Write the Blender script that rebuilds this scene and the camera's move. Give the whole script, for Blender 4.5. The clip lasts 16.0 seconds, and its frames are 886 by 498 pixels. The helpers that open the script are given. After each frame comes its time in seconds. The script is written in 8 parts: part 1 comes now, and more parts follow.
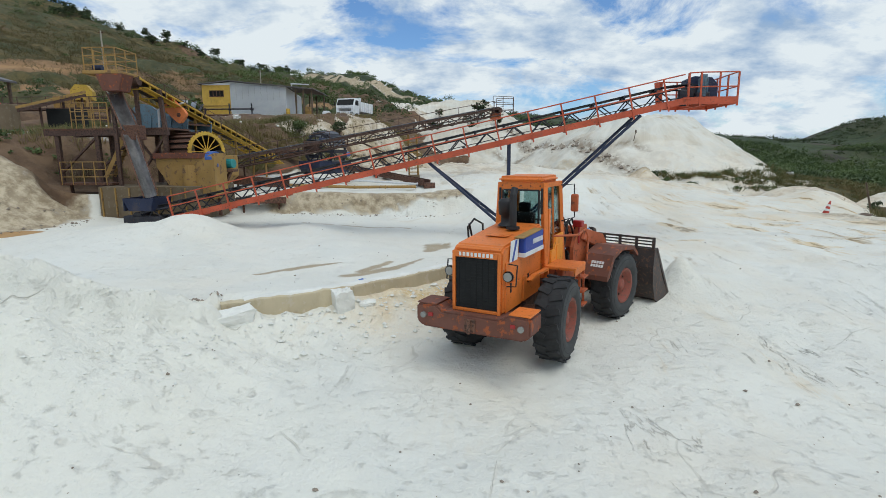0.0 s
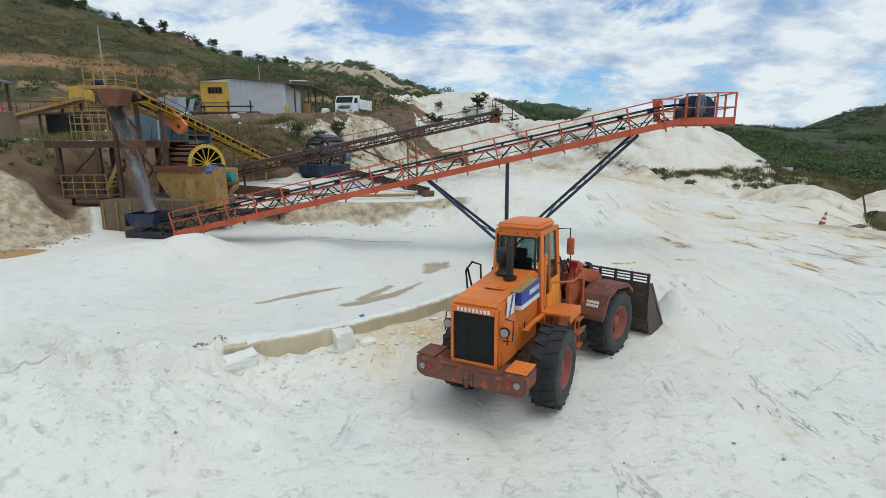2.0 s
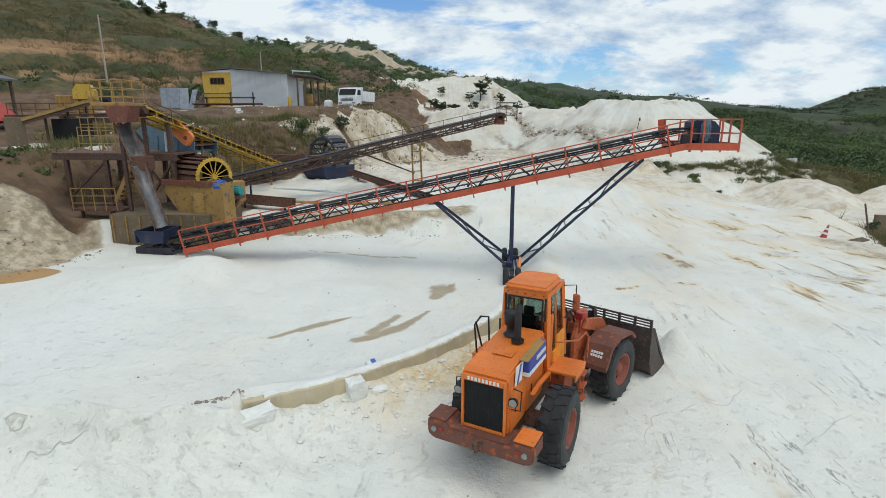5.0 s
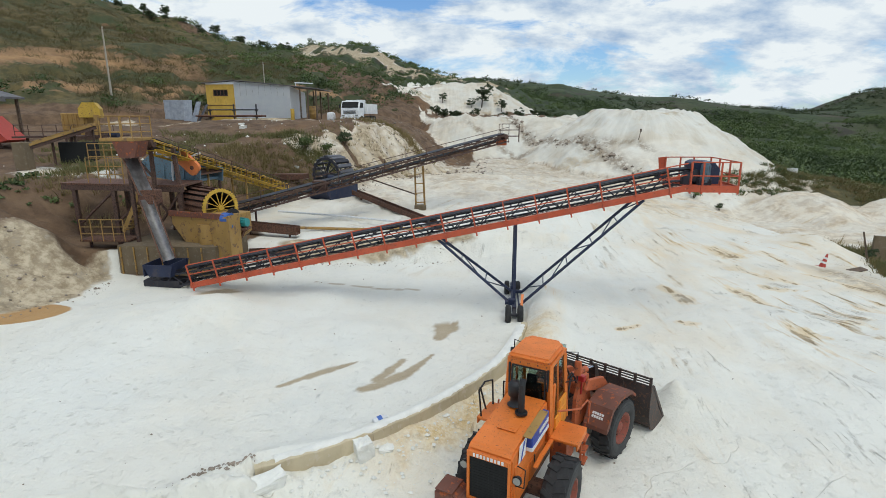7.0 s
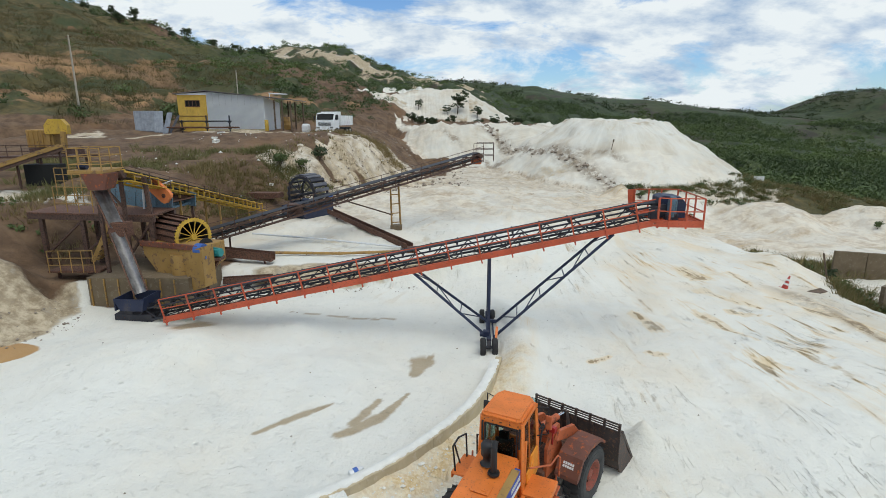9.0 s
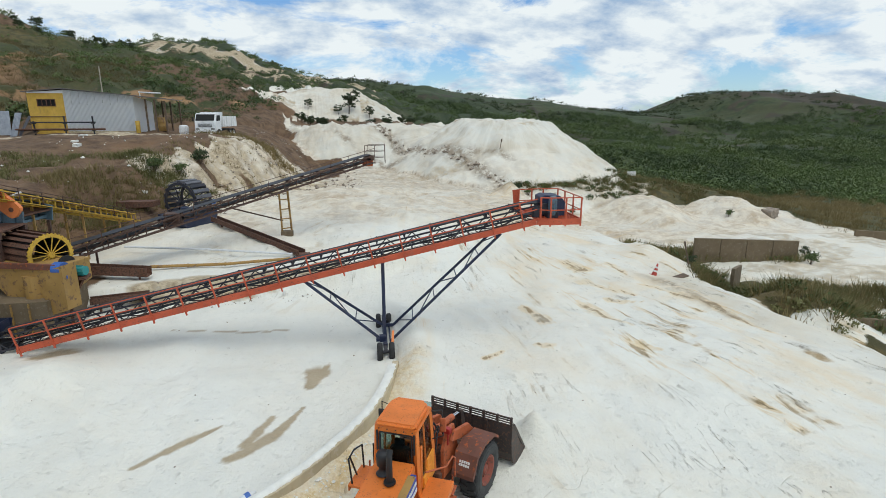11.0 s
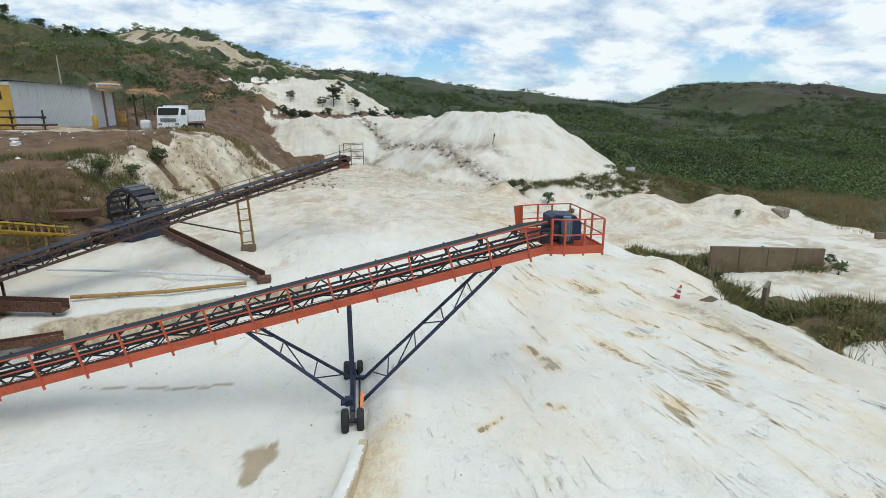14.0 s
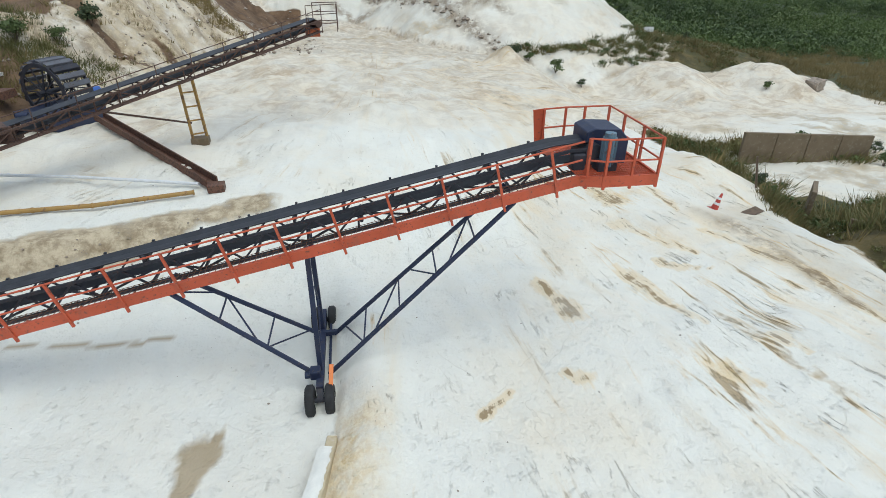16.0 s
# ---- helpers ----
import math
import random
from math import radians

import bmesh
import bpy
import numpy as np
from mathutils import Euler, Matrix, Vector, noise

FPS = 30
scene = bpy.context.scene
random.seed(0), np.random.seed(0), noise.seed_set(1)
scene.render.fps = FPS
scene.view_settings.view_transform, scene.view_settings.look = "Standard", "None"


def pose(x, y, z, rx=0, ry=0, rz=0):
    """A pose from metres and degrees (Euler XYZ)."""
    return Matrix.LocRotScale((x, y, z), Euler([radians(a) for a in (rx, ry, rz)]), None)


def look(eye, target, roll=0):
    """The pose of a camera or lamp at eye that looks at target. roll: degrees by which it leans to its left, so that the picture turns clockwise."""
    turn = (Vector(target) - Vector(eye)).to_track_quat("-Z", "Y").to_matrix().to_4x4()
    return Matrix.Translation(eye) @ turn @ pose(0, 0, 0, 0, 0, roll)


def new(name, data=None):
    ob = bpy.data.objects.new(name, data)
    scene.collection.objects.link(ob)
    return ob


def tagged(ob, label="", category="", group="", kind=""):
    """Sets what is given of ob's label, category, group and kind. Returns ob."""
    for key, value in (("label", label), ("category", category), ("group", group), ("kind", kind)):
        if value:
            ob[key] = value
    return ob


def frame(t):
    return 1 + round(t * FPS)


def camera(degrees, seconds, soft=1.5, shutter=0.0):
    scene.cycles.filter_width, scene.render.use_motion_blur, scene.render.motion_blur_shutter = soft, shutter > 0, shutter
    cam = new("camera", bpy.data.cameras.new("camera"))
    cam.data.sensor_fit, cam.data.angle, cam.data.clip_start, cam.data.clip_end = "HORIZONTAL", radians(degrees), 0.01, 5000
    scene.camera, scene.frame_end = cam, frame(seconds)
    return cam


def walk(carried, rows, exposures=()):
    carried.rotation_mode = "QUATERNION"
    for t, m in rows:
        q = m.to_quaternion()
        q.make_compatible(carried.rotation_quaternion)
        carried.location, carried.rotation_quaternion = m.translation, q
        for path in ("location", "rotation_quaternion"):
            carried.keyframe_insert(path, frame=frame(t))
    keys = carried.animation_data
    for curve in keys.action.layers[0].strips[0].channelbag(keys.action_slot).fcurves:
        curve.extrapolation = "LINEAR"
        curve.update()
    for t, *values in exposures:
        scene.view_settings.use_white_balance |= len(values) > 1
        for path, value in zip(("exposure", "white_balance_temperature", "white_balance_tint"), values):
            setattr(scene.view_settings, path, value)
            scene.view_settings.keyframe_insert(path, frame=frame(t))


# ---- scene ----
cam = camera(79.3, 16.0, soft=0.7)
PATH = [
    (0, (0.208, 0.033, 3.264), (0.185, 2.001, 2.91), -0.3),
    (0.5, (0.204, 0.099, 3.616), (0.185, 2.068, 3.267), -0.3),
    (1, (0.238, 0.137, 3.992), (0.219, 2.107, 3.644), -0.3),
    (1.5, (0.244, 0.083, 4.225), (0.224, 2.052, 3.875), -0.3),
    (2, (0.229, 0.021, 4.354), (0.208, 1.981, 3.957), -0.3),
    (2.5, (0.159, 0.027, 4.435), (0.138, 1.973, 3.973), -0.3),
    (3, (0.087, 0.04, 4.571), (0.067, 1.984, 4.101), -0.3),
    (3.5, (0.053, 0.052, 4.778), (0.032, 1.996, 4.308), -0.2),
    (4, (0.091, 0.052, 5.115), (0.067, 1.995, 4.645), -0.2),
    (6.5, (0.003, 0.051, 7.074), (-0.027, 1.994, 6.599), -0.1),
    (7, (-0.019, 0.077, 7.385), (-0.05, 2.02, 6.91), -0.1),
    (7.5, (-0.024, 0.113, 7.719), (-0.056, 2.056, 7.246), -0.0),
    (8, (-0.019, 0.142, 8.071), (-0.051, 2.084, 7.597), -0.0),
    (8.5, (0.02, 0.185, 8.396), (0.001, 2.128, 7.923), -0.0),
    (9, (0.08, 0.159, 8.661), (0.133, 2.102, 8.187), -0.0),
    (9.5, (0.107, 0.048, 8.862), (0.367, 1.973, 8.387), 0.1),
    (9.7, (0.129, 0.049, 8.861), (0.454, 1.964, 8.387), 0.1),
    (12, (0.627, 0.74, 8.844), (1.063, 2.632, 8.366), 0.0),
    (12.5, (0.795, 1.439, 8.863), (1.237, 3.33, 8.385), -0.0),
    (13, (1.009, 2.392, 8.912), (1.455, 4.28, 8.426), -0.1),
    (13.5, (1.314, 3.557, 8.975), (1.76, 5.441, 8.474), -0.0),
    (14, (1.638, 4.795, 9.031), (2.092, 6.676, 8.525), -0.1),
    (14.5, (1.998, 6.102, 9.09), (2.454, 7.963, 8.516), -0.1),
    (15, (2.359, 7.427, 9.155), (2.812, 9.259, 8.492), -0.1),
    (15.5, (2.663, 8.638, 9.24), (3.104, 10.4, 8.403), 0.2),
    (16, (2.775, 9.371, 9.266), (3.207, 11.063, 8.291), 0.4),
]
walk(cam, [(t, look(eye, target, roll)) for t, eye, target, roll in PATH], [(0, -0.26, 6120, 5), (4, -0.18, 6170, 5), (8, -0.16, 6290, 6), (12, -0.13, 6290, 5), (16, -0.01, 6110, 5)])

# ---------------------------------------------------------------- world, sun
scene.view_settings.exposure = 0.0
world = bpy.data.worlds.new("sky")
scene.world = world
world.use_nodes = True


def build_sky():
    nt = world.node_tree
    nt.nodes.clear()
    N, L = nt.nodes.new, nt.links.new
    out = N("ShaderNodeOutputWorld")
    sky = N("ShaderNodeTexSky")
    sky.sky_type, sky.sun_disc = "NISHITA", False
    sky.sun_elevation, sky.sun_rotation = radians(65), radians(141)
    sky.ozone_density, sky.dust_density = 3.5, 0.3
    clear = N("ShaderNodeBackground")
    clear.inputs["Strength"].default_value = 0.13
    tint = N("ShaderNodeMix")
    tint.data_type, tint.blend_type = "RGBA", "MULTIPLY"
    tint.inputs[0].default_value = 1.0
    tint.inputs[7].default_value = (0.80, 0.93, 1.10, 1)
    L(sky.outputs[0], tint.inputs[6])
    L(tint.outputs[2], clear.inputs["Color"])
    # a broken cloud deck, laid out on a plane above the place
    tc = N("ShaderNodeTexCoord")
    sep = N("ShaderNodeSeparateXYZ")
    L(tc.outputs["Generated"], sep.inputs[0])
    lift = N("ShaderNodeMath")
    lift.operation = "MAXIMUM"
    L(sep.outputs["Z"], lift.inputs[0])
    lift.inputs[1].default_value = 0.0
    add = N("ShaderNodeMath")
    add.operation = "ADD"
    L(lift.outputs[0], add.inputs[0])
    add.inputs[1].default_value = 0.36
    div = N("ShaderNodeVectorMath")
    div.operation = "DIVIDE"
    comb = N("ShaderNodeCombineXYZ")
    for i in range(3):
        L(add.outputs[0], comb.inputs[i])
    L(tc.outputs["Generated"], div.inputs[0])
    L(comb.outputs[0], div.inputs[1])
    mapping = N("ShaderNodeMapping")
    mapping.inputs["Location"].default_value = (3.1, 1.7, 0.0)
    mapping.inputs["Scale"].default_value = (1.7, 1.9, 0.0)
    L(div.outputs[0], mapping.inputs[0])
    n1 = N("ShaderNodeTexNoise")
    n1.inputs["Scale"].default_value, n1.inputs["Detail"].default_value = 1.1, 9
    n1.inputs["Roughness"].default_value, n1.inputs["Distortion"].default_value = 0.62, 0.35
    L(mapping.outputs[0], n1.inputs["Vector"])
    cover = N("ShaderNodeMapRange")
    cover.inputs["From Min"].default_value, cover.inputs["From Max"].default_value = 0.40, 0.50
    L(n1.outputs["Fac"], cover.inputs["Value"])
    n2 = N("ShaderNodeTexNoise")
    n2.inputs["Scale"].default_value, n2.inputs["Detail"].default_value = 2.3, 9
    n2.inputs["Roughness"].default_value = 0.58
    off = N("ShaderNodeVectorMath")
    off.operation = "ADD"
    off.inputs[1].default_value = (7.3, 2.2, 0.0)
    L(mapping.outputs[0], off.inputs[0])
    L(off.outputs[0], n2.inputs["Vector"])
    ramp = N("ShaderNodeValToRGB")
    ramp.color_ramp.elements[0].position, ramp.color_ramp.elements[0].color = 0.34, (0.40, 0.53, 0.73, 1)
    ramp.color_ramp.elements[1].position, ramp.color_ramp.elements[1].color = 0.54, (0.96, 0.985, 1.0, 1)
    L(n2.outputs["Fac"], ramp.inputs[0])
    deck = N("ShaderNodeBackground")
    deck.inputs["Strength"].default_value = 1.0
    L(ramp.outputs[0], deck.inputs["Color"])
    mix = N("ShaderNodeMixShader")
    L(cover.outputs[0], mix.inputs[0])
    L(clear.outputs[0], mix.inputs[1])
    L(deck.outputs[0], mix.inputs[2])
    L(mix.outputs[0], out.inputs["Surface"])


build_sky()
sun = new("sun", bpy.data.lights.new("sun", "SUN"))
sun.data.energy, sun.data.angle, sun.data.color = 1.55, radians(48), (1.0, 0.945, 0.84)
sun.matrix_world = look((0, 0, 60), (-12, 15, 18))

# ---------------------------------------------------------------- materials


class Nodes:
    """A small wrapper: one principled material and shorthand for its nodes."""

    def __init__(self, name, rough=0.6, metal=0.0):
        self.m = bpy.data.materials.new(name)
        self.m.use_nodes = True
        self.t = self.m.node_tree
        self.b = self.t.nodes["Principled BSDF"]
        self.b.inputs["Roughness"].default_value, self.b.inputs["Metallic"].default_value = rough, metal
        self.tc = self.t.nodes.new("ShaderNodeTexCoord")

    def put(self, value, socket):
        if isinstance(value, (int, float)):
            socket.default_value = value
        elif isinstance(value, tuple):
            socket.default_value = value if len(value) == 4 or socket.type == "VECTOR" else (*value, 1)
        else:
            self.t.links.new(value, socket)

    def noise(self, scale, detail=4, rough=0.55, vec=None, distort=0.0, stretch=None):
        n = self.t.nodes.new("ShaderNodeTexNoise")
        n.inputs["Scale"].default_value, n.inputs["Detail"].default_value = scale, detail
        n.inputs["Roughness"].default_value, n.inputs["Distortion"].default_value = rough, distort
        v = vec or self.tc.outputs["Object"]
        if stretch:
            mp = self.t.nodes.new("ShaderNodeMapping")
            mp.inputs["Scale"].default_value = stretch[:3]
            if len(stretch) > 3:
                mp.inputs["Rotation"].default_value = (0, 0, radians(stretch[3]))
            self.t.links.new(v, mp.inputs[0])
            v = mp.outputs[0]
        self.t.links.new(v, n.inputs["Vector"])
        return n.outputs["Fac"]

    def warp(self, amount, scale):
        n = self.t.nodes.new("ShaderNodeTexNoise")
        n.inputs["Scale"].default_value = scale
        self.t.links.new(self.tc.outputs["Object"], n.inputs["Vector"])
        v = self.t.nodes.new("ShaderNodeVectorMath")
        v.operation = "MULTIPLY_ADD"
        self.t.links.new(n.outputs["Color"], v.inputs[0])
        v.inputs[1].default_value = (amount, amount, amount)
        self.t.links.new(self.tc.outputs["Object"], v.inputs[2])
        return v.outputs[0]

    def fan(self, centre, across, along):
        """Coordinates that run outwards from a centre: turn, then distance."""
        s = self.t.nodes.new("ShaderNodeSeparateXYZ")
        self.t.links.new(self.tc.outputs["Object"], s.inputs[0])
        x, y = self.math("SUBTRACT", s.outputs[0], centre[0]), self.math("SUBTRACT", s.outputs[1], centre[1])
        turn = self.math("MULTIPLY", self.math("ARCTAN2", x, self.math("MULTIPLY", y, -1.0)), across)
        reach = self.math("SQRT", self.math("ADD", self.math("MULTIPLY", x, x), self.math("MULTIPLY", y, y)), 0.0)
        c = self.t.nodes.new("ShaderNodeCombineXYZ")
        self.put(turn, c.inputs[0])
        self.put(self.math("MULTIPLY", reach, along), c.inputs[1])
        return c.outputs[0]

    def voronoi(self, scale, vec=None):
        n = self.t.nodes.new("ShaderNodeTexVoronoi")
        n.inputs["Scale"].default_value = scale
        self.t.links.new(vec or self.tc.outputs["Object"], n.inputs["Vector"])
        sep = self.t.nodes.new("ShaderNodeSeparateColor")
        self.t.links.new(n.outputs["Color"], sep.inputs[0])
        return n.outputs["Distance"], sep.outputs[0]

    def step(self, value, a, b):
        n = self.t.nodes.new("ShaderNodeMapRange")
        n.interpolation_type = "SMOOTHSTEP"
        n.inputs["From Min"].default_value, n.inputs["From Max"].default_value = a, b
        self.t.links.new(value, n.inputs["Value"])
        return n.outputs[0]

    def math(self, op, a, b):
        n = self.t.nodes.new("ShaderNodeMath")
        n.operation = op
        self.put(a, n.inputs[0])
        self.put(b, n.inputs[1])
        return n.outputs[0]

    def mix(self, fac, a, b):
        n = self.t.nodes.new("ShaderNodeMix")
        n.data_type = "RGBA"
        self.put(fac, n.inputs[0])
        self.put(a, n.inputs[6])
        self.put(b, n.inputs[7])
        return n.outputs[2]

    def attr(self, name):
        n = self.t.nodes.new("ShaderNodeAttribute")
        n.attribute_name = name
        s = self.t.nodes.new("ShaderNodeSeparateColor")
        self.t.links.new(n.outputs["Color"], s.inputs[0])
        return s.outputs

    def random(self):
        n = self.t.nodes.new("ShaderNodeObjectInfo")
        return n.outputs["Random"]

    def island(self):
        n = self.t.nodes.new("ShaderNodeNewGeometry")
        return n.outputs["Random Per Island"]

    def bump(self, height, strength=0.3, distance=0.02):
        n = self.t.nodes.new("ShaderNodeBump")
        n.inputs["Strength"].default_value, n.inputs["Distance"].default_value = strength, distance
        self.t.links.new(height, n.inputs["Height"])
        self.t.links.new(n.outputs[0], self.b.inputs["Normal"])

    def color(self, c):
        self.put(c, self.b.inputs["Base Color"])

    def rough(self, r):
        self.put(r, self.b.inputs["Roughness"])


def coat(name, base, worn, amount=0.5, rough=0.5, metal=0.0, grime=(0.12, 0.09, 0.07), fine=14.0, bump=0.12):
    """Paint or bare metal with chipped wear, broad fading and dirt."""
    m = Nodes(name, rough, metal)
    fade = m.noise(1.3, 4)
    c = m.mix(m.step(fade, 0.3, 0.75), base, tuple(min(1, v * 1.22 + 0.01) for v in base))
    chips = m.noise(fine, 8, 0.68)
    c = m.mix(m.math("MULTIPLY", m.step(chips, 0.66 - 0.22 * amount, 0.72 - 0.2 * amount), 0.9), c, worn)
    dirt = m.noise(3.1, 7, 0.65, stretch=(1, 1, 0.45))
    c = m.mix(m.math("MULTIPLY", m.step(dirt, 0.5, 0.78), 0.25 + 0.5 * amount), c, grime)
    m.color(c)
    m.rough(m.math("ADD", rough - 0.12, m.math("MULTIPLY", chips, 0.3)))
    m.bump(chips, bump, 0.004)
    return m.m


def plain(name, base, rough=0.6, metal=0.0, var=0.25, scale=6.0, bump=0.1):
    m = Nodes(name, rough, metal)
    a = m.noise(scale, 5, 0.6)
    c = m.mix(m.step(a, 0.25, 0.8), tuple(v * (1 - var) for v in base), tuple(min(1, v * (1 + var)) for v in base))
    b = m.noise(scale * 9, 3)
    m.color(m.mix(m.math("MULTIPLY", b, 0.3), c, tuple(v * 0.7 for v in base)))
    m.bump(b, bump, 0.004)
    return m.m


def ground_material():
    m = Nodes("sand_and_soil", 0.9)
    soil, grass, wet = m.attr("cover")
    ochre, clods, far = m.attr("cover_two")
    tan, scarp, spare = m.attr("cover_three")
    ridge, dirt, pool = m.attr("cover_four")
    foot, heap, runs = m.attr("cover_five")
    big = m.noise(0.11, 6, 0.6)
    mid = m.noise(0.9, 6, 0.6)
    fine = m.noise(9.0, 6, 0.65)
    fan = m.fan((8.0, 50.0), 33.0, 0.30)      # runs down the fan of dumped sand
    rays = m.fan((8.0, 50.0), 110.0, 0.42)
    sand = m.mix(m.step(big, 0.3, 0.7), (0.765, 0.765, 0.71), (0.74, 0.715, 0.635))
    sand = m.mix(m.math("MULTIPLY", m.step(mid, 0.5, 0.8), 0.28), sand, (0.62, 0.615, 0.56))
    dusty = m.math("MULTIPLY", clods, m.math("ADD", 0.35, m.math("MULTIPLY", m.step(m.noise(0.28, 5, 0.55), 0.36, 0.58), 0.6)))
    sand = m.mix(dusty, sand, (0.79, 0.775, 0.69))
    cream = m.step(m.noise(0.19, 6, 0.62), 0.46, 0.68)
    sand = m.mix(m.math("MULTIPLY", cream, m.math("ADD", 0.24, m.math("MULTIPLY", ochre, 0.5))), sand, (0.74, 0.64, 0.48))
    sand = m.mix(m.math("MULTIPLY", spare, m.math("ADD", 0.5, m.math("MULTIPLY", m.step(m.noise(0.35, 7, 0.65), 0.35, 0.65), 0.5))), sand, m.mix(m.step(m.noise(0.8, 8, 0.7, distort=0.6), 0.38, 0.6), (0.46, 0.36, 0.25), (0.68, 0.60, 0.47)))
    clay = m.math("MULTIPLY", foot, m.math("ADD", 0.35, m.math("MULTIPLY", m.step(m.noise(1.1, 7, 0.65), 0.38, 0.62), 0.65)))
    sand = m.mix(clay, sand, m.mix(m.step(fine, 0.4, 0.62), (0.60, 0.44, 0.22), (0.74, 0.62, 0.40)))
    # weathered crust on the stock piles, washed down their sides
    side = m.noise(0.5, 8, 0.68, vec=m.fan((28.6, 84.0), 9.0, 0.10), distort=0.6)
    sand = m.mix(m.math("MULTIPLY", heap, m.math("ADD", 0.30, m.math("MULTIPLY", m.step(side, 0.42, 0.62), 0.6))), sand, m.mix(m.step(m.noise(0.22, 7, 0.65), 0.4, 0.62), (0.60, 0.58, 0.51), (0.53, 0.47, 0.37)))
    wash = m.noise(0.42, 7, 0.62, vec=fan, distort=0.5)
    sand = m.mix(m.math("MULTIPLY", m.step(wash, 0.50, 0.68), m.math("MULTIPLY", ochre, 0.55)), sand, (0.72, 0.57, 0.36))
    # ochre runs with a darker crust along their edge
    streak = m.noise(0.40, 10, 0.66, vec=rays, distort=0.9)
    patch = m.step(m.noise(0.27, 5, 0.6), 0.49, 0.60)
    where = m.math("MULTIPLY", patch, ochre)
    sand = m.mix(m.math("MULTIPLY", m.math("MULTIPLY", m.step(streak, 0.53, 0.62), where), 0.75), sand, (0.66, 0.46, 0.20))
    rim = m.math("MULTIPLY", m.step(streak, 0.60, 0.635), where)
    sand = m.mix(m.math("MULTIPLY", rim, 0.85), sand, (0.27, 0.19, 0.095))
    ragged = m.math("ADD", runs, m.math("MULTIPLY", m.math("SUBTRACT", m.noise(0.9, 9, 0.72, vec=rays, distort=0.8), 0.5), 2.2))
    ragged = m.math("ADD", ragged, m.math("MULTIPLY", m.math("SUBTRACT", m.noise(5.0, 6, 0.7), 0.5), 0.7))
    near = m.step(runs, 0.04, 0.3)
    sand = m.mix(m.math("MULTIPLY", m.math("MULTIPLY", m.step(ragged, 0.20, 0.70), near), 0.5), sand, (0.71, 0.54, 0.29))
    sand = m.mix(m.math("MULTIPLY", m.math("MULTIPLY", m.step(ragged, 0.78, 0.98), near), 0.85), sand, (0.27, 0.19, 0.095))
    # short dark rills in the crust
    line = m.math("ABSOLUTE", m.math("SUBTRACT", m.noise(0.33, 7, 0.6, vec=rays, distort=0.7), 0.5), 0.0)
    crack = m.math("MULTIPLY", m.math("SUBTRACT", 1.0, m.step(line, 0.0015, 0.006)), m.step(m.noise(0.5, 5, 0.6), 0.54, 0.60))
    crack = m.math("MULTIPLY", crack, m.math("ADD", 0.06, m.math("MULTIPLY", ochre, 0.9)))
    sand = m.mix(m.math("MULTIPLY", crack, 0.7), sand, (0.30, 0.24, 0.16))
    # long curved rut lines in the level sand
    rut = m.math("ABSOLUTE", m.math("SUBTRACT", m.noise(0.22, 4, 0.45, distort=1.2), 0.5), 0.0)
    rut = m.math("MULTIPLY", m.math("SUBTRACT", 1.0, m.step(rut, 0.0012, 0.0045)), m.step(m.noise(0.42, 4), 0.50, 0.57))
    rut = m.math("MULTIPLY", rut, m.math("ADD", 0.25, m.math("MULTIPLY", clods, 0.75)))
    sand = m.mix(m.math("MULTIPLY", rut, 0.3), sand, (0.30, 0.25, 0.18))
    # heel marks in winding trails, dents shaded in the colour too, and crumbs
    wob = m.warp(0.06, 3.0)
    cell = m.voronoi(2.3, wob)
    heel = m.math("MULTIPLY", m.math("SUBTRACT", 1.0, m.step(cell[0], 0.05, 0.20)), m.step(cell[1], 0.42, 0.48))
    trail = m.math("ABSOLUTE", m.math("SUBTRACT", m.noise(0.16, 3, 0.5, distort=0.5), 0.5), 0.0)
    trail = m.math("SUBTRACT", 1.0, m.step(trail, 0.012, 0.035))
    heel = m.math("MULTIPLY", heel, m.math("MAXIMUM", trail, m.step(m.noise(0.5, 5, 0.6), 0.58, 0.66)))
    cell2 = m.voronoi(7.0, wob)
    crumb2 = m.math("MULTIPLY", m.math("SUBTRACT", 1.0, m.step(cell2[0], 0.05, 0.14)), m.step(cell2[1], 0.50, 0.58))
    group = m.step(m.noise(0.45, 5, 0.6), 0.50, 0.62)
    # the heel share is shade put into the dents' colour
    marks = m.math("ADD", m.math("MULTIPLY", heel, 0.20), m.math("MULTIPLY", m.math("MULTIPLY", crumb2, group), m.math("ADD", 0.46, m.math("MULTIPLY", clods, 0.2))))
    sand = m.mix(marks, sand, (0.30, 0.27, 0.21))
    scuff = m.step(m.noise(4.5, 8, 0.72, distort=0.3), 0.54, 0.70)
    sand = m.mix(m.math("MULTIPLY", scuff, 0.17), sand, (0.50, 0.49, 0.43))
    # broad pale and damp patches in the level sand
    damp = m.step(m.noise(0.24, 8, 0.62, distort=0.8), 0.50, 0.60)
    sand = m.mix(m.math("MULTIPLY", damp, 0.24), sand, (0.62, 0.635, 0.60))
    wetc = m.mix(mid, (0.34, 0.27, 0.17), (0.48, 0.40, 0.28))
    sand = m.mix(wet, sand, wetc)
    sand = m.mix(m.step(m.math("ADD", pool, m.math("MULTIPLY", m.math("SUBTRACT", mid, 0.5), 0.5)), 0.4, 0.6), sand, m.mix(mid, (0.36, 0.20, 0.075), (0.52, 0.33, 0.15)))
    grime = m.math("MULTIPLY", dirt, m.step(m.noise(1.3, 8, 0.72), 0.36, 0.56))
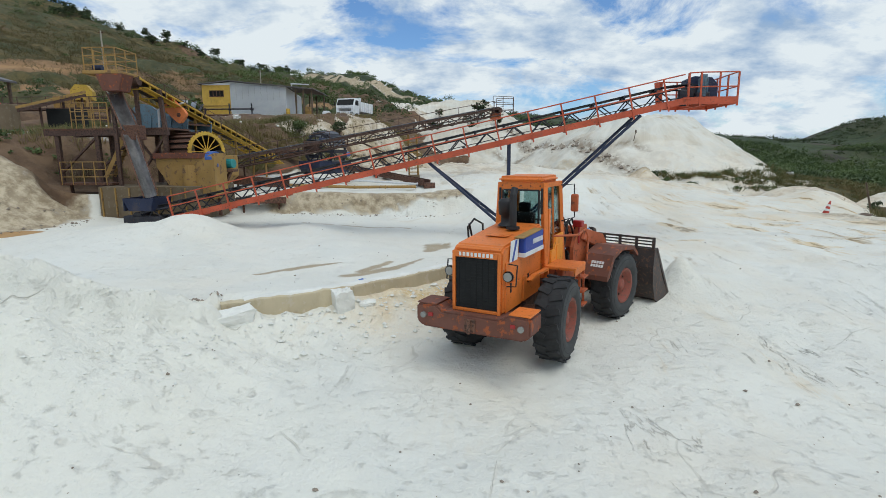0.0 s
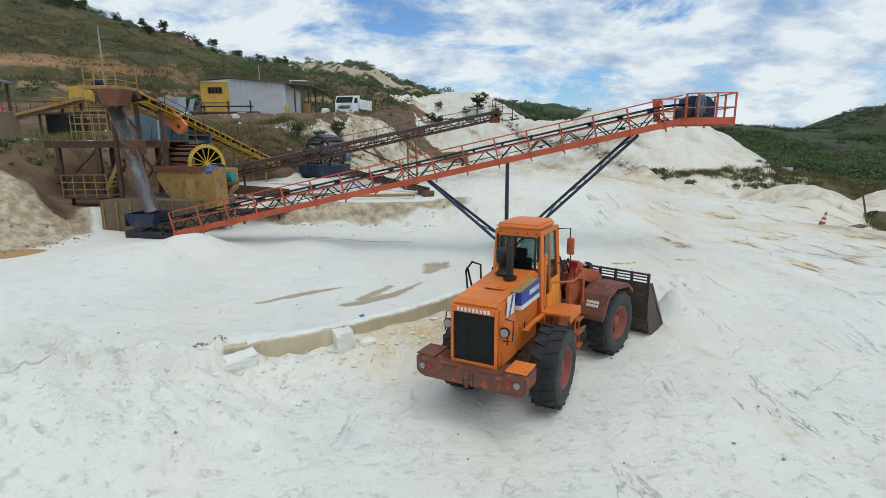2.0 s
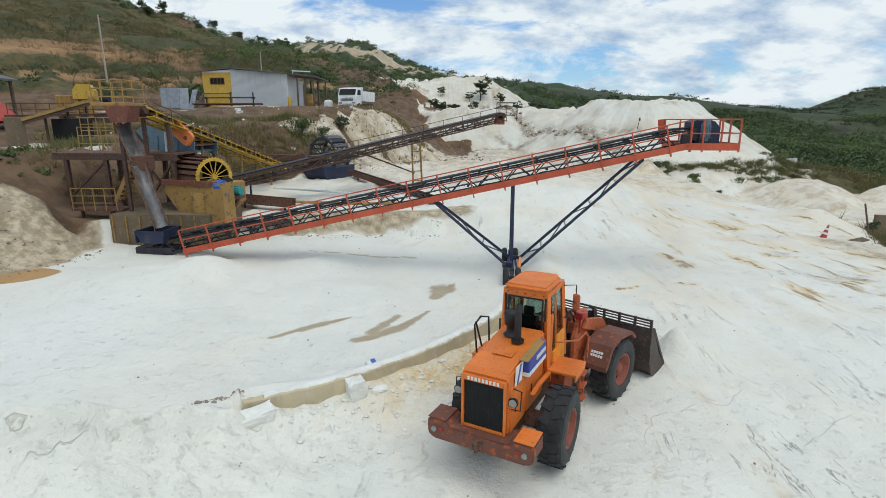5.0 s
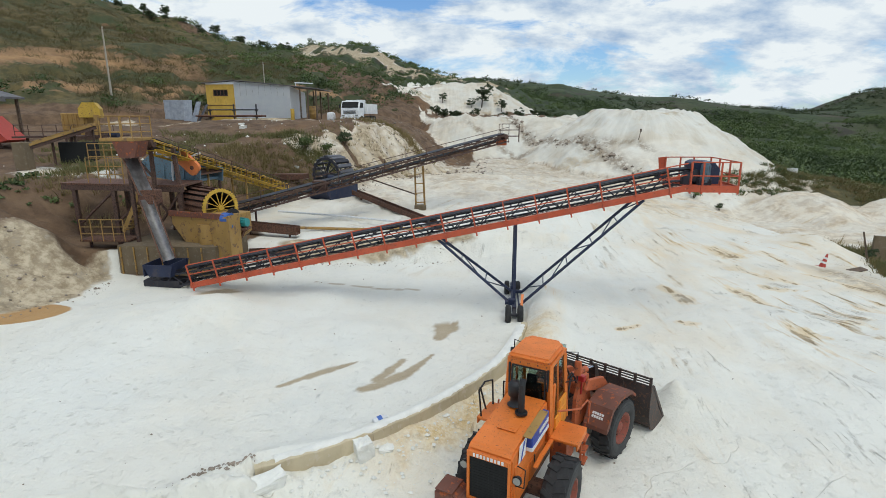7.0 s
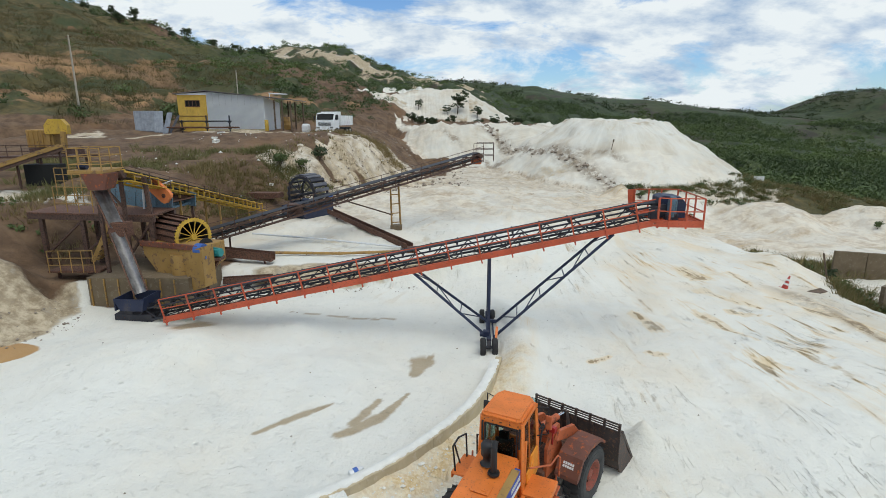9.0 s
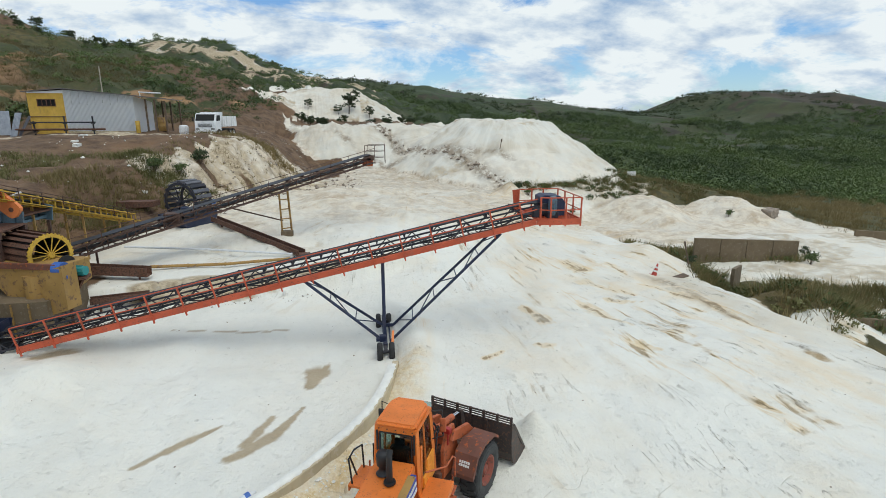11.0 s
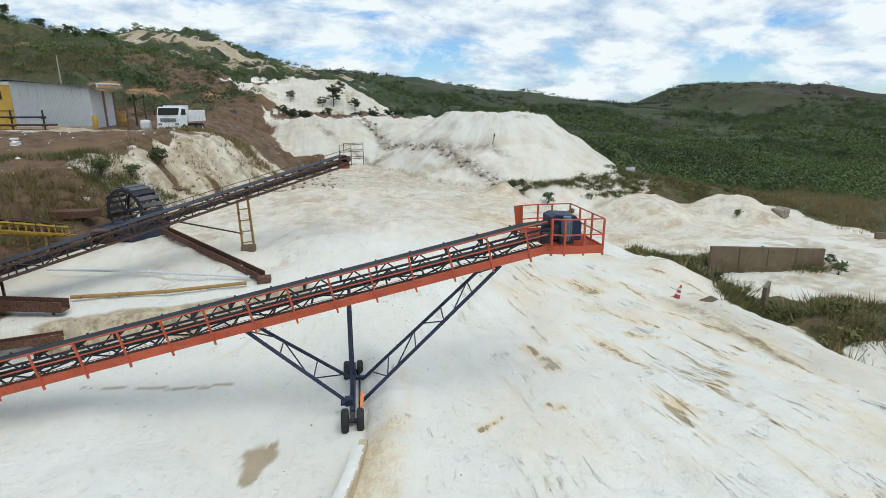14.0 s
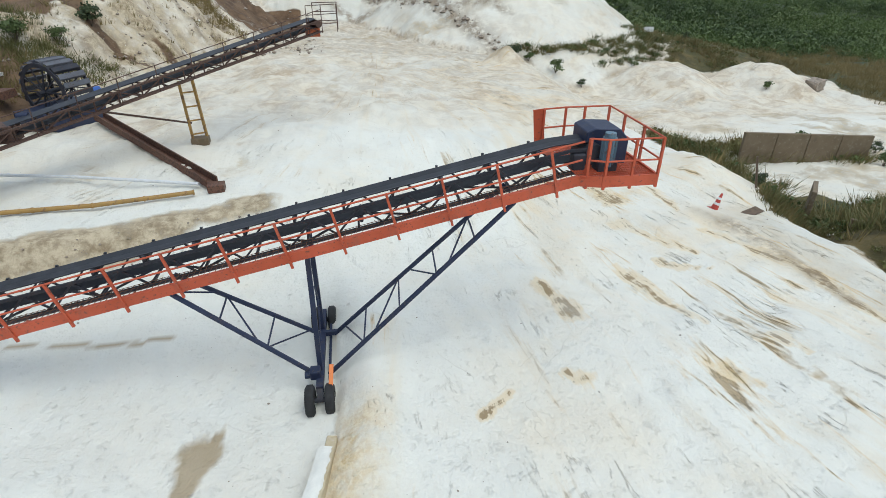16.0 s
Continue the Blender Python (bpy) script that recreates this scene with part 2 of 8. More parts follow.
    sand = m.mix(m.math("MULTIPLY", grime, 0.9), sand, m.mix(fine, (0.16, 0.12, 0.085), (0.34, 0.27, 0.19)))
    rock = m.mix(m.step(m.noise(2.2, 8, 0.7), 0.35, 0.65), (0.25, 0.185, 0.105), (0.55, 0.46, 0.32))
    rag0 = m.math("ADD", tan, m.math("MULTIPLY", m.math("SUBTRACT", m.noise(1.1, 8, 0.7), 0.5), 1.3))
    sand = m.mix(m.math("MULTIPLY", m.step(rag0, 0.48, 0.92), 0.95), sand, rock)
    earth = m.mix(m.step(mid, 0.3, 0.7), (0.085, 0.050, 0.028), (0.175, 0.110, 0.062))
    earth = m.mix(m.step(big, 0.5, 0.72), earth, (0.19, 0.105, 0.05))
    earth = m.mix(scarp, earth, m.mix(mid, (0.27, 0.145, 0.06), (0.46, 0.29, 0.14)))
    earth = m.mix(m.math("MULTIPLY", m.step(fine, 0.55, 0.75), 0.5), earth, (0.06, 0.045, 0.032))
    turf = m.mix(m.step(mid, 0.35, 0.65), (0.058, 0.050, 0.017), (0.135, 0.100, 0.036))
    turf = m.mix(m.step(big, 0.42, 0.68), turf, m.mix(fine, (0.032, 0.045, 0.014), (0.06, 0.07, 0.025)))
    wood = m.mix(m.step(m.noise(0.16, 8, 0.75), 0.40, 0.60), (0.018, 0.034, 0.012), (0.044, 0.066, 0.021))
    wood = m.mix(m.math("MULTIPLY", m.step(m.noise(0.012, 6, 0.6), 0.50, 0.62), 0.6), wood, m.mix(fine, (0.046, 0.056, 0.018), (0.066, 0.058, 0.025)))
    heath = m.mix(m.step(m.noise(0.05, 8, 0.7), 0.38, 0.62), (0.026, 0.024, 0.015), (0.054, 0.042, 0.026))
    wood = m.mix(m.step(m.math("ADD", ridge, m.math("MULTIPLY", m.math("SUBTRACT", m.noise(0.02, 6), 0.5), 0.8)), 0.4, 0.65), wood, heath)
    turf = m.mix(m.math("MULTIPLY", far, 0.92), turf, wood)
    rag = m.math("ADD", soil, m.math("MULTIPLY", m.math("SUBTRACT", mid, 0.5), 0.9))
    c = m.mix(m.step(rag, 0.35, 0.62), sand, earth)
    rag2 = m.math("ADD", grass, m.math("MULTIPLY", m.math("SUBTRACT", m.noise(0.7, 8, 0.7), 0.5), 1.1))
    c = m.mix(m.step(rag2, 0.42, 0.6), c, turf)
    m.color(c)
    m.rough(m.math("SUBTRACT", 0.93, m.math("MULTIPLY", wet, 0.35)))
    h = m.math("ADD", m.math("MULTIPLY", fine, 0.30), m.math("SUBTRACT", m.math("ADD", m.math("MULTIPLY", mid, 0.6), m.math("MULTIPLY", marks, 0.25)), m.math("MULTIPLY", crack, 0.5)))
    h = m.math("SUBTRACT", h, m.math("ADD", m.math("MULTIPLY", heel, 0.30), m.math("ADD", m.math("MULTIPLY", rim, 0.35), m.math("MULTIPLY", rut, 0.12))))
    h = m.math("ADD", h, m.math("ADD", m.math("MULTIPLY", scuff, 0.08), m.math("MULTIPLY", m.math("MULTIPLY", streak, ochre), 0.45)))
    m.bump(h, 0.9, 0.15)
    return m.m


def leaf_material(name, dark, light):
    m = Nodes(name, 0.7)
    clump = m.step(m.noise(0.33, 3), 0.36, 0.64)
    stand = m.step(m.noise(0.022, 5), 0.38, 0.62)
    tone = m.math("ADD", m.math("MULTIPLY", m.island(), 0.25), m.math("ADD", m.math("MULTIPLY", clump, 0.3), m.math("MULTIPLY", stand, 0.45)))
    m.color(m.mix(tone, dark, light))
    return m.m


M = {
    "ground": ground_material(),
    "orange": coat("orange_paint", (0.61, 0.155, 0.018), (0.18, 0.065, 0.03), 0.34, 0.5, grime=(0.22, 0.085, 0.03), fine=24.0),
    "orange_faded": coat("rusty_orange_paint", (0.40, 0.095, 0.03), (0.14, 0.052, 0.03), 0.5, 0.6, fine=9.0),
    "door_yellow": coat("yellow_orange_paint", (0.80, 0.30, 0.03), (0.3, 0.12, 0.04), 0.25, 0.5),
    "rust": coat("rusted_steel", (0.14, 0.065, 0.04), (0.07, 0.04, 0.03), 0.8, 0.75, 0.2),
    "bucket_steel": coat("worn_bucket_steel", (0.055, 0.042, 0.038), (0.16, 0.09, 0.06), 0.6, 0.55, 0.3),
    "rubber": plain("dusty_tyre_rubber", (0.026, 0.026, 0.027), 0.85, 0, 0.4, 5.0, 0.3),
    "tyre_side": plain("tyre_sidewall", (0.05, 0.052, 0.052), 0.85, 0, 0.35, 4.0, 0.25),
    "cw_rust": coat("rusty_counterweight", (0.13, 0.048, 0.03), (0.36, 0.09, 0.026), 0.5, 0.7, grime=(0.045, 0.032, 0.024), fine=7.0),
    "rim": coat("orange_red_rim", (0.22, 0.05, 0.028), (0.12, 0.06, 0.04), 0.6, 0.6),
    "black": plain("black_metal", (0.018, 0.018, 0.02), 0.55, 0.1, 0.3),
    "mesh_black": plain("dark_grille", (0.008, 0.009, 0.009), 0.8, 0, 0.3),
    "white": plain("white_decal", (0.75, 0.75, 0.73), 0.5, 0, 0.1),
    "blue_decal": coat("blue_decal", (0.02, 0.05, 0.28), (0.5, 0.5, 0.5), 0.15, 0.45),
    "chrome": plain("cylinder_rod_chrome", (0.7, 0.7, 0.7), 0.2, 1.0, 0.1),
    "conv_red": coat("red_orange_steel", (0.44, 0.075, 0.028), (0.16, 0.06, 0.04), 0.4, 0.55),
    "conv_dark": coat("dark_blue_grey_steel", (0.022, 0.024, 0.034), (0.075, 0.042, 0.036), 0.4, 0.55, 0.2),
    "navy": coat("navy_blue_steel", (0.013, 0.021, 0.055), (0.07, 0.06, 0.06), 0.35, 0.5, 0.2),
    "blue": coat("bright_blue_paint", (0.03, 0.10, 0.36), (0.1, 0.09, 0.09), 0.35, 0.5),
    "belt": plain("conveyor_belt_rubber", (0.026, 0.028, 0.036), 0.6, 0, 0.4, 3.0),
    "brown_steel": coat("brown_rusty_steel", (0.10, 0.055, 0.04), (0.05, 0.035, 0.03), 0.7, 0.7, 0.2),
    "yellow": coat("yellow_paint", (0.50, 0.32, 0.035), (0.2, 0.10, 0.045), 0.45, 0.55),
    "yellow_dirty": coat("dirty_yellow_paint", (0.31, 0.185, 0.05), (0.17, 0.10, 0.055), 0.5, 0.65, grime=(0.20, 0.14, 0.085), fine=4.0),
    "teal": coat("teal_motor_paint", (0.02, 0.22, 0.22), (0.1, 0.1, 0.1), 0.3, 0.5),
    "steel_blue": coat("blue_grey_screen", (0.10, 0.17, 0.22), (0.12, 0.08, 0.06), 0.5, 0.55),
    "galv": plain("bare_polished_steel", (0.66, 0.65, 0.65), 0.32, 0.85, 0.35, 3.0),
    "concrete": coat("stained_concrete", (0.47, 0.40, 0.27), (0.55, 0.48, 0.36), 0.5, 0.9, grime=(0.26, 0.17, 0.075), fine=5.0, bump=0.3),
    "concrete_grey": coat("weathered_concrete", (0.15, 0.112, 0.068), (0.22, 0.18, 0.125), 0.5, 0.9, grime=(0.10, 0.08, 0.055), fine=5.0, bump=0.3),
    "glass": None,
    "shed_white": plain("white_corrugated_sheet", (0.93, 0.96, 1.0), 0.35, 0.0, 0.05, 1.2),
    "shed_yellow": coat("yellow_plaster", (0.55, 0.35, 0.06), (0.35, 0.25, 0.12), 0.35, 0.8),
    "sheet_grey": plain("weathered_grey_sheet", (0.34, 0.37, 0.42), 0.5, 0.1, 0.25, 2.0),
    "roof": plain("grey_sheet_roof", (0.16, 0.15, 0.15), 0.6, 0.2, 0.3, 2.0),
    "wood": plain("grey_brown_timber", (0.13, 0.09, 0.06), 0.8, 0, 0.35, 4.0),
    "pole": plain("pale_timber_pole", (0.42, 0.38, 0.31), 0.85, 0, 0.2, 3.0),
    "truck_white": coat("white_truck_paint", (0.72, 0.73, 0.74), (0.35, 0.28, 0.22), 0.2, 0.4),
    "pvc": plain("white_pvc_pipe", (0.7, 0.71, 0.72), 0.4, 0, 0.1),
    "cone": plain("orange_red_cone", (0.42, 0.05, 0.03), 0.5, 0, 0.15),
    "rock": plain("brown_stone", (0.30, 0.25, 0.20), 0.9, 0, 0.4, 3.0, 0.4),
    "sandblock": plain("caked_white_sand", (0.77, 0.765, 0.71), 0.95, 0, 0.1, 3.0, 0.5),
    "bark": plain("bark", (0.10, 0.075, 0.05), 0.9, 0, 0.3, 6.0, 0.4),
    "leaf": leaf_material("shrub_leaves", (0.042, 0.072, 0.019), (0.12, 0.155, 0.045)),
    "leaf_wood": leaf_material("woodland_leaves", (0.022, 0.043, 0.012), (0.115, 0.165, 0.040)),
    "leaf_dark": leaf_material("dark_scrub_leaves", (0.022, 0.040, 0.013), (0.060, 0.080, 0.026)),
    "grass_green": leaf_material("olive_grass", (0.085, 0.092, 0.026), (0.20, 0.185, 0.065)),
    "hill_straw": leaf_material("olive_hill_grass", (0.060, 0.055, 0.018), (0.16, 0.125, 0.045)),
    "straw": leaf_material("dry_grass", (0.13, 0.105, 0.036), (0.31, 0.235, 0.10)),
    "dull_steel": coat("dull_grey_steel", (0.12, 0.125, 0.145), (0.09, 0.06, 0.05), 0.5, 0.5, 0.4),
    "orange_guard": coat("orange_belt_guard", (0.65, 0.19, 0.05), (0.3, 0.12, 0.05), 0.2, 0.5),
    "lamp": plain("lamp_glass", (0.30, 0.30, 0.28), 0.15, 0.3, 0.1),
    "red_lens": plain("red_lamp_lens", (0.35, 0.02, 0.02), 0.3, 0, 0.1),
}


def glass_material():
    m = Nodes("tinted_cab_glass", 0.06)
    m.color((0.42, 0.55, 0.55))
    m.b.inputs["Transmission Weight"].default_value = 1.0
    m.b.inputs["IOR"].default_value = 1.2
    return m.m


M["glass"] = glass_material()

# ---------------------------------------------------------------- mesh helpers


def link(name, bm, material, smooth=False):
    me = bpy.data.meshes.new(name)
    bm.normal_update()
    bm.to_mesh(me)
    bm.free()
    me.materials.append(M[material])
    if smooth:
        for p in me.polygons:
            p.use_smooth = True
    return me


def thing(name, x, y, z, turn=0.0, label="", category="", group="", kind=""):
    ob = new(name)
    ob.matrix_world = pose(x, y, z, 0, 0, turn)
    ob.empty_display_size = 0.2
    return tagged(ob, label, category, group, kind)




def part(name, bm, material, parent, label="", smooth=False):
    """One mesh under a thing or a part; the bmesh is in the world's metres."""
    root = parent
    while root.parent:
        root = root.parent
    bm.transform(root.matrix_basis.inverted())
    ob = new(name, link(name, bm, material, smooth))
    ob.parent = parent
    return tagged(ob, label)


def solo(name, bm, material, label, category, group="", kind="", smooth=False):
    ob = new(name, link(name, bm, material, smooth))
    return tagged(ob, label, category, group, kind)


def box(bm, c, s, m=None, bevel=0.0):
    g = bmesh.ops.create_cube(bm, size=1.0, matrix=(m or Matrix()) @ Matrix.LocRotScale(c, None, s))
    if bevel:
        edges = list({e for v in g["verts"] for e in v.link_edges})
        bmesh.ops.bevel(bm, geom=edges, offset=bevel, segments=2, affect="EDGES", profile=0.5)
    return bm


def bar(bm, p, q, w, h, up=(0, 0, 1)):
    """A square-edged bar from p to q, w wide and h high."""
    p, q = Vector(p), Vector(q)
    d = (q - p)
    n = d.length
    d.normalize()
    side = d.cross(Vector(up))
    if side.length < 1e-4:
        side = d.cross(Vector((1, 0, 0)))
    side.normalize()
    top = side.cross(d)
    m = Matrix((side * w, d * n, top * h)).transposed().to_4x4()
    m.translation = (p + q) / 2
    bmesh.ops.create_cube(bm, size=1.0, matrix=m)
    return bm


def rod(bm, p, q, r, n=8, r2=None):
    p, q = Vector(p), Vector(q)
    d = q - p
    m = Matrix.Translation((p + q) / 2) @ d.to_track_quat("Z", "Y").to_matrix().to_4x4()
    bmesh.ops.create_cone(bm, cap_ends=True, segments=n, radius1=r, radius2=r if r2 is None else r2, depth=d.length, matrix=m)
    return bm


def rods(bm, pts, r, n=8):
    """A bent round bar swept along a line of points, closed at both ends."""
    pts = [Vector(p) for p in pts]
    ref, rings = None, []
    for i, p in enumerate(pts):
        d = (pts[min(i + 1, len(pts) - 1)] - pts[max(i - 1, 0)]).normalized()
        if ref is None:
            ref = d.orthogonal().normalized()
        ref = (ref - d * ref.dot(d)).normalized()
        w = d.cross(ref)
        rings.append([bm.verts.new(p + ref * (r * math.cos(2 * math.pi * k / n)) + w * (r * math.sin(2 * math.pi * k / n))) for k in range(n)])
    for s, t in zip(rings, rings[1:]):
        for k in range(n):
            bm.faces.new((s[k], s[(k + 1) % n], t[(k + 1) % n], t[k]))
    bm.faces.new(rings[0][::-1])
    bm.faces.new(rings[-1])
    return bm


def pieces(name, bm, material, parent, label="", put=None):
    """Every loose piece of a bmesh as a part of its own."""
    bm.verts.index_update()
    seen = set()
    made = []
    for v0 in list(bm.verts):
        if v0 in seen:
            continue
        stack, group = [v0], []
        seen.add(v0)
        while stack:
            v = stack.pop()
            group.append(v)
            for e in v.link_edges:
                o = e.other_vert(v)
                if o not in seen:
                    seen.add(o)
                    stack.append(o)
        b = bmesh.new()
        to = {v: b.verts.new(v.co) for v in group}
        for f in {f for v in group for f in v.link_faces}:
            b.faces.new([to[v] for v in f.verts])
        bmesh.ops.recalc_face_normals(b, faces=b.faces)
        made.append((put or part)(name, b, material, parent, label))
    bm.free()
    return made


def prism(bm, pts, a, b, m=None, axis="x"):
    """A polygon pushed from a to b along an axis; the points are the two other coordinates."""
    def at(u, v, w):
        return {"x": (w, u, v), "y": (u, w, v), "z": (u, v, w)}[axis]
    lo = [bm.verts.new(at(u, v, a)) for u, v in pts]
    hi = [bm.verts.new(at(u, v, b)) for u, v in pts]
    n = len(pts)
    faces = [bm.faces.new(lo[::-1]), bm.faces.new(hi)]
    for i in range(n):
        faces.append(bm.faces.new((lo[i], lo[(i + 1) % n], hi[(i + 1) % n], hi[i])))
    bmesh.ops.recalc_face_normals(bm, faces=faces)
    if m:
        bmesh.ops.transform(bm, matrix=m, verts=lo + hi)
    return bm


def lathe(bm, profile, m, n=28, caps=False):
    """A profile of (radius, along) turned about the local z axis."""
    rings = []
    for r, h in profile:
        rings.append([bm.verts.new(m @ Vector((r * math.cos(a), r * math.sin(a), h))) for a in [2 * math.pi * k / n for k in range(n)]])
    for p, q in zip(rings, rings[1:]):
        for k in range(n):
            bm.faces.new((p[k], p[(k + 1) % n], q[(k + 1) % n], q[k]))
    for ring, flip in ((rings[0], True), (rings[-1], False)):
        if caps and profile[0 if flip else -1][0] > 1e-4:
            bm.faces.new(ring[::-1] if flip else ring)
    bmesh.ops.recalc_face_normals(bm, faces=bm.faces)
    return bm


def B():
    return bmesh.new()


# ---------------------------------------------------------------- ground


def ss(a, b, v):
    t = np.clip((v - a) / (b - a), 0, 1)
    return t * t * (3 - 2 * t)


def vnoise(x, y, seed=0):
    xi, yi = np.floor(x), np.floor(y)
    fx, fy = x - xi, y - yi
    fx, fy = fx * fx * (3 - 2 * fx), fy * fy * (3 - 2 * fy)

    def h(a, b):
        v = np.sin(a * 127.1 + b * 311.7 + seed * 74.7) * 43758.5453
        return v - np.floor(v)
    return ((h(xi, yi) * (1 - fx) + h(xi + 1, yi) * fx) * (1 - fy) + (h(xi, yi + 1) * (1 - fx) + h(xi + 1, yi + 1) * fx) * fy) * 2 - 1


def fbm(x, y, octaves=4, seed=0, gain=0.5):
    total, a, f = 0, 1.0, 1.0
    for k in range(octaves):
        c, s = math.cos(0.6 * k), math.sin(0.6 * k)
        total = total + a * vnoise((c * x - s * y) * f + 13.7 * k, (s * x + c * y) * f - 5.1 * k, seed + k)
        a, f = a * gain, f * 2.03
    return total


PIVOT = (-12.4, 21.9)      # the stacker swings about its tail
WALL_C, WALL_R = (-8.8, 20.0), 11.52   # centre and radius of the low curved wall
TOE_Y = [-80, 8, 16, 20, 22.2, 24, 28, 32, 38, 45, 52, 58, 66, 78, 86, 90, 94, 100, 110, 140, 200]
TOE_X = [-19, -17.6, -17.0, -14.9, -15.3, -16.8, -15.8, -13.2, -10, -7.4, -4.6, -1.6, 1.0, 3.4, 4.4, 6, 12, 18, 22, 26, 34]


def polar(x, y):
    dx, dy = x - WALL_C[0], y - WALL_C[1]
    return np.hypot(dx, dy), np.degrees(np.arctan2(dy, dx))


def mound(x, y, cx, cy, top, flat, slope, sx=1.0, sy=1.0, n=0.12, seed=3):
    ang = np.arctan2(y - cy, x - cx)
    r = np.hypot((x - cx) * sx, (y - cy) * sy) * (1 + n * np.sin(3 * ang + seed) * 0.6 + n * vnoise(2 * np.cos(ang) + seed, 2 * np.sin(ang), seed))
    d = np.maximum(r - flat, 0)
    return top - slope * (np.sqrt(d * d + (0.35 * flat) ** 2) - 0.35 * flat)


def smax(a, b, k):
    d = (a - b) / k
    return np.where(d > 12, a, np.where(d < -12, b, b + k * np.log1p(np.exp(np.clip(d, -12, 12)))))


def edge_x(y):
    return 21.0 - 0.6 * ss(26, 34, y) + 0.22 * np.maximum(0, y - 50) + 0.5 * vnoise(y * 0.4, y * 0, 9)


def crest(x, y, pts, w_in, w_out):
    """A ridge along a line of (x, y, height): w_out on its left-hand side, w_in on the other."""
    best = np.full(x.shape, 1e9)
    out = np.zeros(x.shape)
    for (ax, ay, ah), (bx, by, bh) in zip(pts, pts[1:]):
        ux, uy = bx - ax, by - ay
        n = ux * ux + uy * uy
        f = np.clip(((x - ax) * ux + (y - ay) * uy) / n, 0, 1)
        px, py = x - ax - f * ux, y - ay - f * uy
        d = np.hypot(px, py)
        side = ux * (y - ay) - uy * (x - ax)
        w = np.where(side > 0, w_out, w_in)
        v = (ah + f * (bh - ah)) * np.exp(-(d / w) ** 2)
        out = np.where(d < best, v, out)
        best = np.minimum(best, d)
    return out


def height(x, y, piles=False):
    x, y = np.asarray(x, float), np.asarray(y, float)
    r, a = polar(x, y)
    n1, n2 = fbm(x * 0.09, y * 0.09, 3, 1), fbm(x * 0.45, y * 0.45, 4, 2)
    # the yard inside and outside the low wall
    rise = 0.45 * ss(27, 36, y) * (1 - ss(4, 24, x)) - 0.6 * ss(46, 66, y)
    shelf = (0.95 * ss(0, 0.75, y - 25.3 - 0.27 * (x + 7.5) + 0.45 * n2) + rise) * (1 - ss(1, 8, x)) + (1.4 * ss(24, 38, y) * (1 - ss(6, 24, x)) - 0.6 * ss(46, 66, y)) * ss(1, 8, x)
    z_in = 0.06 + 0.5 * ss(1, -13, x) + shelf + (0.42 + 0.07 * ss(-28, -38, a)) * np.exp(-np.maximum(WALL_R - r, 0) / 0.7) * (1 - ss(-32, -18, a))
    z_out = -0.22 + 0.55 * ss(11, 17, y + 0.55 * (x - 4)) - 0.25 * ss(3, -5, y) + shelf
    zone = ss(-67, -64.5, a) * (1 - ss(-16, -10, a))
    inside = zone * (r < WALL_R + 0.08) + (1 - zone) * (1 - ss(WALL_R - 1.6, WALL_R + 1.8, r))
    z = z_in * inside + z_out * (1 - inside)
    # sand heaped against the outer face past the loader
    z = z + 0.42 * np.exp(-((r - WALL_R - 0.85) / 0.65) ** 2) * ss(-24, -15, a) * (1 - ss(8, 22, a)) * (r > WALL_R + 0.10)
    # spoil bank that buries the wall's near end
    z = z + crest(x, y, ((-3.3, 9.5, 0.25), (-4.2, 8.6, 0.62), (-5.6, 6.9, 1.65), (-9.0, 3.6, 2.2), (-14.0, 1.0, 2.4)), 0.85, 1.65) * (1 + 0.10 * n2)
    # its broken lip, steep to the outside
    lip = crest(x, y, ((-3.5, 9.3, 0.0), (-4.2, 8.6, 0.32), (-5.6, 6.9, 0.44), (-9.0, 3.6, 0.46), (-14.0, 1.0, 0.46)), 0.9, 0.12)
    z = z + lip * (1 + 0.45 * n2 + 0.35 * fbm(x * 2.2, y * 2.2, 3, 63))
    # two slumped scarps below it
    for line in (((-4.7, 6.2, 0.0), (-4.1, 6.2, 0.13), (-3.7, 6.35, 0.10), (-3.2, 6.5, 0.0)), ((-3.7, 8.0, 0.0), (-3.4, 7.7, 0.14), (-3.0, 7.5, 0.11), (-2.4, 7.5, 0.0))):
        z = z + crest(x, y, line[::-1], 0.6, 0.09)
    # crumbs and low heaps along the foot of the wall
    z = z + 0.42 * np.exp(-((r - WALL_R - 0.25) / 0.75) ** 2) * ss(-66, -62, a) * (1 - ss(-38, -26, a)) * (0.85 + 0.5 * n2) * (r > WALL_R + 0.10)
    for cx, cy, top, w in ((-8.4, 18.3, 0.62, 1.5), (-10.6, 18.0, 0.35, 2.2), (-3.9, 17.6, 0.2, 1.1), (5.87, 12.92, 0.70, 0.36), (6.45, 13.0, 0.18, 0.7), (-5.2, 20.6, 0.3, 1.3),
                           (6.5, 37, 0.4, 2.0), (2.5, 47, 0.7, 4.0), (19.4, 28.9, 0.8, 1.6), (15, 56, 0.6, 3.0), (21, 58.5, 1.5, 1.6), (-5.6, 34.2, 0.35, 1.5)):
        d2 = ((x - cx) ** 2 + (y - cy) ** 2) / w ** 2
        z = z + top * np.exp(-d2) * (1 + 0.25 * n2)
    # ground falls away to the lower bays and the valley
    xe = edge_x(y)
    z = z + 0.30 * np.exp(-((x - xe + 1.2) / 0.9) ** 2) * ss(6, 10, y) * (1 - ss(28, 36, y))
    low = -2.3 - 0.75 * ss(40, 50, y) + 2.5 * ss(61, 71, y) * (1 - ss(50, 76, x)) - 0.075 * np.maximum(0, x - 46) - 0.02 * np.maximum(0, y - 70)
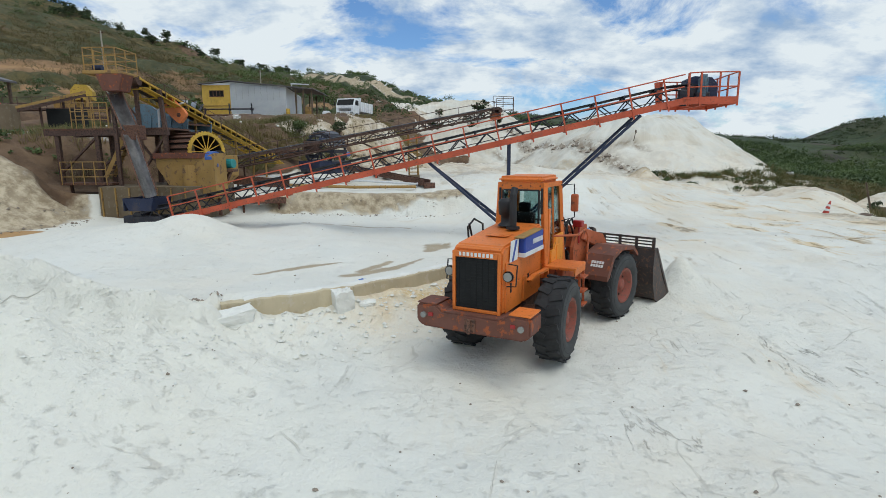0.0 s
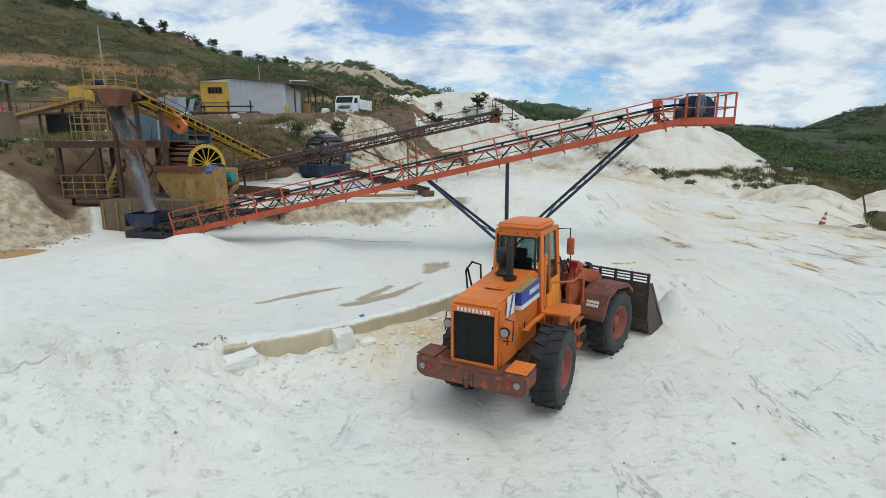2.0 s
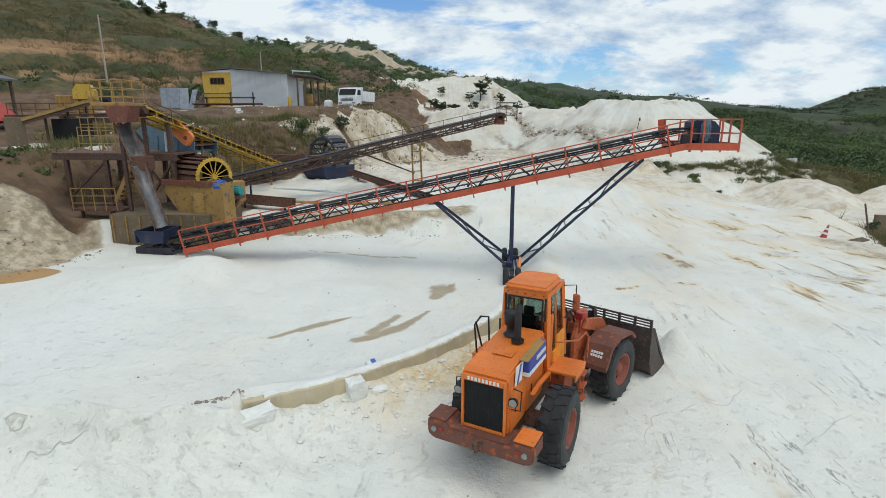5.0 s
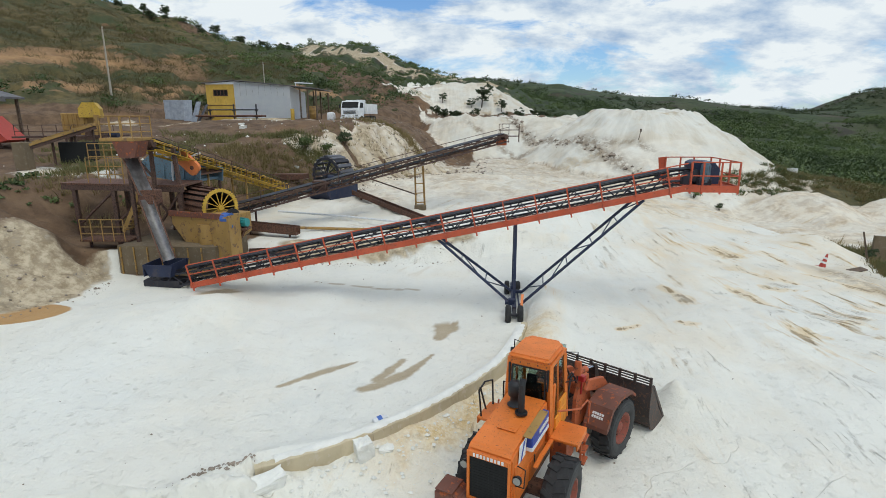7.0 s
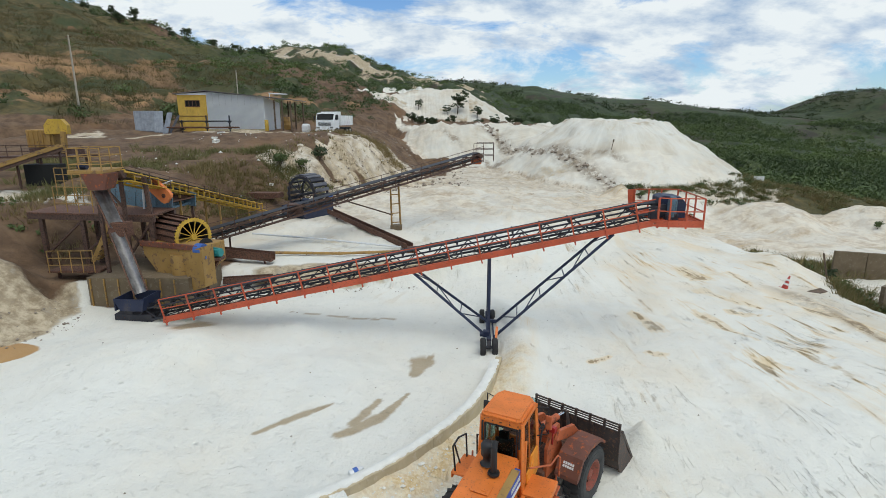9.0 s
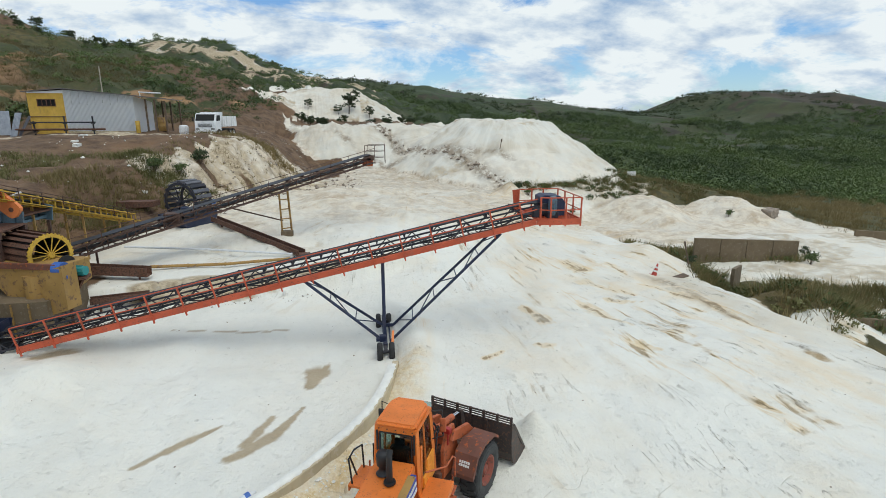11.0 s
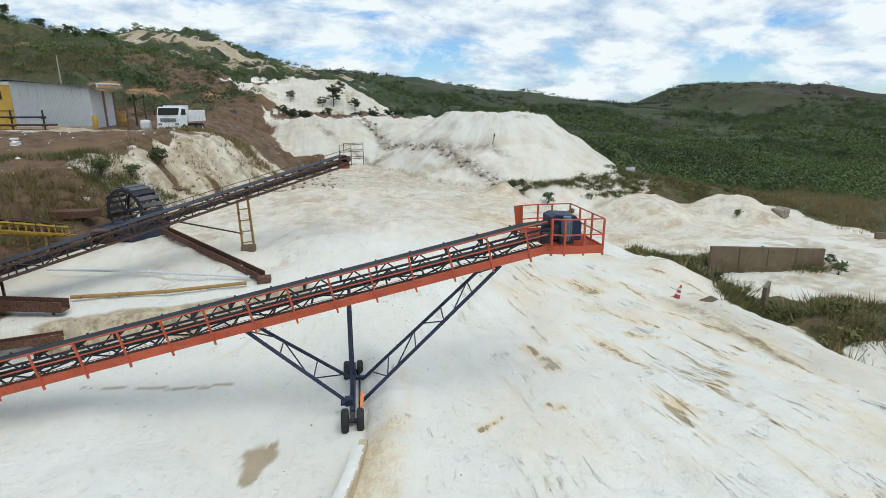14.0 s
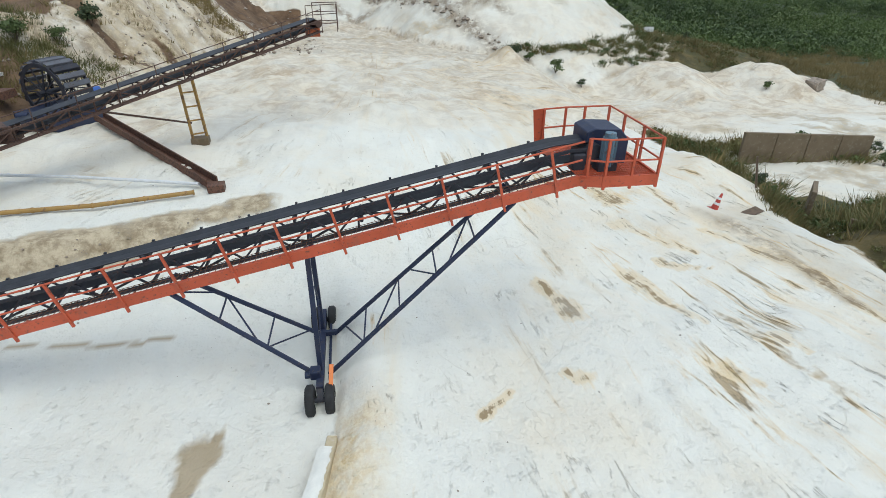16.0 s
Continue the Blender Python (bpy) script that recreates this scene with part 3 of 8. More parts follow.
    low = np.maximum(low, -11 + 0 * x)
    z = z + (low - z) * ss(0, 4.5 + 2 * ss(34, 50, y), x - xe)
    for cx, cy, top, f, s in ((38.8, 58.5, -0.75, 1.6, 0.55), (50.3, 58, -1.0, 1.3, 0.58), (58, 60, -3.2, 2.0, 0.25), (24.0, 22.3, 0.35, 0.4, 0.5)):
        z = smax(z, mound(x, y, cx, cy, top, f, s), 0.2)
    # hillside terrace to the west, with the road and the shed
    toe = np.interp(y, TOE_Y, TOE_X)
    d = toe - x + 0.6 * n2
    terr = np.interp(y, [0, 8, 22, 30, 44, 51, 58, 64, 80], [3.0, 3.1, 4.0, 4.6, 5.45, 6.3, 6.85, 7.3, 7.4])
    ramp = ss(-12, 5, x) * ss(56, 66, y)      # the road runs down to the yard past the truck
    terr = terr + (1.0 - terr) * ramp
    wide = 5.5 - 1.2 * ss(24, 21, y) + 2.0 * ss(34, 50, y)
    rill = 0.35 * np.abs(vnoise(y * 0.8 + x * 0.25, x * 0.1, 21)) * ss(0, 2, d) * (1 - ss(wide - 1, wide + 1, d))
    z = np.where(d > -1, z + (terr + 0.25 * n1 - z) * ss(0, wide, d) - rill, z)
    # ridge behind the shed
    yf = np.interp(x, [-300, -120, -60, -42, -34, -16, 0, 14], [-60, 25, 48, 62, 74, 84, 108, 140])
    zr = np.interp(x, [-400, -200, -120, -90, -74, -53, -30, 0, 40, 120], [95, 66, 47.5, 37.3, 32.3, 26.0, 21.5, 15.5, 4, -8])
    yr = 165.0
    f = np.clip((y - yf) / np.maximum(yr - yf, 20), 0, 1)
    foot = 7.3 - 26 * ss(6, 46, x)
    hill = foot + (zr - foot) * f ** 0.85 * (1 - 0.5 * np.clip((y - yr) / 160, 0, 1)) + (1.6 * n1 + 0.5 * n2) * ss(0, 0.2, f)
    hill = np.where(y > yf, hill, -50)
    z = smax(z, hill, 0.8)
    # second hill and the far ranges
    z2 = np.interp(x, [-500, -200, -90, -72, -45, -21, -3, 18, 60, 110, 200], [20, 33, 41.5, 44.3, 42.8, 34.6, 28.3, 24, 15, 4, -10])
    hill2 = -12 + (z2 + 12) * ss(120, 300, y) ** 0.9 * (1 - 0.55 * ss(300, 520, y)) + 2.5 * n1 * ss(140, 200, y)
    z = np.where(y > 120, smax(z, hill2, 1.5), z)
    z3 = np.interp(x, [-1200, -400, 0, 58, 138, 217, 288, 366, 415, 440, 466, 495, 526, 572, 610, 656, 715, 771, 900, 1600], [60, 50, 46, 43, 36.0, 26.2, 17.6, 12.2, 15.0, 27, 36.6, 38.5, 37.2, 40.0, 33, 20.6, 9.8, 11.4, 14, 30])
    hill3 = -11 + (z3 + 11) * ss(190, 600, y) ** 1.25 + 4.0 * fbm(x * 0.02, y * 0.02, 3, 5) * ss(220, 330, y) * (1 - ss(520, 590, y))
    z = np.where(y > 190, smax(z, hill3 - 60 * ss(620, 900, y), 1.5), z)
    # stock piles
    bare = z
    turn = np.arctan2(y - 86, x - 27)
    gully = -0.22 * np.abs(vnoise(turn * 7.0, np.hypot(x - 27, y - 86) * 0.12, 55)) * ss(4, 9, np.hypot(x - 27, y - 86))
    slump = fbm(x * 0.22, y * 0.30, 4, 57)
    pits = 0.25 * np.minimum(0, fbm(x * 0.35, y * 0.35, 3, 51) + 0.1)
    z = smax(z, mound(x, y, 28.6, 84, 8.50, 6.0, 0.69, 1.0, 1.0, 0.05) + pits + gully - 0.35 * ss(0.1, 0.3, slump), 0.12)
    z = smax(z, mound(x, y, 17.0, 93, 7.25, 4.0, 0.85, 1.0, 1.0, 0.10, 4) + pits, 0.12)
    z = smax(z, np.minimum(mound(x, y, 8.5, 105, 8.6, 12.0, 0.90, 1.12, 1.1, 0.08, 5), 7.45 + 0.3 * n2) + 0.5 * pits, 0.12)
    z = smax(z, mound(x, y, 3.0, 131, 15.4, 4.0, 0.66, 0.88, 1.0, 0.12, 8) + pits, 0.4)
    if piles:
        return ss(0.1, 0.9, z - bare)
    # relief at two scales
    roughness = 0.045 + 0.10 * ss(27, 36, y) + 0.06 * ss(2, 8, r - WALL_R) + 0.15 * ss(60, 90, y)
    z = z + roughness * n2 + 0.13 * n1 + (0.016 + 0.03 * ss(26, 32, y)) * fbm(x * 2.1, y * 2.1, 3, 11)
    # broken crust on the spoil bank and dragged sand
    crust = crest(x, y, ((-3.3, 9.5, 1), (-5.6, 6.9, 1), (-9.0, 3.6, 1)), 0.9, 2.2)
    z = z + 0.07 * crust * fbm(x * 2.6, y * 2.6, 4, 61, 0.6) + 0.03 * ss(-1.0, 1.5, -x - 0.3 * (9 - y)) * ss(11, 8, y) * fbm(x * 1.3, y * 1.3, 4, 62, 0.6)
    # rills that run down the fan of dumped sand
    ux, uy = x - 8.0, y - 50.0
    reach, turn = np.hypot(ux, uy), np.arctan2(ux, -uy)
    onfan = ss(20, 25, reach) * (1 - ss(38, 46, reach)) * ss(-0.2, 0.05, turn) * (1 - ss(0.4, 0.55, turn)) * (r > WALL_R + 1.5)
    z = z - 0.09 * onfan * np.abs(vnoise(turn * 30 + 0.5 * n2, reach * 0.22, 72)) + 0.05 * onfan * vnoise(turn * 60 + 0.6 * n2, reach * 0.45, 73)
    # loader tracks behind the stacker
    tr = ss(28, 33, y) * (1 - ss(54, 62, y)) * ss(-2, 3, x) * (1 - ss(18, 24, x))
    z = z + tr * (0.07 * vnoise((x * 0.35 + y * 0.94) * 1.9 + 2.0 * n1, (x * 0.94 - y * 0.35) * 0.35, 74) + 0.04 * fbm(x * 1.4, y * 1.4, 3, 75))
    # the yard's worn lip, and the slope beyond it
    lip = x - 17.2 - 0.07 * (26 - y) - 0.25 * n2
    z = z + (0.10 * np.exp(-(lip / 0.35) ** 2) - 0.38 * ss(0, 2.6, lip)) * ss(9, 12, y) * (1 - ss(25, 29, y)) * (1 - ss(23, 26, x))
    # ruts along the yard
    rut = ss(6, 12, x) * (1 - ss(20, 22, x)) * ss(6, 10, y) * (1 - ss(40, 60, y))
    z = z + 0.035 * rut * vnoise((x * 0.80 + y * 0.6) * 2.4 + 1.5 * n1, (x * -0.6 + y * 0.8) * 0.35, 71)
    # the sand behind the wall ends level with its top
    cap = 0.535 + 0.07 * ss(-28, -38, a) + 0.7 * np.maximum(0, WALL_R - 0.1 - r) + 1.6 * ss(-65.4, -67, a)
    z = np.where((a > -67) & (a < -14) & (r < WALL_R + 0.08) & (r > WALL_R - 1.5), np.minimum(z, cap), z)
    return z


def ground_z(x, y):
    return float(height(np.array([x]), np.array([y]))[0])


def spaced(bands):
    out = [bands[0][0]]
    for a, b, s in bands:
        n = max(1, int(round((b - a) / s)))
        out += list(a + (b - a) * (k + 1) / n for k in range(n))
    return np.array(out)


def build_ground():
    xs = spaced([(-1800, -600, 60), (-600, -200, 16), (-200, -60, 4), (-60, -22, 0.9), (-22, -8, 0.3), (-8, 3, 0.08), (3, 12, 0.17), (12, 30, 0.28), (30, 60, 0.7), (60, 140, 2.5), (140, 800, 10), (800, 2000, 60)])
    ys = spaced([(-900, -60, 60), (-60, -4, 4), (-4, 3, 0.5), (3, 5, 0.17), (5, 18, 0.08), (18, 24, 0.17), (24, 45, 0.35), (45, 95, 0.6), (95, 220, 2.2), (220, 660, 7), (660, 1600, 60)])
    X, Y = np.meshgrid(xs, ys)
    Z = height(X, Y)
    nx, ny = len(xs), len(ys)
    me = bpy.data.meshes.new("ground")
    co = np.stack([X, Y, Z], -1).reshape(-1, 3)
    i = np.arange((nx - 1) * (ny - 1))
    q = (i // (nx - 1)) * nx + i % (nx - 1)
    quads = np.stack([q, q + 1, q + nx + 1, q + nx], -1)
    me.vertices.add(len(co))
    me.vertices.foreach_set("co", co.ravel())
    me.loops.add(quads.size)
    me.loops.foreach_set("vertex_index", quads.ravel().astype(np.int32))
    me.polygons.add(len(quads))
    me.polygons.foreach_set("loop_start", (np.arange(len(quads)) * 4).astype(np.int32))
    me.polygons.foreach_set("use_smooth", np.ones(len(quads), bool))
    me.update(calc_edges=True)
    me.validate()
    one, two, three, four, five = cover_masks(X, Y, Z)
    for name, rgb in (("cover", one), ("cover_two", two), ("cover_three", three), ("cover_four", four), ("cover_five", five)):
        at = me.attributes.new(name, "FLOAT_COLOR", "POINT")
        at.data.foreach_set("color", np.stack([*[c.ravel() for c in rgb], np.ones(X.size)], -1).astype(np.float32).ravel())
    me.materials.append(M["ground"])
    return tagged(new("ground", me), "white quartz sand yard among grassy hillsides and brown earth banks", "ground", kind="structure")


def cover_masks(X, Y, Z):
    """Where the ground is soil, grass, wet, tan; and where ochre streaks, clods and far turf are."""
    r, a = polar(X, Y)
    toe = np.interp(Y, TOE_Y, TOE_X)
    d = toe - X
    n = fbm(X * 0.06, Y * 0.06, 4, 31)
    m = fbm(X * 0.3, Y * 0.3, 4, 33)
    soil = ss(-0.2, 1.2, d + 0.5 * m) * (Y < 84)
    fall = vnoise(Y * 0.55 + X * 0.30, X * 0.08, 37)
    pale = ss(41, 45.5, Y + 0.9 * m - 0.25 * d) * (1 - ss(6.4, 7.6, d + 1.2 * m)) * (1 - 0.9 * ss(66, 76, Y)) * (Y < 84)
    soil = soil * (1 - pale * (1 - 0.8 * ss(0.25, 0.55, fall)))
    soil = np.maximum(soil, 0.95 * ss(22.6, 23.6, Y + 0.4 * m) * (1 - ss(27.5, 30, Y)) * ss(-9.6, -11.2, X + 0.5 * m))
    soil = soil * (1 - np.exp(-((X + 15.5) / 0.7) ** 2 - ((Y - 22.9) / 1.0) ** 2))
    soil = soil * (1 - 0.95 * ss(23.5, 21, Y) * ss(6.5, 3.0, d + 1.5 * m))
    soil = np.maximum(soil, ss(80, 86, Y) * ss(-1, 4, -X + 3 * n) * (Y < 150))
    soil = soil * ss(15.0, 17.5, np.hypot((X - 8.5) * 1.12, (Y - 105) * 1.1) + m)
    soil = np.where(Z > 8.0, soil * ss(16.5, 19.5, np.hypot((X - 3.0) * 0.95, Y - 131) + m), soil)
    lane = np.exp(-((Y - 61.5 - 0.06 * (X + 20)) / 3.0) ** 2) * ss(-46, -38, X) * (1 - ss(-8, -4, X)) * ss(-0.7, 0.1, m)
    soil = soil * (1 - 0.85 * lane)
    hill = np.clip(ss(8.2, 10.5, Z + 0.6 * n) * (X < -12) + ss(112, 130, Y) * (X < -14), 0, 1)
    hill = np.where((np.hypot(X - 3.0, Y - 131) < 20) & (Z > 8.2), 0, hill)
    strip = ss(99, 103, Y + 2 * m) * (1 - ss(117, 121, Y)) * (Z < 8.4) * (X > -30) * (X < 30)
    soil = np.maximum(np.maximum(soil, hill), 0.8 * strip)
    scarp = hill * np.exp(-((Z - 15 - 0.10 * (X + 70) - 3 * n) / 2.0) ** 2) * ss(-120, -95, X) * (1 - ss(-60, -40, X))
    scarp = np.maximum(scarp, 0.9 * hill * np.exp(-((Z - 10.4 - 0.05 * (X + 60) - 1.6 * n) / 0.9) ** 2) * (Y < 110) * ss(-0.4, 0.2, m))
    band2 = (np.exp(-((Y - 266 - 0.55 * np.maximum(0, X + 34)) / 15) ** 2) + 0.8 * np.exp(-((Y - 238 - 0.3 * (X + 40)) / 7) ** 2)) * ss(-110, -85, X) * (1 - ss(20, 45, X)) * ss(-0.5, 0.1, m + 0.2)
    band2 = np.clip(band2, 0, 1)
    grass = 0.85 * hill * ss(-0.6, 0.0, n + 0.25) * (1 - 1.2 * scarp)
    grass = np.maximum(grass, 0.62 * ss(1.5, 3.0, d) * (1 - ss(6, 8, d)) * (Y > 28) * (Y < 52) * ss(-0.5, 0.4, n))
    grass = np.maximum(grass, 0.55 * ss(3, 7, d) * (Y < 26))
    # valley turf past the piles and in the bays
    xe = edge_x(Y)
    out = ss(0, 6, X - 60 + 5 * n) + ss(0, 3, Y - 64.5 + 0.1 * (X - 40) + 2 * n) * ss(0, 4, X - 33)
    out = np.maximum(out, ss(104, 122, Y + 8 * n) * ss(14, 24, X + 4 * n))
    out = np.maximum(out, ss(165, 190, Y + 12 * n))
    out = np.maximum(out, 0.75 * strip * ss(-0.2, 0.3, n))
    bay = 0.8 * ss(0.9, 1.8, X - xe) * (Y > 16) * (Y < 31) * (1 - ss(8, 10, X - xe)) * ss(-0.4, 0.1, m + 0.3)
    bay = np.maximum(bay, 0.9 * np.exp(-(((X - 24.2) - 0.24 * (Y - 29)) / 1.1) ** 2) * (Y > 27) * (Y < 44))
    bay = np.maximum(bay, 0.9 * np.exp(-((Y - 38.5 - 0.1 * (31 - X)) / 1.4) ** 2) * ss(25, 27, X) * (1 - ss(33, 36, X)))
    grass = np.clip(np.maximum(np.maximum(grass, out), bay), 0, 1)
    grass = grass * (1 - 0.95 * band2)
    soil = soil * (1 - 0.95 * band2)
    for cx, cy, rad in ((28.8, 84, 24), (18.5, 90, 17), (8.5, 105, 17), (3.0, 131, 19)):
        q = np.hypot(X - cx, Y - cy)
        grass = grass * ss(rad - 2, rad + 1, q + 1.5 * m)
    grass = grass * (1 - 0.85 * ss(36, 30, Y) * ss(-24, -20, X) * (X < -9))
    wet = 0 * X
    edge = 0.30 * fbm(X * 1.9, Y * 1.9, 4, 41, 0.6)
    # smears of washed brown sand: from, to, half widths at both ends
    for ax, ay, bx, by, wa, wb in ((-4.8, 13.45, -3.6, 14.45, 0.07, 0.24), (-3.6, 14.45, -2.9, 15.0, 0.16, 0.03), (-2.4, 13.35, -1.3, 14.3, 0.24, 0.30), (-1.3, 14.3, -0.6, 15.6, 0.28, 0.06),
                                   (-2.1, 13.9, -1.5, 15.2, 0.22, 0.12), (-0.45, 16.9, -0.15, 17.9, 0.20, 0.42), (-0.15, 17.9, 0.25, 18.5, 0.30, 0.04), (-9.9, 20.5, -9.2, 21.1, 0.35, 0.3),
                                   (-6.0, 22.6, -2.2, 22.0, 0.04, 0.10), (-2.2, 22.0, -1.2, 22.2, 0.09, 0.04)):
        ux, uy = bx - ax, by - ay
        f = np.clip(((X - ax) * ux + (Y - ay) * uy) / (ux * ux + uy * uy), 0, 1)
        q = np.hypot(X - ax - f * ux, Y - ay - f * uy) / (wa + f * (wb - wa))
        wet = np.maximum(wet, ss(1.15, 0.75, q + edge))
    # ochre runs with a crusted middle, same form
    runs = 0 * X
    for ax, ay, bx, by, wa, wb in ((12.0, 22.6, 12.2, 21.5, 0.1, 0.3), (12.2, 21.5, 12.5, 20.1, 0.3, 0.22), (12.5, 20.1, 12.9, 19.1, 0.22, 0.05), (13.8, 29.2, 14.4, 27.1, 0.1, 0.5),
                                   (13.7, 25.3, 15.1, 22.7, 0.25, 0.1), (13.6, 22.4, 14.8, 21.6, 0.2, 0.04), (16.4, 23.9, 17.0, 22.7, 0.2, 0.12), (17.0, 22.7, 17.7, 20.9, 0.12, 0.22),
                                   (17.7, 20.9, 17.8, 19.4, 0.25, 0.28), (17.8, 19.4, 17.9, 17.7, 0.28, 0.14), (17.9, 17.7, 18.0, 16.5, 0.14, 0.08), (5.8, 17.4, 6.6, 18.0, 0.10, 0.08),
                                   (8.2, 18.3, 8.4, 17.9, 0.1, 0.2), (14.3, 18.1, 14.6, 17.4, 0.22, 0.08), (12.2, 17.4, 12.5, 16.8, 0.3, 0.1), (9.1, 22.1, 9.5, 20.4, 0.18, 0.25),
                                   (16.5, 27.6, 16.5, 25.7, 0.3, 0.1)):
        ux, uy = bx - ax, by - ay
        f = np.clip(((X - ax) * ux + (Y - ay) * uy) / (ux * ux + uy * uy), 0, 1)
        q = np.hypot(X - ax - f * ux, Y - ay - f * uy) / (wa + f * (wb - wa))
        runs = np.maximum(runs, ss(2.6, 0.0, q + 2.2 * edge))
    ochre = (0.35 * ss(4, 8, X) + 0.65 * ss(9, 14, X)) * (1 - ss(26, 32, X)) * (Y < 62) + 0.30 * ss(22, 30, Y) * (Y < 66) + 0.15 * (Y > 60) * (Y < 120)
    ochre = np.clip(ochre + 0.95 * np.exp(-((r - WALL_R - 0.8) / 1.1) ** 2) * (r > WALL_R) * (a < 5) * ss(-66, -54, a) + 0.35 * ss(-1, 2, X) * ss(12, 9, Y) * ss(3, 5, Y) * (X < 9), 0, 1)
    clods = np.clip(ss(-58, -64, a) * (r > WALL_R) + 0.35 * ss(2, 6, X) + 0.3 * ss(14, 9, Y) * (r > WALL_R) + 0.5 * (r > WALL_R) * (r < WALL_R + 2.5) * (a < -30), 0, 1) * (Y < 40)
    far = np.clip(0.75 * hill * ss(-70, -48, X + 8 * n) * (Y > 80) + ss(90, 160, Y) * (X > 10) + ss(60, 90, X) + ss(170, 220, Y), 0, 1)
    tan = 1.0 * ss(-0.5, 0.1, Y - 25.3 - 0.27 * (X + 7.5) + 0.45 * m) * (1 - ss(0.9, 1.8, Y - 25.3 - 0.27 * (X + 7.5) + 0.4 * m)) * (1 - ss(0.5, 2.5, X)) * ss(-9.5, -8, X)
    tan = np.maximum(tan, 0.95 * ss(-0.5, 0.8, d) * pale * (0.66 + 0.4 * ss(-0.2, 0.5, fall)))
    tan = np.maximum(tan, 0.7 * ss(0.3, 1.2, X - xe) * (Y < 48) * ss(-0.3, 0.4, m))
    tan = np.maximum(tan, np.exp(-((X - 21) / 1.7) ** 2 - ((Y - 58.5) / 1.7) ** 2))
    slump = fbm(X * 0.22, Y * 0.30, 4, 57)
    tan = np.maximum(tan, 0.62 * ss(0.22, 0.40, slump) * (1 - ss(0.45, 0.6, slump)) * ss(2.2, 3.5, Z) * (np.hypot(X - 27, Y - 85) < 19))
    tan = np.maximum(tan, 0.62 * ss(5.6, 6.4, Z) * np.exp(-((X - 17.5) / 4.0) ** 2) * (Y < 100) * ss(-0.3, 0.2, m))
    for cx, cy, wx, wy, k in ((30.5, 77.5, 3.2, 1.5, 0.8), (34.5, 76.0, 2.6, 1.2, 0.7), (21.5, 84.0, 1.8, 2.6, 0.9), (18.5, 89.0, 2.5, 2.5, 0.8), (27.0, 79.0, 1.6, 1.6, 0.6)):
        tan = np.maximum(tan, k * np.exp(-((X - cx) / wx) ** 2 - ((Y - cy) / wy) ** 2) * ss(-0.35, 0.2, m + 0.1))
    tan = np.maximum(tan, 0.95 * lane)
    tan = np.maximum(tan, 0.95 * ss(-0.15, 0.35, m) * np.exp(-((X + 3.5) / 5.0) ** 2 - ((Y - 33.0) / 4.0) ** 2))
    tan = np.maximum(tan, 0.55 * ss(0.15, 0.5, m) * ss(30, 36, Y) * (1 - ss(58, 66, Y)) * (X > -2) * (X < 19))
    tan = np.maximum(tan, ss(8, 4, d) * ss(-0.7, 0.2, d + 0.5 * m) * (Y < 24))
    tan = np.maximum(tan, 0.6 * np.exp(-((Y - 31.5) / 3.0) ** 2 - ((X + 6) / 2.0) ** 2))
    beige = 0.95 * ss(29, 40, Y + 3 * n - 0.25 * np.maximum(0, X)) * (Y < 98) * (1 - 0.75 * ss(0.5, 4.0, Z - 1.6 - 0.6 * n) * (X > 8)) + 0.6 * (Y >= 88) * (Y < 130)
    track = np.abs(Y - 70 - 4 * n - 0.12 * X - 2.0 * np.sin(X * 0.12))
    beige = np.maximum(beige, 0.15 * ss(20, 26, Y) * ss(7, 12, X) * (Y < 60))
    tan = np.maximum(tan, 0.75 * np.exp(-(track / 1.2) ** 2) * ss(-2, 2, X) * (1 - ss(18, 24, X)))
    foot = np.exp(-((r - WALL_R - 0.55) / 0.75) ** 2) * (r > WALL_R + 0.05) * ss(-58, -48, a) * (1 - ss(-14, -4, a)) * ss(-0.7, 0.1, m + 0.15)
    pile = height(X, Y, True)
    beige = np.maximum(beige * (1 - 0.55 * ss(0.2, 0.8, pile)), ss(0.05, 0.3, band2))
    tan = np.maximum(tan, ss(0.1, 0.5, band2))
    upper = np.hypot(X - 3.0, Y - 131) < 22
    tan = np.maximum(tan, 0.75 * upper * ss(-0.1, 0.35, m))
    tan = np.maximum(tan, 0.9 * np.exp(-((X + 22) / 3.5) ** 2 - ((Y - 30.5) / 2.2) ** 2))
    soil = soil * (1 - 0.9 * np.exp(-((X + 22) / 3.5) ** 2 - ((Y - 30.5) / 2.2) ** 2))
    beige = np.maximum(beige, 0.55 * upper * ss(0.2, 0.8, pile))
    ridge = ss(430, 500, X + 20 * n) * (1 - ss(640, 700, X)) * ss(2, 12, Z + 3 * n) * (Y > 400)
    ridge = np.maximum(ridge, 0.7 * ss(0.2, 0.6, n) * (Y > 200))
    heap = ss(0.3, 0.9, pile) * (Y > 70)
    dirt = np.exp(-((pile - 0.10) / 0.10) ** 2) * (Y < 98) * (X > 0) * (X < 50) * (Y > 60)
    berm = np.abs(Y - 78 + 0.9 * (X - 15) + 1.2 * m)
    dirt = np.maximum(dirt, np.exp(-(berm / 0.7) ** 2) * ss(1, 4, X) * (1 - ss(24, 27, X)) * ss(-0.5, 0.1, m + 0.2))
    foot_line = np.abs(Y - np.interp(X, [-4, 3.3, 9.6, 14.5, 19.8, 22.2], [112, 103, 91.5, 81, 71.5, 65]) + 1.3 * m)
    dirt = np.maximum(dirt, np.exp(-(foot_line / 2.2) ** 2) * ss(-5, -2, X) * (1 - ss(21, 24, X)))
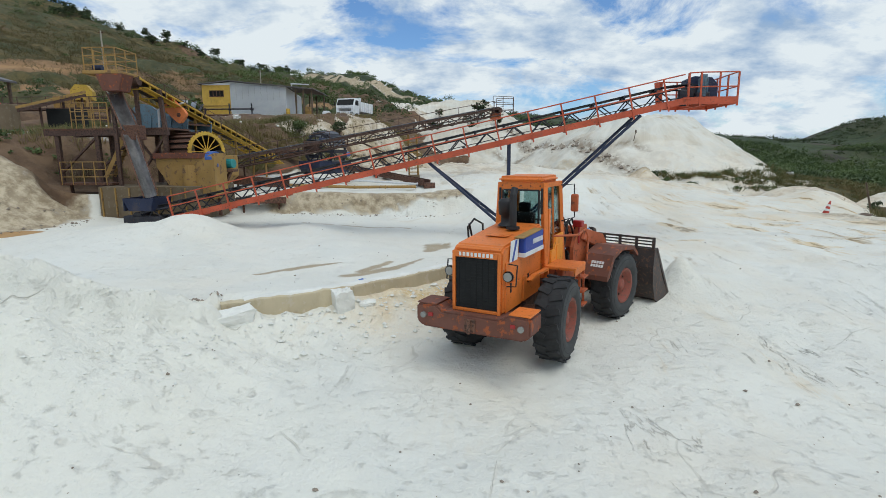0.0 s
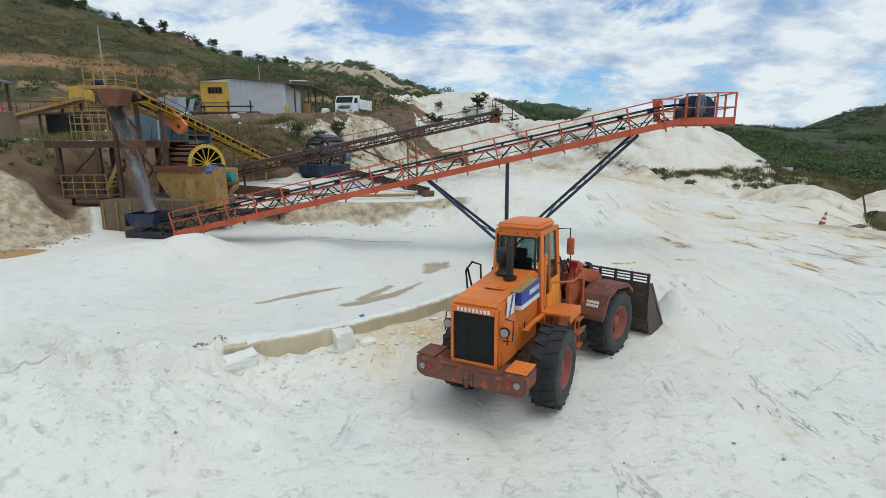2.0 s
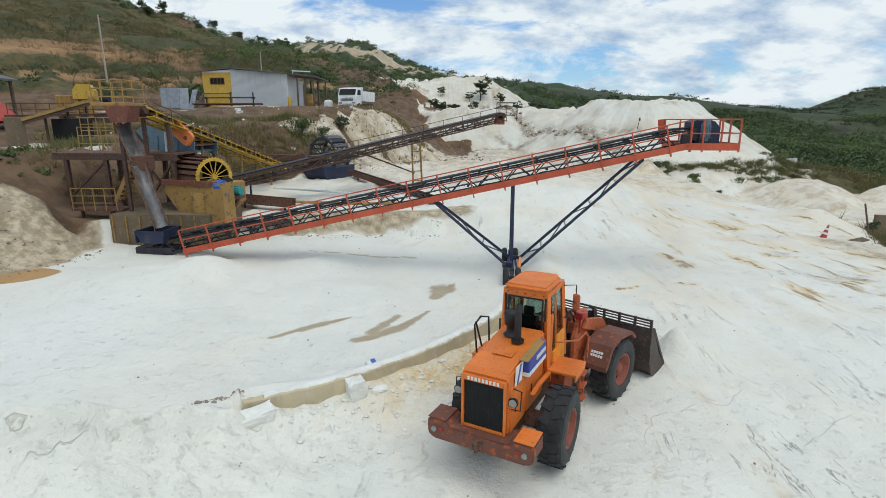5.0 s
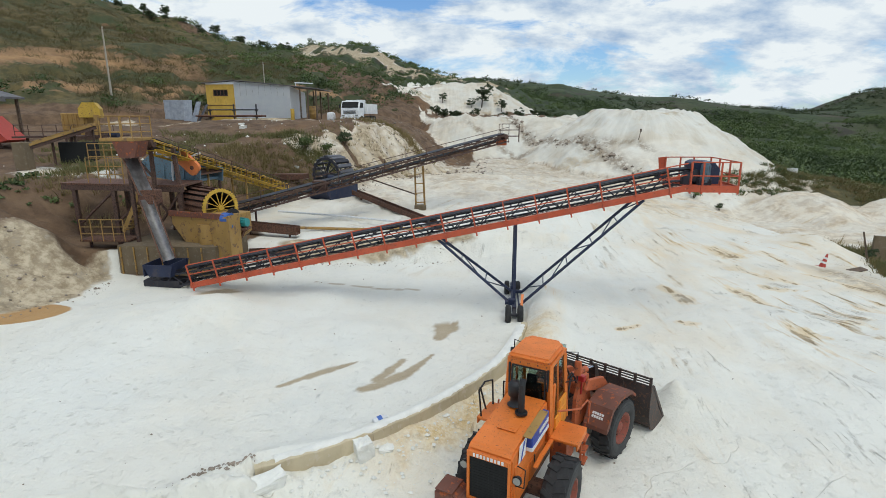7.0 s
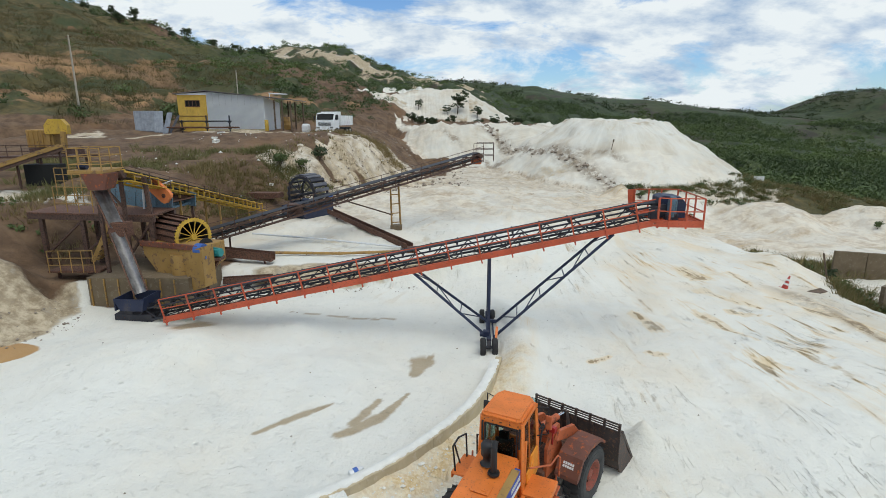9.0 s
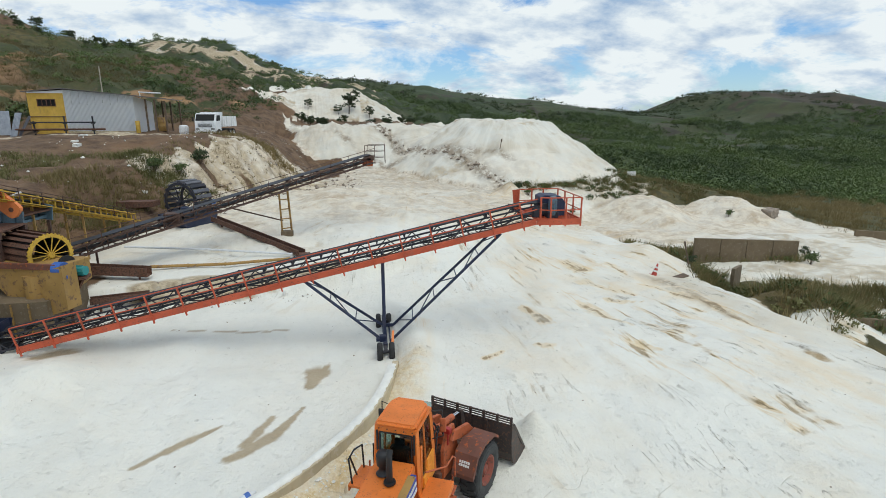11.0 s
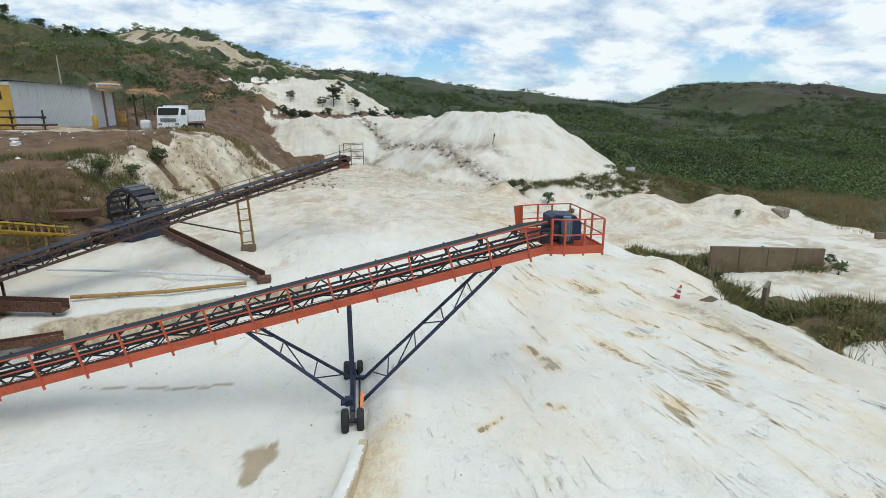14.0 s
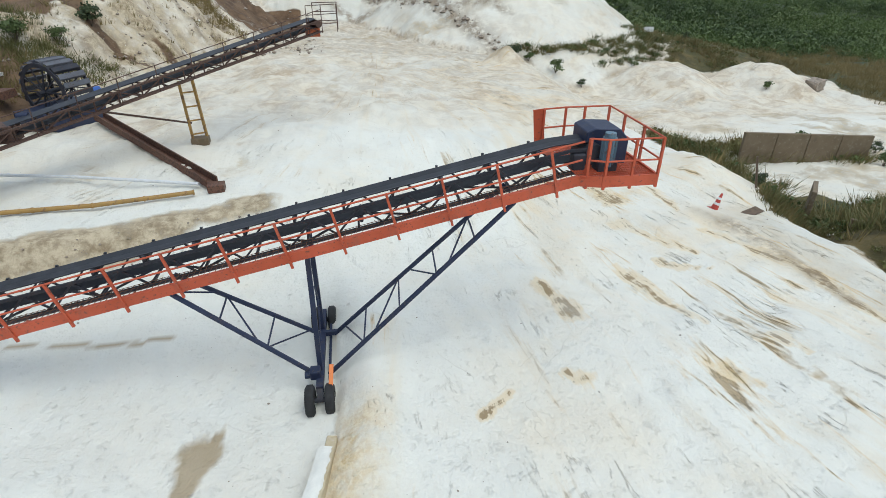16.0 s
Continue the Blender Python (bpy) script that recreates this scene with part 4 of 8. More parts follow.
    rill = vnoise(Y * 1.5 + X * 0.85, X * 0.12 - Y * 0.05, 38) + 0.5 * vnoise(Y * 3.3 + X * 1.9, X * 0.2, 39)
    dirt = np.maximum(dirt, pale * ss(0.2, 0.8, d) * ss(-0.05, 0.30, rill))
    lip = X - 17.2 - 0.07 * (26 - Y) - 0.25 * fbm(X * 0.45, Y * 0.45, 4, 2)
    dirt = np.maximum(dirt, 0.8 * np.exp(-((lip - 0.05) / 0.30) ** 2) * ss(10, 13, Y) * (1 - ss(24, 27, Y)) * ss(-0.5, 0.0, m))
    ochre = np.clip(ochre + 0.7 * np.exp(-((lip + 0.4) / 1.0) ** 2) * ss(10, 13, Y) * (1 - ss(25, 28, Y)), 0, 1)
    heap = np.maximum(heap, 0.75 * ss(0.1, 0.5, lip) * (1 - ss(3.0, 4.5, lip)) * ss(10, 13, Y) * (1 - ss(24, 27, Y)))
    pool = ss(1.2, 0.8, np.hypot((X + 16.0) / 1.9, (Y - 18.2) / 1.0) + 0.25 * m) * ss(0.6, -0.3, d)
    return (np.clip(soil, 0, 1), grass, wet), (ochre, clods, far), (np.clip(tan, 0, 1), np.clip(scarp, 0, 1), np.clip(beige, 0, 1)), (ridge, dirt, pool), (foot, heap, runs)


ground = build_ground()


# ---------------------------------------------------------------- wheel loader
def wheel_parts(name, parent, m, radius, width, rim_r, tread=18, side="tyre_side", rim="rim"):
    """A wheel about the local z axis of m (outer side towards +z): tyre with lugs, sidewall, rim and hub."""
    h = width / 2
    b = lathe(B(), [(rim_r, -h * 0.8), (radius * 0.80, -h), (radius * 0.95, -h * 0.86), (radius, -h * 0.55), (radius, h * 0.55), (radius * 0.95, h * 0.86), (radius * 0.80, h), (rim_r, h * 0.8)], m, 32)
    lug = B()
    for k in range(tread):
        a = 2 * math.pi * k / tread
        for s in (-1, 1):
            rot = Matrix.Rotation(a + (0.5 if s > 0 else 0) * 2 * math.pi / tread, 4, "Z")
            box(lug, (radius * 1.0, 0, s * h * 0.45), (radius * 0.06, radius * 0.13, h * 0.86), m @ rot @ Matrix.Rotation(s * 0.35, 4, "X"))
    tyre = part(name, b, "rubber", parent, "black off-road tyre dusted with sand", smooth=False)
    pieces("tread_lug", lug, "rubber", tyre)
    part("sidewall", lathe(B(), [(rim_r * 1.03, h * 0.82), (radius * 0.62, h * 1.03), (radius * 0.78, h * 1.01), (radius * 0.90, h * 0.93)], m, 32), side, tyre, smooth=True)
    part("rim", lathe(B(), [(rim_r * 1.06, h * 0.80), (rim_r * 1.02, h * 0.92), (rim_r * 0.9, h * 0.86), (rim_r * 0.82, h * 0.42), (rim_r * 0.36, h * 0.36), (rim_r * 0.34, h * 0.66), (rim_r * 0.12, h * 0.72), (0.0, h * 0.72)], m, 28), rim, tyre, "rusty orange-red steel rim", smooth=True)
    b = B()
    for k in range(8):
        a = 2 * math.pi * k / 8
        rod(b, m @ Vector((rim_r * 0.58 * math.cos(a), rim_r * 0.58 * math.sin(a), h * 0.36)), m @ Vector((rim_r * 0.58 * math.cos(a), rim_r * 0.58 * math.sin(a), h * 0.48)), rim_r * 0.06, 6)
    pieces("wheel_nut", b, "rust", tyre)
    return tyre


def letter_bars(parent, m, width, high, count, material="white", name="lettering_bar"):
    """A row of plain blocks in place of a maker's name."""
    b = B()
    step = width / count
    for k in range(count):
        w = step * (0.62 if k % 3 else 0.5)
        box(b, (-width / 2 + step * (k + 0.5), 0, 0), (w, 0.012, high), m)
    return pieces(name, b, material, parent)


def window_pane(parent, m, pts, t=0.012):
    return part("window", prism(B(), pts, -t / 2, t / 2, m, "y"), "glass", parent)


def build_loader():
    root = thing("wheel_loader", 1.32, 9.19, -0.2, 0, "orange wheel loader with rusty counterweight parked on white sand, bucket down", "wheel loader")
    W, F = pose(1.32, 9.19, -0.2, 0, 0, -28), pose(3.12, 11.74, -0.2, 0, 0, -41.5)
    R = W @ pose(-0.12, 0, 0)
    hub = 0.69
    for mat, y in ((W, 0.0), (F, 0.0)):
        for s in (-1, 1):
            m = mat @ pose(0.83 * s, y, hub, 0, 90 * s, 0)
            wheel_parts("tyre", root, m, 0.70, 0.50, 0.36)
    # rear frame
    b = B()
    box(b, (0, 0.3, 0.75), (0.62, 2.7, 0.42), R, 0.03)
    rod(b, R @ Vector((-0.7, 0, hub)), R @ Vector((0.7, 0, hub)), 0.17, 14)
    box(b, (0, 1.7, 0.72), (0.42, 0.9, 0.62), R, 0.03)
    part("rear_frame", b, "rust", root)
    # counterweight with its lamps
    b = B()
    prism(b, [(-0.97, 0.78), (-0.86, 0.70), (0.86, 0.70), (0.97, 0.78), (0.97, 1.06), (0.62, 1.08), (0.5, 0.99), (-0.5, 0.99), (-0.62, 1.08), (-0.97, 1.06)], -1.46, -0.95, R, "y")
    bmesh.ops.bevel(b, geom=b.edges[:], offset=0.03, segments=2, affect="EDGES")
    cw = part("counterweight", b, "cw_rust", root, "chipped, rusty orange counterweight")
    for s in (-1, 1):
        part("tail_lamp", box(B(), (0.70 * s, -1.465, 0.92), (0.08, 0.03, 0.06), R, 0.008), "red_lens", cw)
        part("tail_lamp", rod(B(), R @ Vector((0.83 * s, -1.49, 0.90)), R @ Vector((0.83 * s, -1.44, 0.90)), 0.05, 12), "lamp", cw)
        box_ = box(B(), (0.79 * s, -1.2, 1.085), (0.35, 0.46, 0.02), R, 0.006)
        part("top_plate", box_, "cw_rust" if s < 0 else "orange", cw)
    b = B()
    box(b, (0, -1.47, 0.84), (0.18, 0.06, 0.2), R, 0.012)
    rod(b, R @ Vector((0, -1.52, 0.72)), R @ Vector((0, -1.52, 0.95)), 0.03, 8)
    part("tow_hitch", b, "rust", cw)
    # hood
    b = B()
    prism(b, [(-1.22, 0.98), (-1.22, 1.97), (-1.12, 2.05), (0.64, 2.20), (0.64, 0.95)], -0.42, 0.42, R, "x")
    bmesh.ops.bevel(b, geom=b.edges[:], offset=0.035, segments=2, affect="EDGES")
    hood = part("hood", b, "orange", root, "orange engine hood with scuffed edges")
    part("grille", box(B(), (0, -1.225, 1.45), (0.72, 0.03, 0.82), R, 0.01), "mesh_black", hood, "black radiator grille")
    b = B()
    for k in range(15):
        box(b, (0, -1.243, 1.07 + 0.054 * k), (0.70, 0.012, 0.012), R)
    for k in range(7):
        box(b, (-0.3 + 0.1 * k, -1.247, 1.45), (0.010, 0.008, 0.80), R)
    part("grille_screen", b, "mesh_black", hood)
    b = B()
    for x, z, sx, sz in ((-0.385, 1.475, 0.05, 0.97), (0.385, 1.475, 0.05, 0.97), (0, 1.912, 0.72, 0.10), (0, 1.02, 0.72, 0.05)):
        box(b, (x, -1.25, z), (sx, 0.04, sz), R, 0.008)
    pieces("grille_surround", b, "orange", hood)
    letter_bars(hood, R @ pose(0.0, -1.275, 1.915), 0.60, 0.06, 9)
    b = B()
    box(b, (0.05, -0.35, 2.118), (0.36, 0.5, 0.012), R @ pose(0, 0, 0, 0, 0, 0), 0.004)
    box(b, (0.12, -0.5, 2.118), (0.09, 0.06, 0.03), R)
    part("hood_hatch", b, "orange", hood)
    for x0 in (0.427, -0.427):
        b = B()
        for y, z, sy, sz in ((-0.75, 1.2, 0.7, 0.42), (0.1, 1.2, 0.8, 0.42), (-0.75, 1.62, 0.7, 0.34)):
            box(b, (x0, y, z), (0.02, sy, sz), R, 0.008)
        pieces("side_panel", b, "orange", hood)
        b = B()
        for y in (-0.9, -0.1):
            box(b, (x0 * 1.03, y, 1.36), (0.02, 0.05, 0.16), R, 0.01)
        pieces("latch", b, "black", hood)
    # decal box on the right flank
    b = B()
    prism(b, [(-0.55, 1.80), (-0.55, 2.12), (0.36, 2.16), (0.36, 1.80)], 0.42, 0.54, R, "x")
    bmesh.ops.bevel(b, geom=b.edges[:], offset=0.015, segments=1, affect="EDGES")
    side = part("side_box", b, "blue_decal", root, "blue and white panel on the flank")
    part("stripe", box(B(), (0.545, -0.1, 1.835), (0.012, 0.9, 0.07), R), "white", side)
    part("stripe", box(B(), (0.48, -0.555, 1.83), (0.12, 0.012, 0.07), R), "white", side)
    part("box_lid", box(B(), (0.47, -0.1, 2.15), (0.16, 0.94, 0.02), R @ pose(0, 0, 0, 2.4, 0, 0), 0.005), "yellow_dirty", side)
    letter_bars(side, R @ pose(0.55, 0.05, 2.01) @ pose(0, 0, 0, 0, 0, 90), 0.52, 0.08, 9)
    prism_ = prism(B(), [(-0.98, 1.78), (-0.66, 1.78), (-0.60, 2.11), (-0.94, 2.11)], 0.442, 0.45, R, "x")
    part("white_flash", prism_, "white", side)
    prism_ = prism(B(), [(-0.90, 1.78), (-0.84, 1.78), (-0.68, 2.1), (-0.76, 2.1)], 0.448, 0.454, R, "x")
    part("blue_flash", prism_, "blue_decal", side)
    # lamps on the hood's flanks
    for s in (-1, 1):
        b = lathe(B(), [(0.0, 0.0), (0.06, 0.0), (0.085, 0.05), (0.085, 0.09)], R @ pose(0.50 * s, -1.10, 1.60, 90, 0, 0), 16)
        lamp = part("work_lamp", b, "black", root)
        part("lens", rod(B(), R @ Vector((0.50 * s, -1.19, 1.60)), R @ Vector((0.50 * s, -1.202, 1.60)), 0.07, 16), "lamp", lamp)
        rods_ = rods(B(), [R @ Vector(p) for p in ((0.44 * s, -1.0, 1.76), (0.60 * s, -1.05, 1.76), (0.60 * s, -1.10, 1.44), (0.44 * s, -1.08, 1.42))], 0.012, 6)
        part("lamp_guard", rods_, "black", lamp)
    # stack and air cleaner
    b = rods(B(), [R @ Vector(p) for p in ((0.12, -0.03, 2.15), (0.12, -0.03, 2.76), (0.12, 0.03, 2.86))], 0.062, 12)
    rod(b, R @ Vector((0.12, -0.03, 2.17)), R @ Vector((0.12, -0.03, 2.21)), 0.12, 12)
    part("exhaust_pipe", b, "black", root)
    b = lathe(B(), [(0.15, 0.0), (0.09, 0.06), (0.09, 0.18), (0.13, 0.2), (0.14, 0.42), (0.11, 0.47), (0.0, 0.48)], R @ pose(-0.10, 0.2, 2.19), 18)
    part("air_cleaner", b, "black", root, smooth=True)
    # cab: four posts, sills, roof, panes
    base, top = 1.30, 2.92
    b, posts = B(), B()
    corners = {}
    for sx in (-1, 1):
        for key, y0, y1 in (("r", 0.66, 0.70), ("m", 1.18, 1.16), ("f", 1.74, 1.60)):
            p, q = R @ Vector((0.49 * sx, y0, base)), R @ Vector((0.42 * sx, y1, top))
            corners[(sx, key)] = (p, q)
            bar(posts, p, q, 0.085 if key != "m" else 0.05, 0.085 if key != "m" else 0.05)
    box(b, (0, 0.68, 1.76), (0.92, 0.06, 0.58), R, 0.01)
    box(b, (0, 0.69, 2.86), (0.86, 0.06, 0.14), R, 0.01)
    box(b, (0, 1.70, 1.62), (0.92, 0.06, 0.7), R, 0.01)
    for sx in (-1, 1):
        box(b, (0.475 * sx, 1.2, 1.32), (0.06, 1.1, 0.1), R, 0.01)
        box(b, (0.43 * sx, 1.16, 2.88), (0.06, 0.95, 0.09), R, 0.01)
        box(b, (0.475 * sx, 0.86, 1.95), (0.04, 0.1, 1.0), R, 0.01)
    cab = part("cab", box(B(), (0, 1.2, 1.24), (1.0, 1.2, 0.08), R, 0.02), "orange", root, "orange operator's cab with tinted windows")
    pieces("cab_panel", b, "orange", cab)
    pieces("cab_pillar", posts, "orange", cab)
    b = B()
    prism(b, [(-0.44, 0.62), (0.44, 0.62), (0.44, 1.5), (0.32, 1.70), (-0.32, 1.70), (-0.44, 1.5)], 2.92, 3.04, R, "z")
    bmesh.ops.bevel(b, geom=b.edges[:], offset=0.05, segments=3, affect="EDGES")
    part("cab_roof", b, "orange", cab)
    b = B()
    for x, z, sx, sz in ((0, 2.79, 0.68, 0.03), (0, 2.06, 0.72, 0.03), (-0.345, 2.42, 0.03, 0.74), (0.345, 2.42, 0.03, 0.74)):
        box(b, (x, 0.655, z), (sx, 0.03, sz), R)
    pieces("window_seal", b, "black", cab)
    window_pane(cab, R @ pose(0, 0.675, 0), [(-0.35, 2.05), (0.35, 2.05), (0.34, 2.80), (-0.34, 2.80)])
    window_pane(cab, R @ pose(0, 1.67, 0, -5, 0, 0), [(-0.42, 2.0), (0.42, 2.0), (0.38, 2.88), (-0.38, 2.88)])
    for sx in (-1, 1):
        for y0, y1, z0 in ((0.90, 1.13, 1.7), (1.19, 1.62, 1.95)):
            q = prism(B(), [(y0, z0), (y1, z0), (y1 - 0.02, 2.84), (y0, 2.84)], -0.006, 0.006, R @ pose(0.455 * sx, 0, 0, 0, -2.6 * sx, 0) @ pose(0.10 * sx, 0, 0), "x")
            part("window", q, "glass", cab)
        b = B()
        prism(b, [(0.92, 1.28), (1.66, 1.28), (1.62, 1.92), (1.2, 1.92), (1.12, 1.66), (0.92, 1.66)], -0.02, 0.02, R @ pose(0.505 * sx, 0, 0), "x")
        door = part("door_panel", b, "door_yellow", cab, "yellow-orange lower door panel")
        part("door_hatch", box(B(), (0.53 * sx, 1.35, 1.56), (0.014, 0.26, 0.34), R, 0.006), "door_yellow", door)
    for sx in (-1, 1):
        part("gas_strut", box(B(), (0.40 * sx, 0.645, 2.6), (0.04, 0.03, 0.46), R, 0.01), "black", cab)
    b = B()
    for k in range(5):
        rod(b, R @ Vector((-0.36 + 0.18 * k, 0.645, 2.87)), R @ Vector((-0.36 + 0.18 * k, 0.66, 2.87)), 0.012, 6)
    pieces("rivet", b, "black", cab)
    # seat and wheel seen through the panes
    b = box(B(), (0, 1.05, 1.7), (0.42, 0.42, 0.14), R, 0.04)
    box(b, (0, 0.88, 2.05), (0.40, 0.12, 0.66), R, 0.04)
    box(b, (0, 0.88, 2.46), (0.22, 0.09, 0.18), R, 0.03)
    box(b, (0, 1.05, 1.5), (0.3, 0.3, 0.4), R)
    part("operator_seat", b, "black", cab)
    b = rod(B(), R @ Vector((0, 1.62, 1.6)), R @ Vector((0, 1.42, 2.06)), 0.03, 8)
    ring = [R @ pose(0, 1.41, 2.07, 28, 0, 0) @ Vector((0.19 * math.cos(a), 0.19 * math.sin(a), 0)) for a in [2 * math.pi * k / 16 for k in range(17)]]
    rods(b, ring, 0.014, 6)
    part("steering_wheel", b, "black", cab)
    # mirrors
    for s in (-1, 1):
        b = rods(B(), [R @ Vector(p) for p in ((0.44 * s, 1.6, 2.84), (0.70 * s, 1.68, 2.86), (0.72 * s, 1.70, 2.22), (0.48 * s, 1.64, 2.14))], 0.013, 6)
        arm = part("mirror_arm", b, "black", root)
        part("mirror", box(B(), (0.72 * s, 1.68, 2.5), (0.15, 0.06, 0.34), R, 0.03), "orange_faded" if s > 0 else "black", arm)
    # steps, platforms and rear fenders
    for s in (-1, 1):
        b = B()
        box(b, (0.80 * s, 0.92, 1.42), (0.56, 0.72, 0.06), R, 0.012)
        box(b, (1.06 * s, 0.92, 1.36), (0.03, 0.72, 0.12), R, 0.006)
        prism(b, [(0.56, 1.2), (0.56, 1.42), (-0.1, 1.44), (-0.42, 1.40), (-0.36, 1.36), (-0.1, 1.40), (0.5, 1.38)], 0.52 * s, 0.60 * s, R, "x")
        deck = part("side_platform", b, "orange", root)
        b = B()
        for y in (1.22, 1.52):
            bar(b, R @ Vector((0.98 * s, y, 1.4)), R @ Vector((1.0 * s, y, 0.55)), 0.035, 0.035)
        for k in range(3):
            box(b, (1.0 * s, 1.37, 0.6 + 0.27 * k), (0.16, 0.32, 0.03), R, 0.005)
        part("ladder", b, "orange_faded", deck)
        b = B()
        box(b, (0.66 * s, 1.0, 1.08), (0.34, 0.62, 0.6), R, 0.03)
        part("tank", b, "orange_faded", deck)
    b = rods(B(), [R @ Vector(p) for p in ((-1.0, 0.62, 1.44), (-1.04, 0.58, 2.06), (-0.98, 0.74, 2.2), (-0.98, 1.14, 2.06), (-0.98, 1.2, 1.44))], 0.02, 8)
    rods(b, [R @ Vector(p) for p in ((-1.02, 0.6, 2.12), (-1.0, 0.86, 1.5))], 0.02, 8)
    part("handrail", b, "black", root)
    b = rods(B(), [R @ Vector(p) for p in ((-0.62, 1.3, 2.0), (-0.8, 1.34, 1.98), (-0.8, 1.36, 1.46))], 0.02, 8)
    part("handrail", b, "black", root)
    b = rods(B(), [R @ Vector(p) for p in ((0.62, 0.7, 1.98), (0.98, 1.0, 1.98), (1.05, 1.26, 2.06), (1.06, 1.45, 1.9), (1.04, 1.5, 1.4))], 0.02, 8)
    part("handrail", b, "orange_faded", root)
    # front frame, tower, arms
    b = B()
    box(b, (0, -0.2, 0.72), (0.6, 1.7, 0.5), F, 0.03)
    rod(b, F @ Vector((-0.7, 0, hub)), F @ Vector((0.7, 0, hub)), 0.17, 14)
    part("front_frame", b, "rust", root)
    for s in (-1, 1):
        b = prism(B(), [(-0.95, 0.8), (-0.95, 1.55), (-0.72, 1.98), (-0.42, 1.98), (-0.3, 1.5), (-0.1, 0.9)], 0.26 * s, 0.34 * s, F, "x")
        part("tower_plate", b, "orange_faded", root)
        b = prism(B(), [(-0.72, 1.70), (-0.56, 1.90), (0.15, 1.72), (0.75, 1.08), (1.12, 0.55), (1.02, 0.38), (0.86, 0.44), (0.5, 0.95), (0.05, 1.42)], 0.36 * s, 0.45 * s, F, "x")
        bmesh.ops.bevel(b, geom=b.edges[:], offset=0.012, segments=1, affect="EDGES")
        part("lift_arm", b, "orange_faded", root)
        b = rod(B(), F @ Vector((0.52 * s, -0.62, 1.0)), F @ Vector((0.47 * s, -0.02, 1.2)), 0.075, 12)
        cyl = part("lift_cylinder", b, "orange_faded", root)
        part("piston_rod", rod(B(), F @ Vector((0.47 * s, -0.02, 1.2)), F @ Vector((0.46 * s, 0.42, 1.34)), 0.038, 10), "chrome", cyl)
        # front fenders: sloped plates over the wheels
        b = prism(B(), [(-0.86, 0.92), (-0.86, 1.02), (-0.62, 1.42), (-0.2, 1.56), (0.36, 1.50), (0.62, 1.30), (0.60, 1.24), (0.34, 1.42), (-0.2, 1.47), (-0.56, 1.34), (-0.76, 0.98)], 0.50 * s, 1.06 * s, F, "x")
        fen = part("front_fender", b, "cw_rust", root, "rust-brown front fender")
        b = prism(B(), [(-0.86, 0.92), (-0.62, 1.44), (-0.2, 1.57), (0.0, 1.5), (-0.3, 1.25), (-0.55, 0.95)], 0.48 * s, 0.50 * s, F, "x")
        part("fender_web", b, "cw_rust", fen)
        if s > 0:
            b = B()
            for i in range(5):
                for j in range(2):
                    box(b, (0.66 + 0.055 * i, 0, 0.05 - 0.075 * j), (0.042, 0.012, 0.055), F @ pose(0, -0.745, 1.22, -29, 0, 0))
            pieces("lettering_bar", b, "white", fen)
    b = rod(B(), F @ Vector((0.0, -0.62, 1.86)), F @ Vector((0.0, 0.10, 1.78)), 0.085, 14)
    cyl = part("bucket_cylinder", b, "orange_faded", root)
    part("piston_rod", rod(B(), F @ Vector((0, 0.10, 1.78)), F @ Vector((0, 0.52, 1.72)), 0.042, 10), "chrome", cyl)
    b = prism(B(), [(0.46, 1.80), (0.60, 1.74), (0.78, 1.15), (0.70, 0.95), (0.58, 1.02)], -0.06, 0.06, F, "x")
    part("bell_crank", b, "bucket_steel", root)
    part("link_bar", bar(B(), F @ Vector((0, 0.7, 1.0)), F @ Vector((0, 1.15, 0.98)), 0.08, 0.1), "bucket_steel", root)
    b = box(B(), (0.0, -0.5, 1.62), (0.5, 0.34, 0.3), F, 0.03)
    part("cross_member", b, "orange_faded", root)
    b = B()
    for x, k in ((-0.12, 0.0), (0.0, 0.05), (0.12, 0.0), (0.2, 0.04)):
        rods(b, [F @ Vector(p) for p in ((x, -1.1, 1.5), (x, -1.0, 1.98 + k), (x + 0.02, -0.84, 2.08 + k), (x + 0.03, -0.7, 1.9), (x + 0.03, -0.6, 1.7))], 0.022, 6)
    pieces("hydraulic_hose", b, "rubber", root)
    b = rods(B(), [F @ Vector(p) for p in ((0.36, -0.78, 1.62), (0.36, -0.78, 1.98))], 0.02, 6)
    box(b, (0.36, -0.82, 2.03), (0.2, 0.12, 0.14), F, 0.02)
    part("front_lamp", b, "red_lens", root)
    # bucket
    K = F @ pose(0.05, 0.06, -0.03) @ Matrix.Diagonal((1.04, 1.0, 1.12, 1))
    half = 1.12
    outer = [(1.02, 1.22), (0.98, 0.85), (1.02, 0.5), (1.18, 0.20), (1.45, 0.06), (2.02, 0.03)]
    inner = [(2.02, 0.055), (1.46, 0.10), (1.22, 0.23), (1.07, 0.52), (1.03, 0.85), (1.06, 1.22)]
    bucket = part("bucket", prism(B(), outer + inner, -half, half, K, "x"), "bucket_steel", root, "dark worn steel bucket with slotted spill guard")
    for s in (-1, 1):
        b = prism(B(), [(1.0, 1.22), (1.10, 1.24), (1.55, 0.58), (2.04, 0.10), (2.02, 0.0), (1.45, 0.02), (1.16, 0.18), (1.0, 0.5), (0.96, 0.85)], s * half, s * (half + 0.035), K, "x")
        part("side_plate", b, "bucket_steel", bucket)
        part("side_edge", bar(B(), K @ Vector((s * (half + 0.02), 1.12, 1.22)), K @ Vector((s * (half + 0.02), 2.06, 0.08)), 0.05, 0.07), "bucket_steel", bucket)
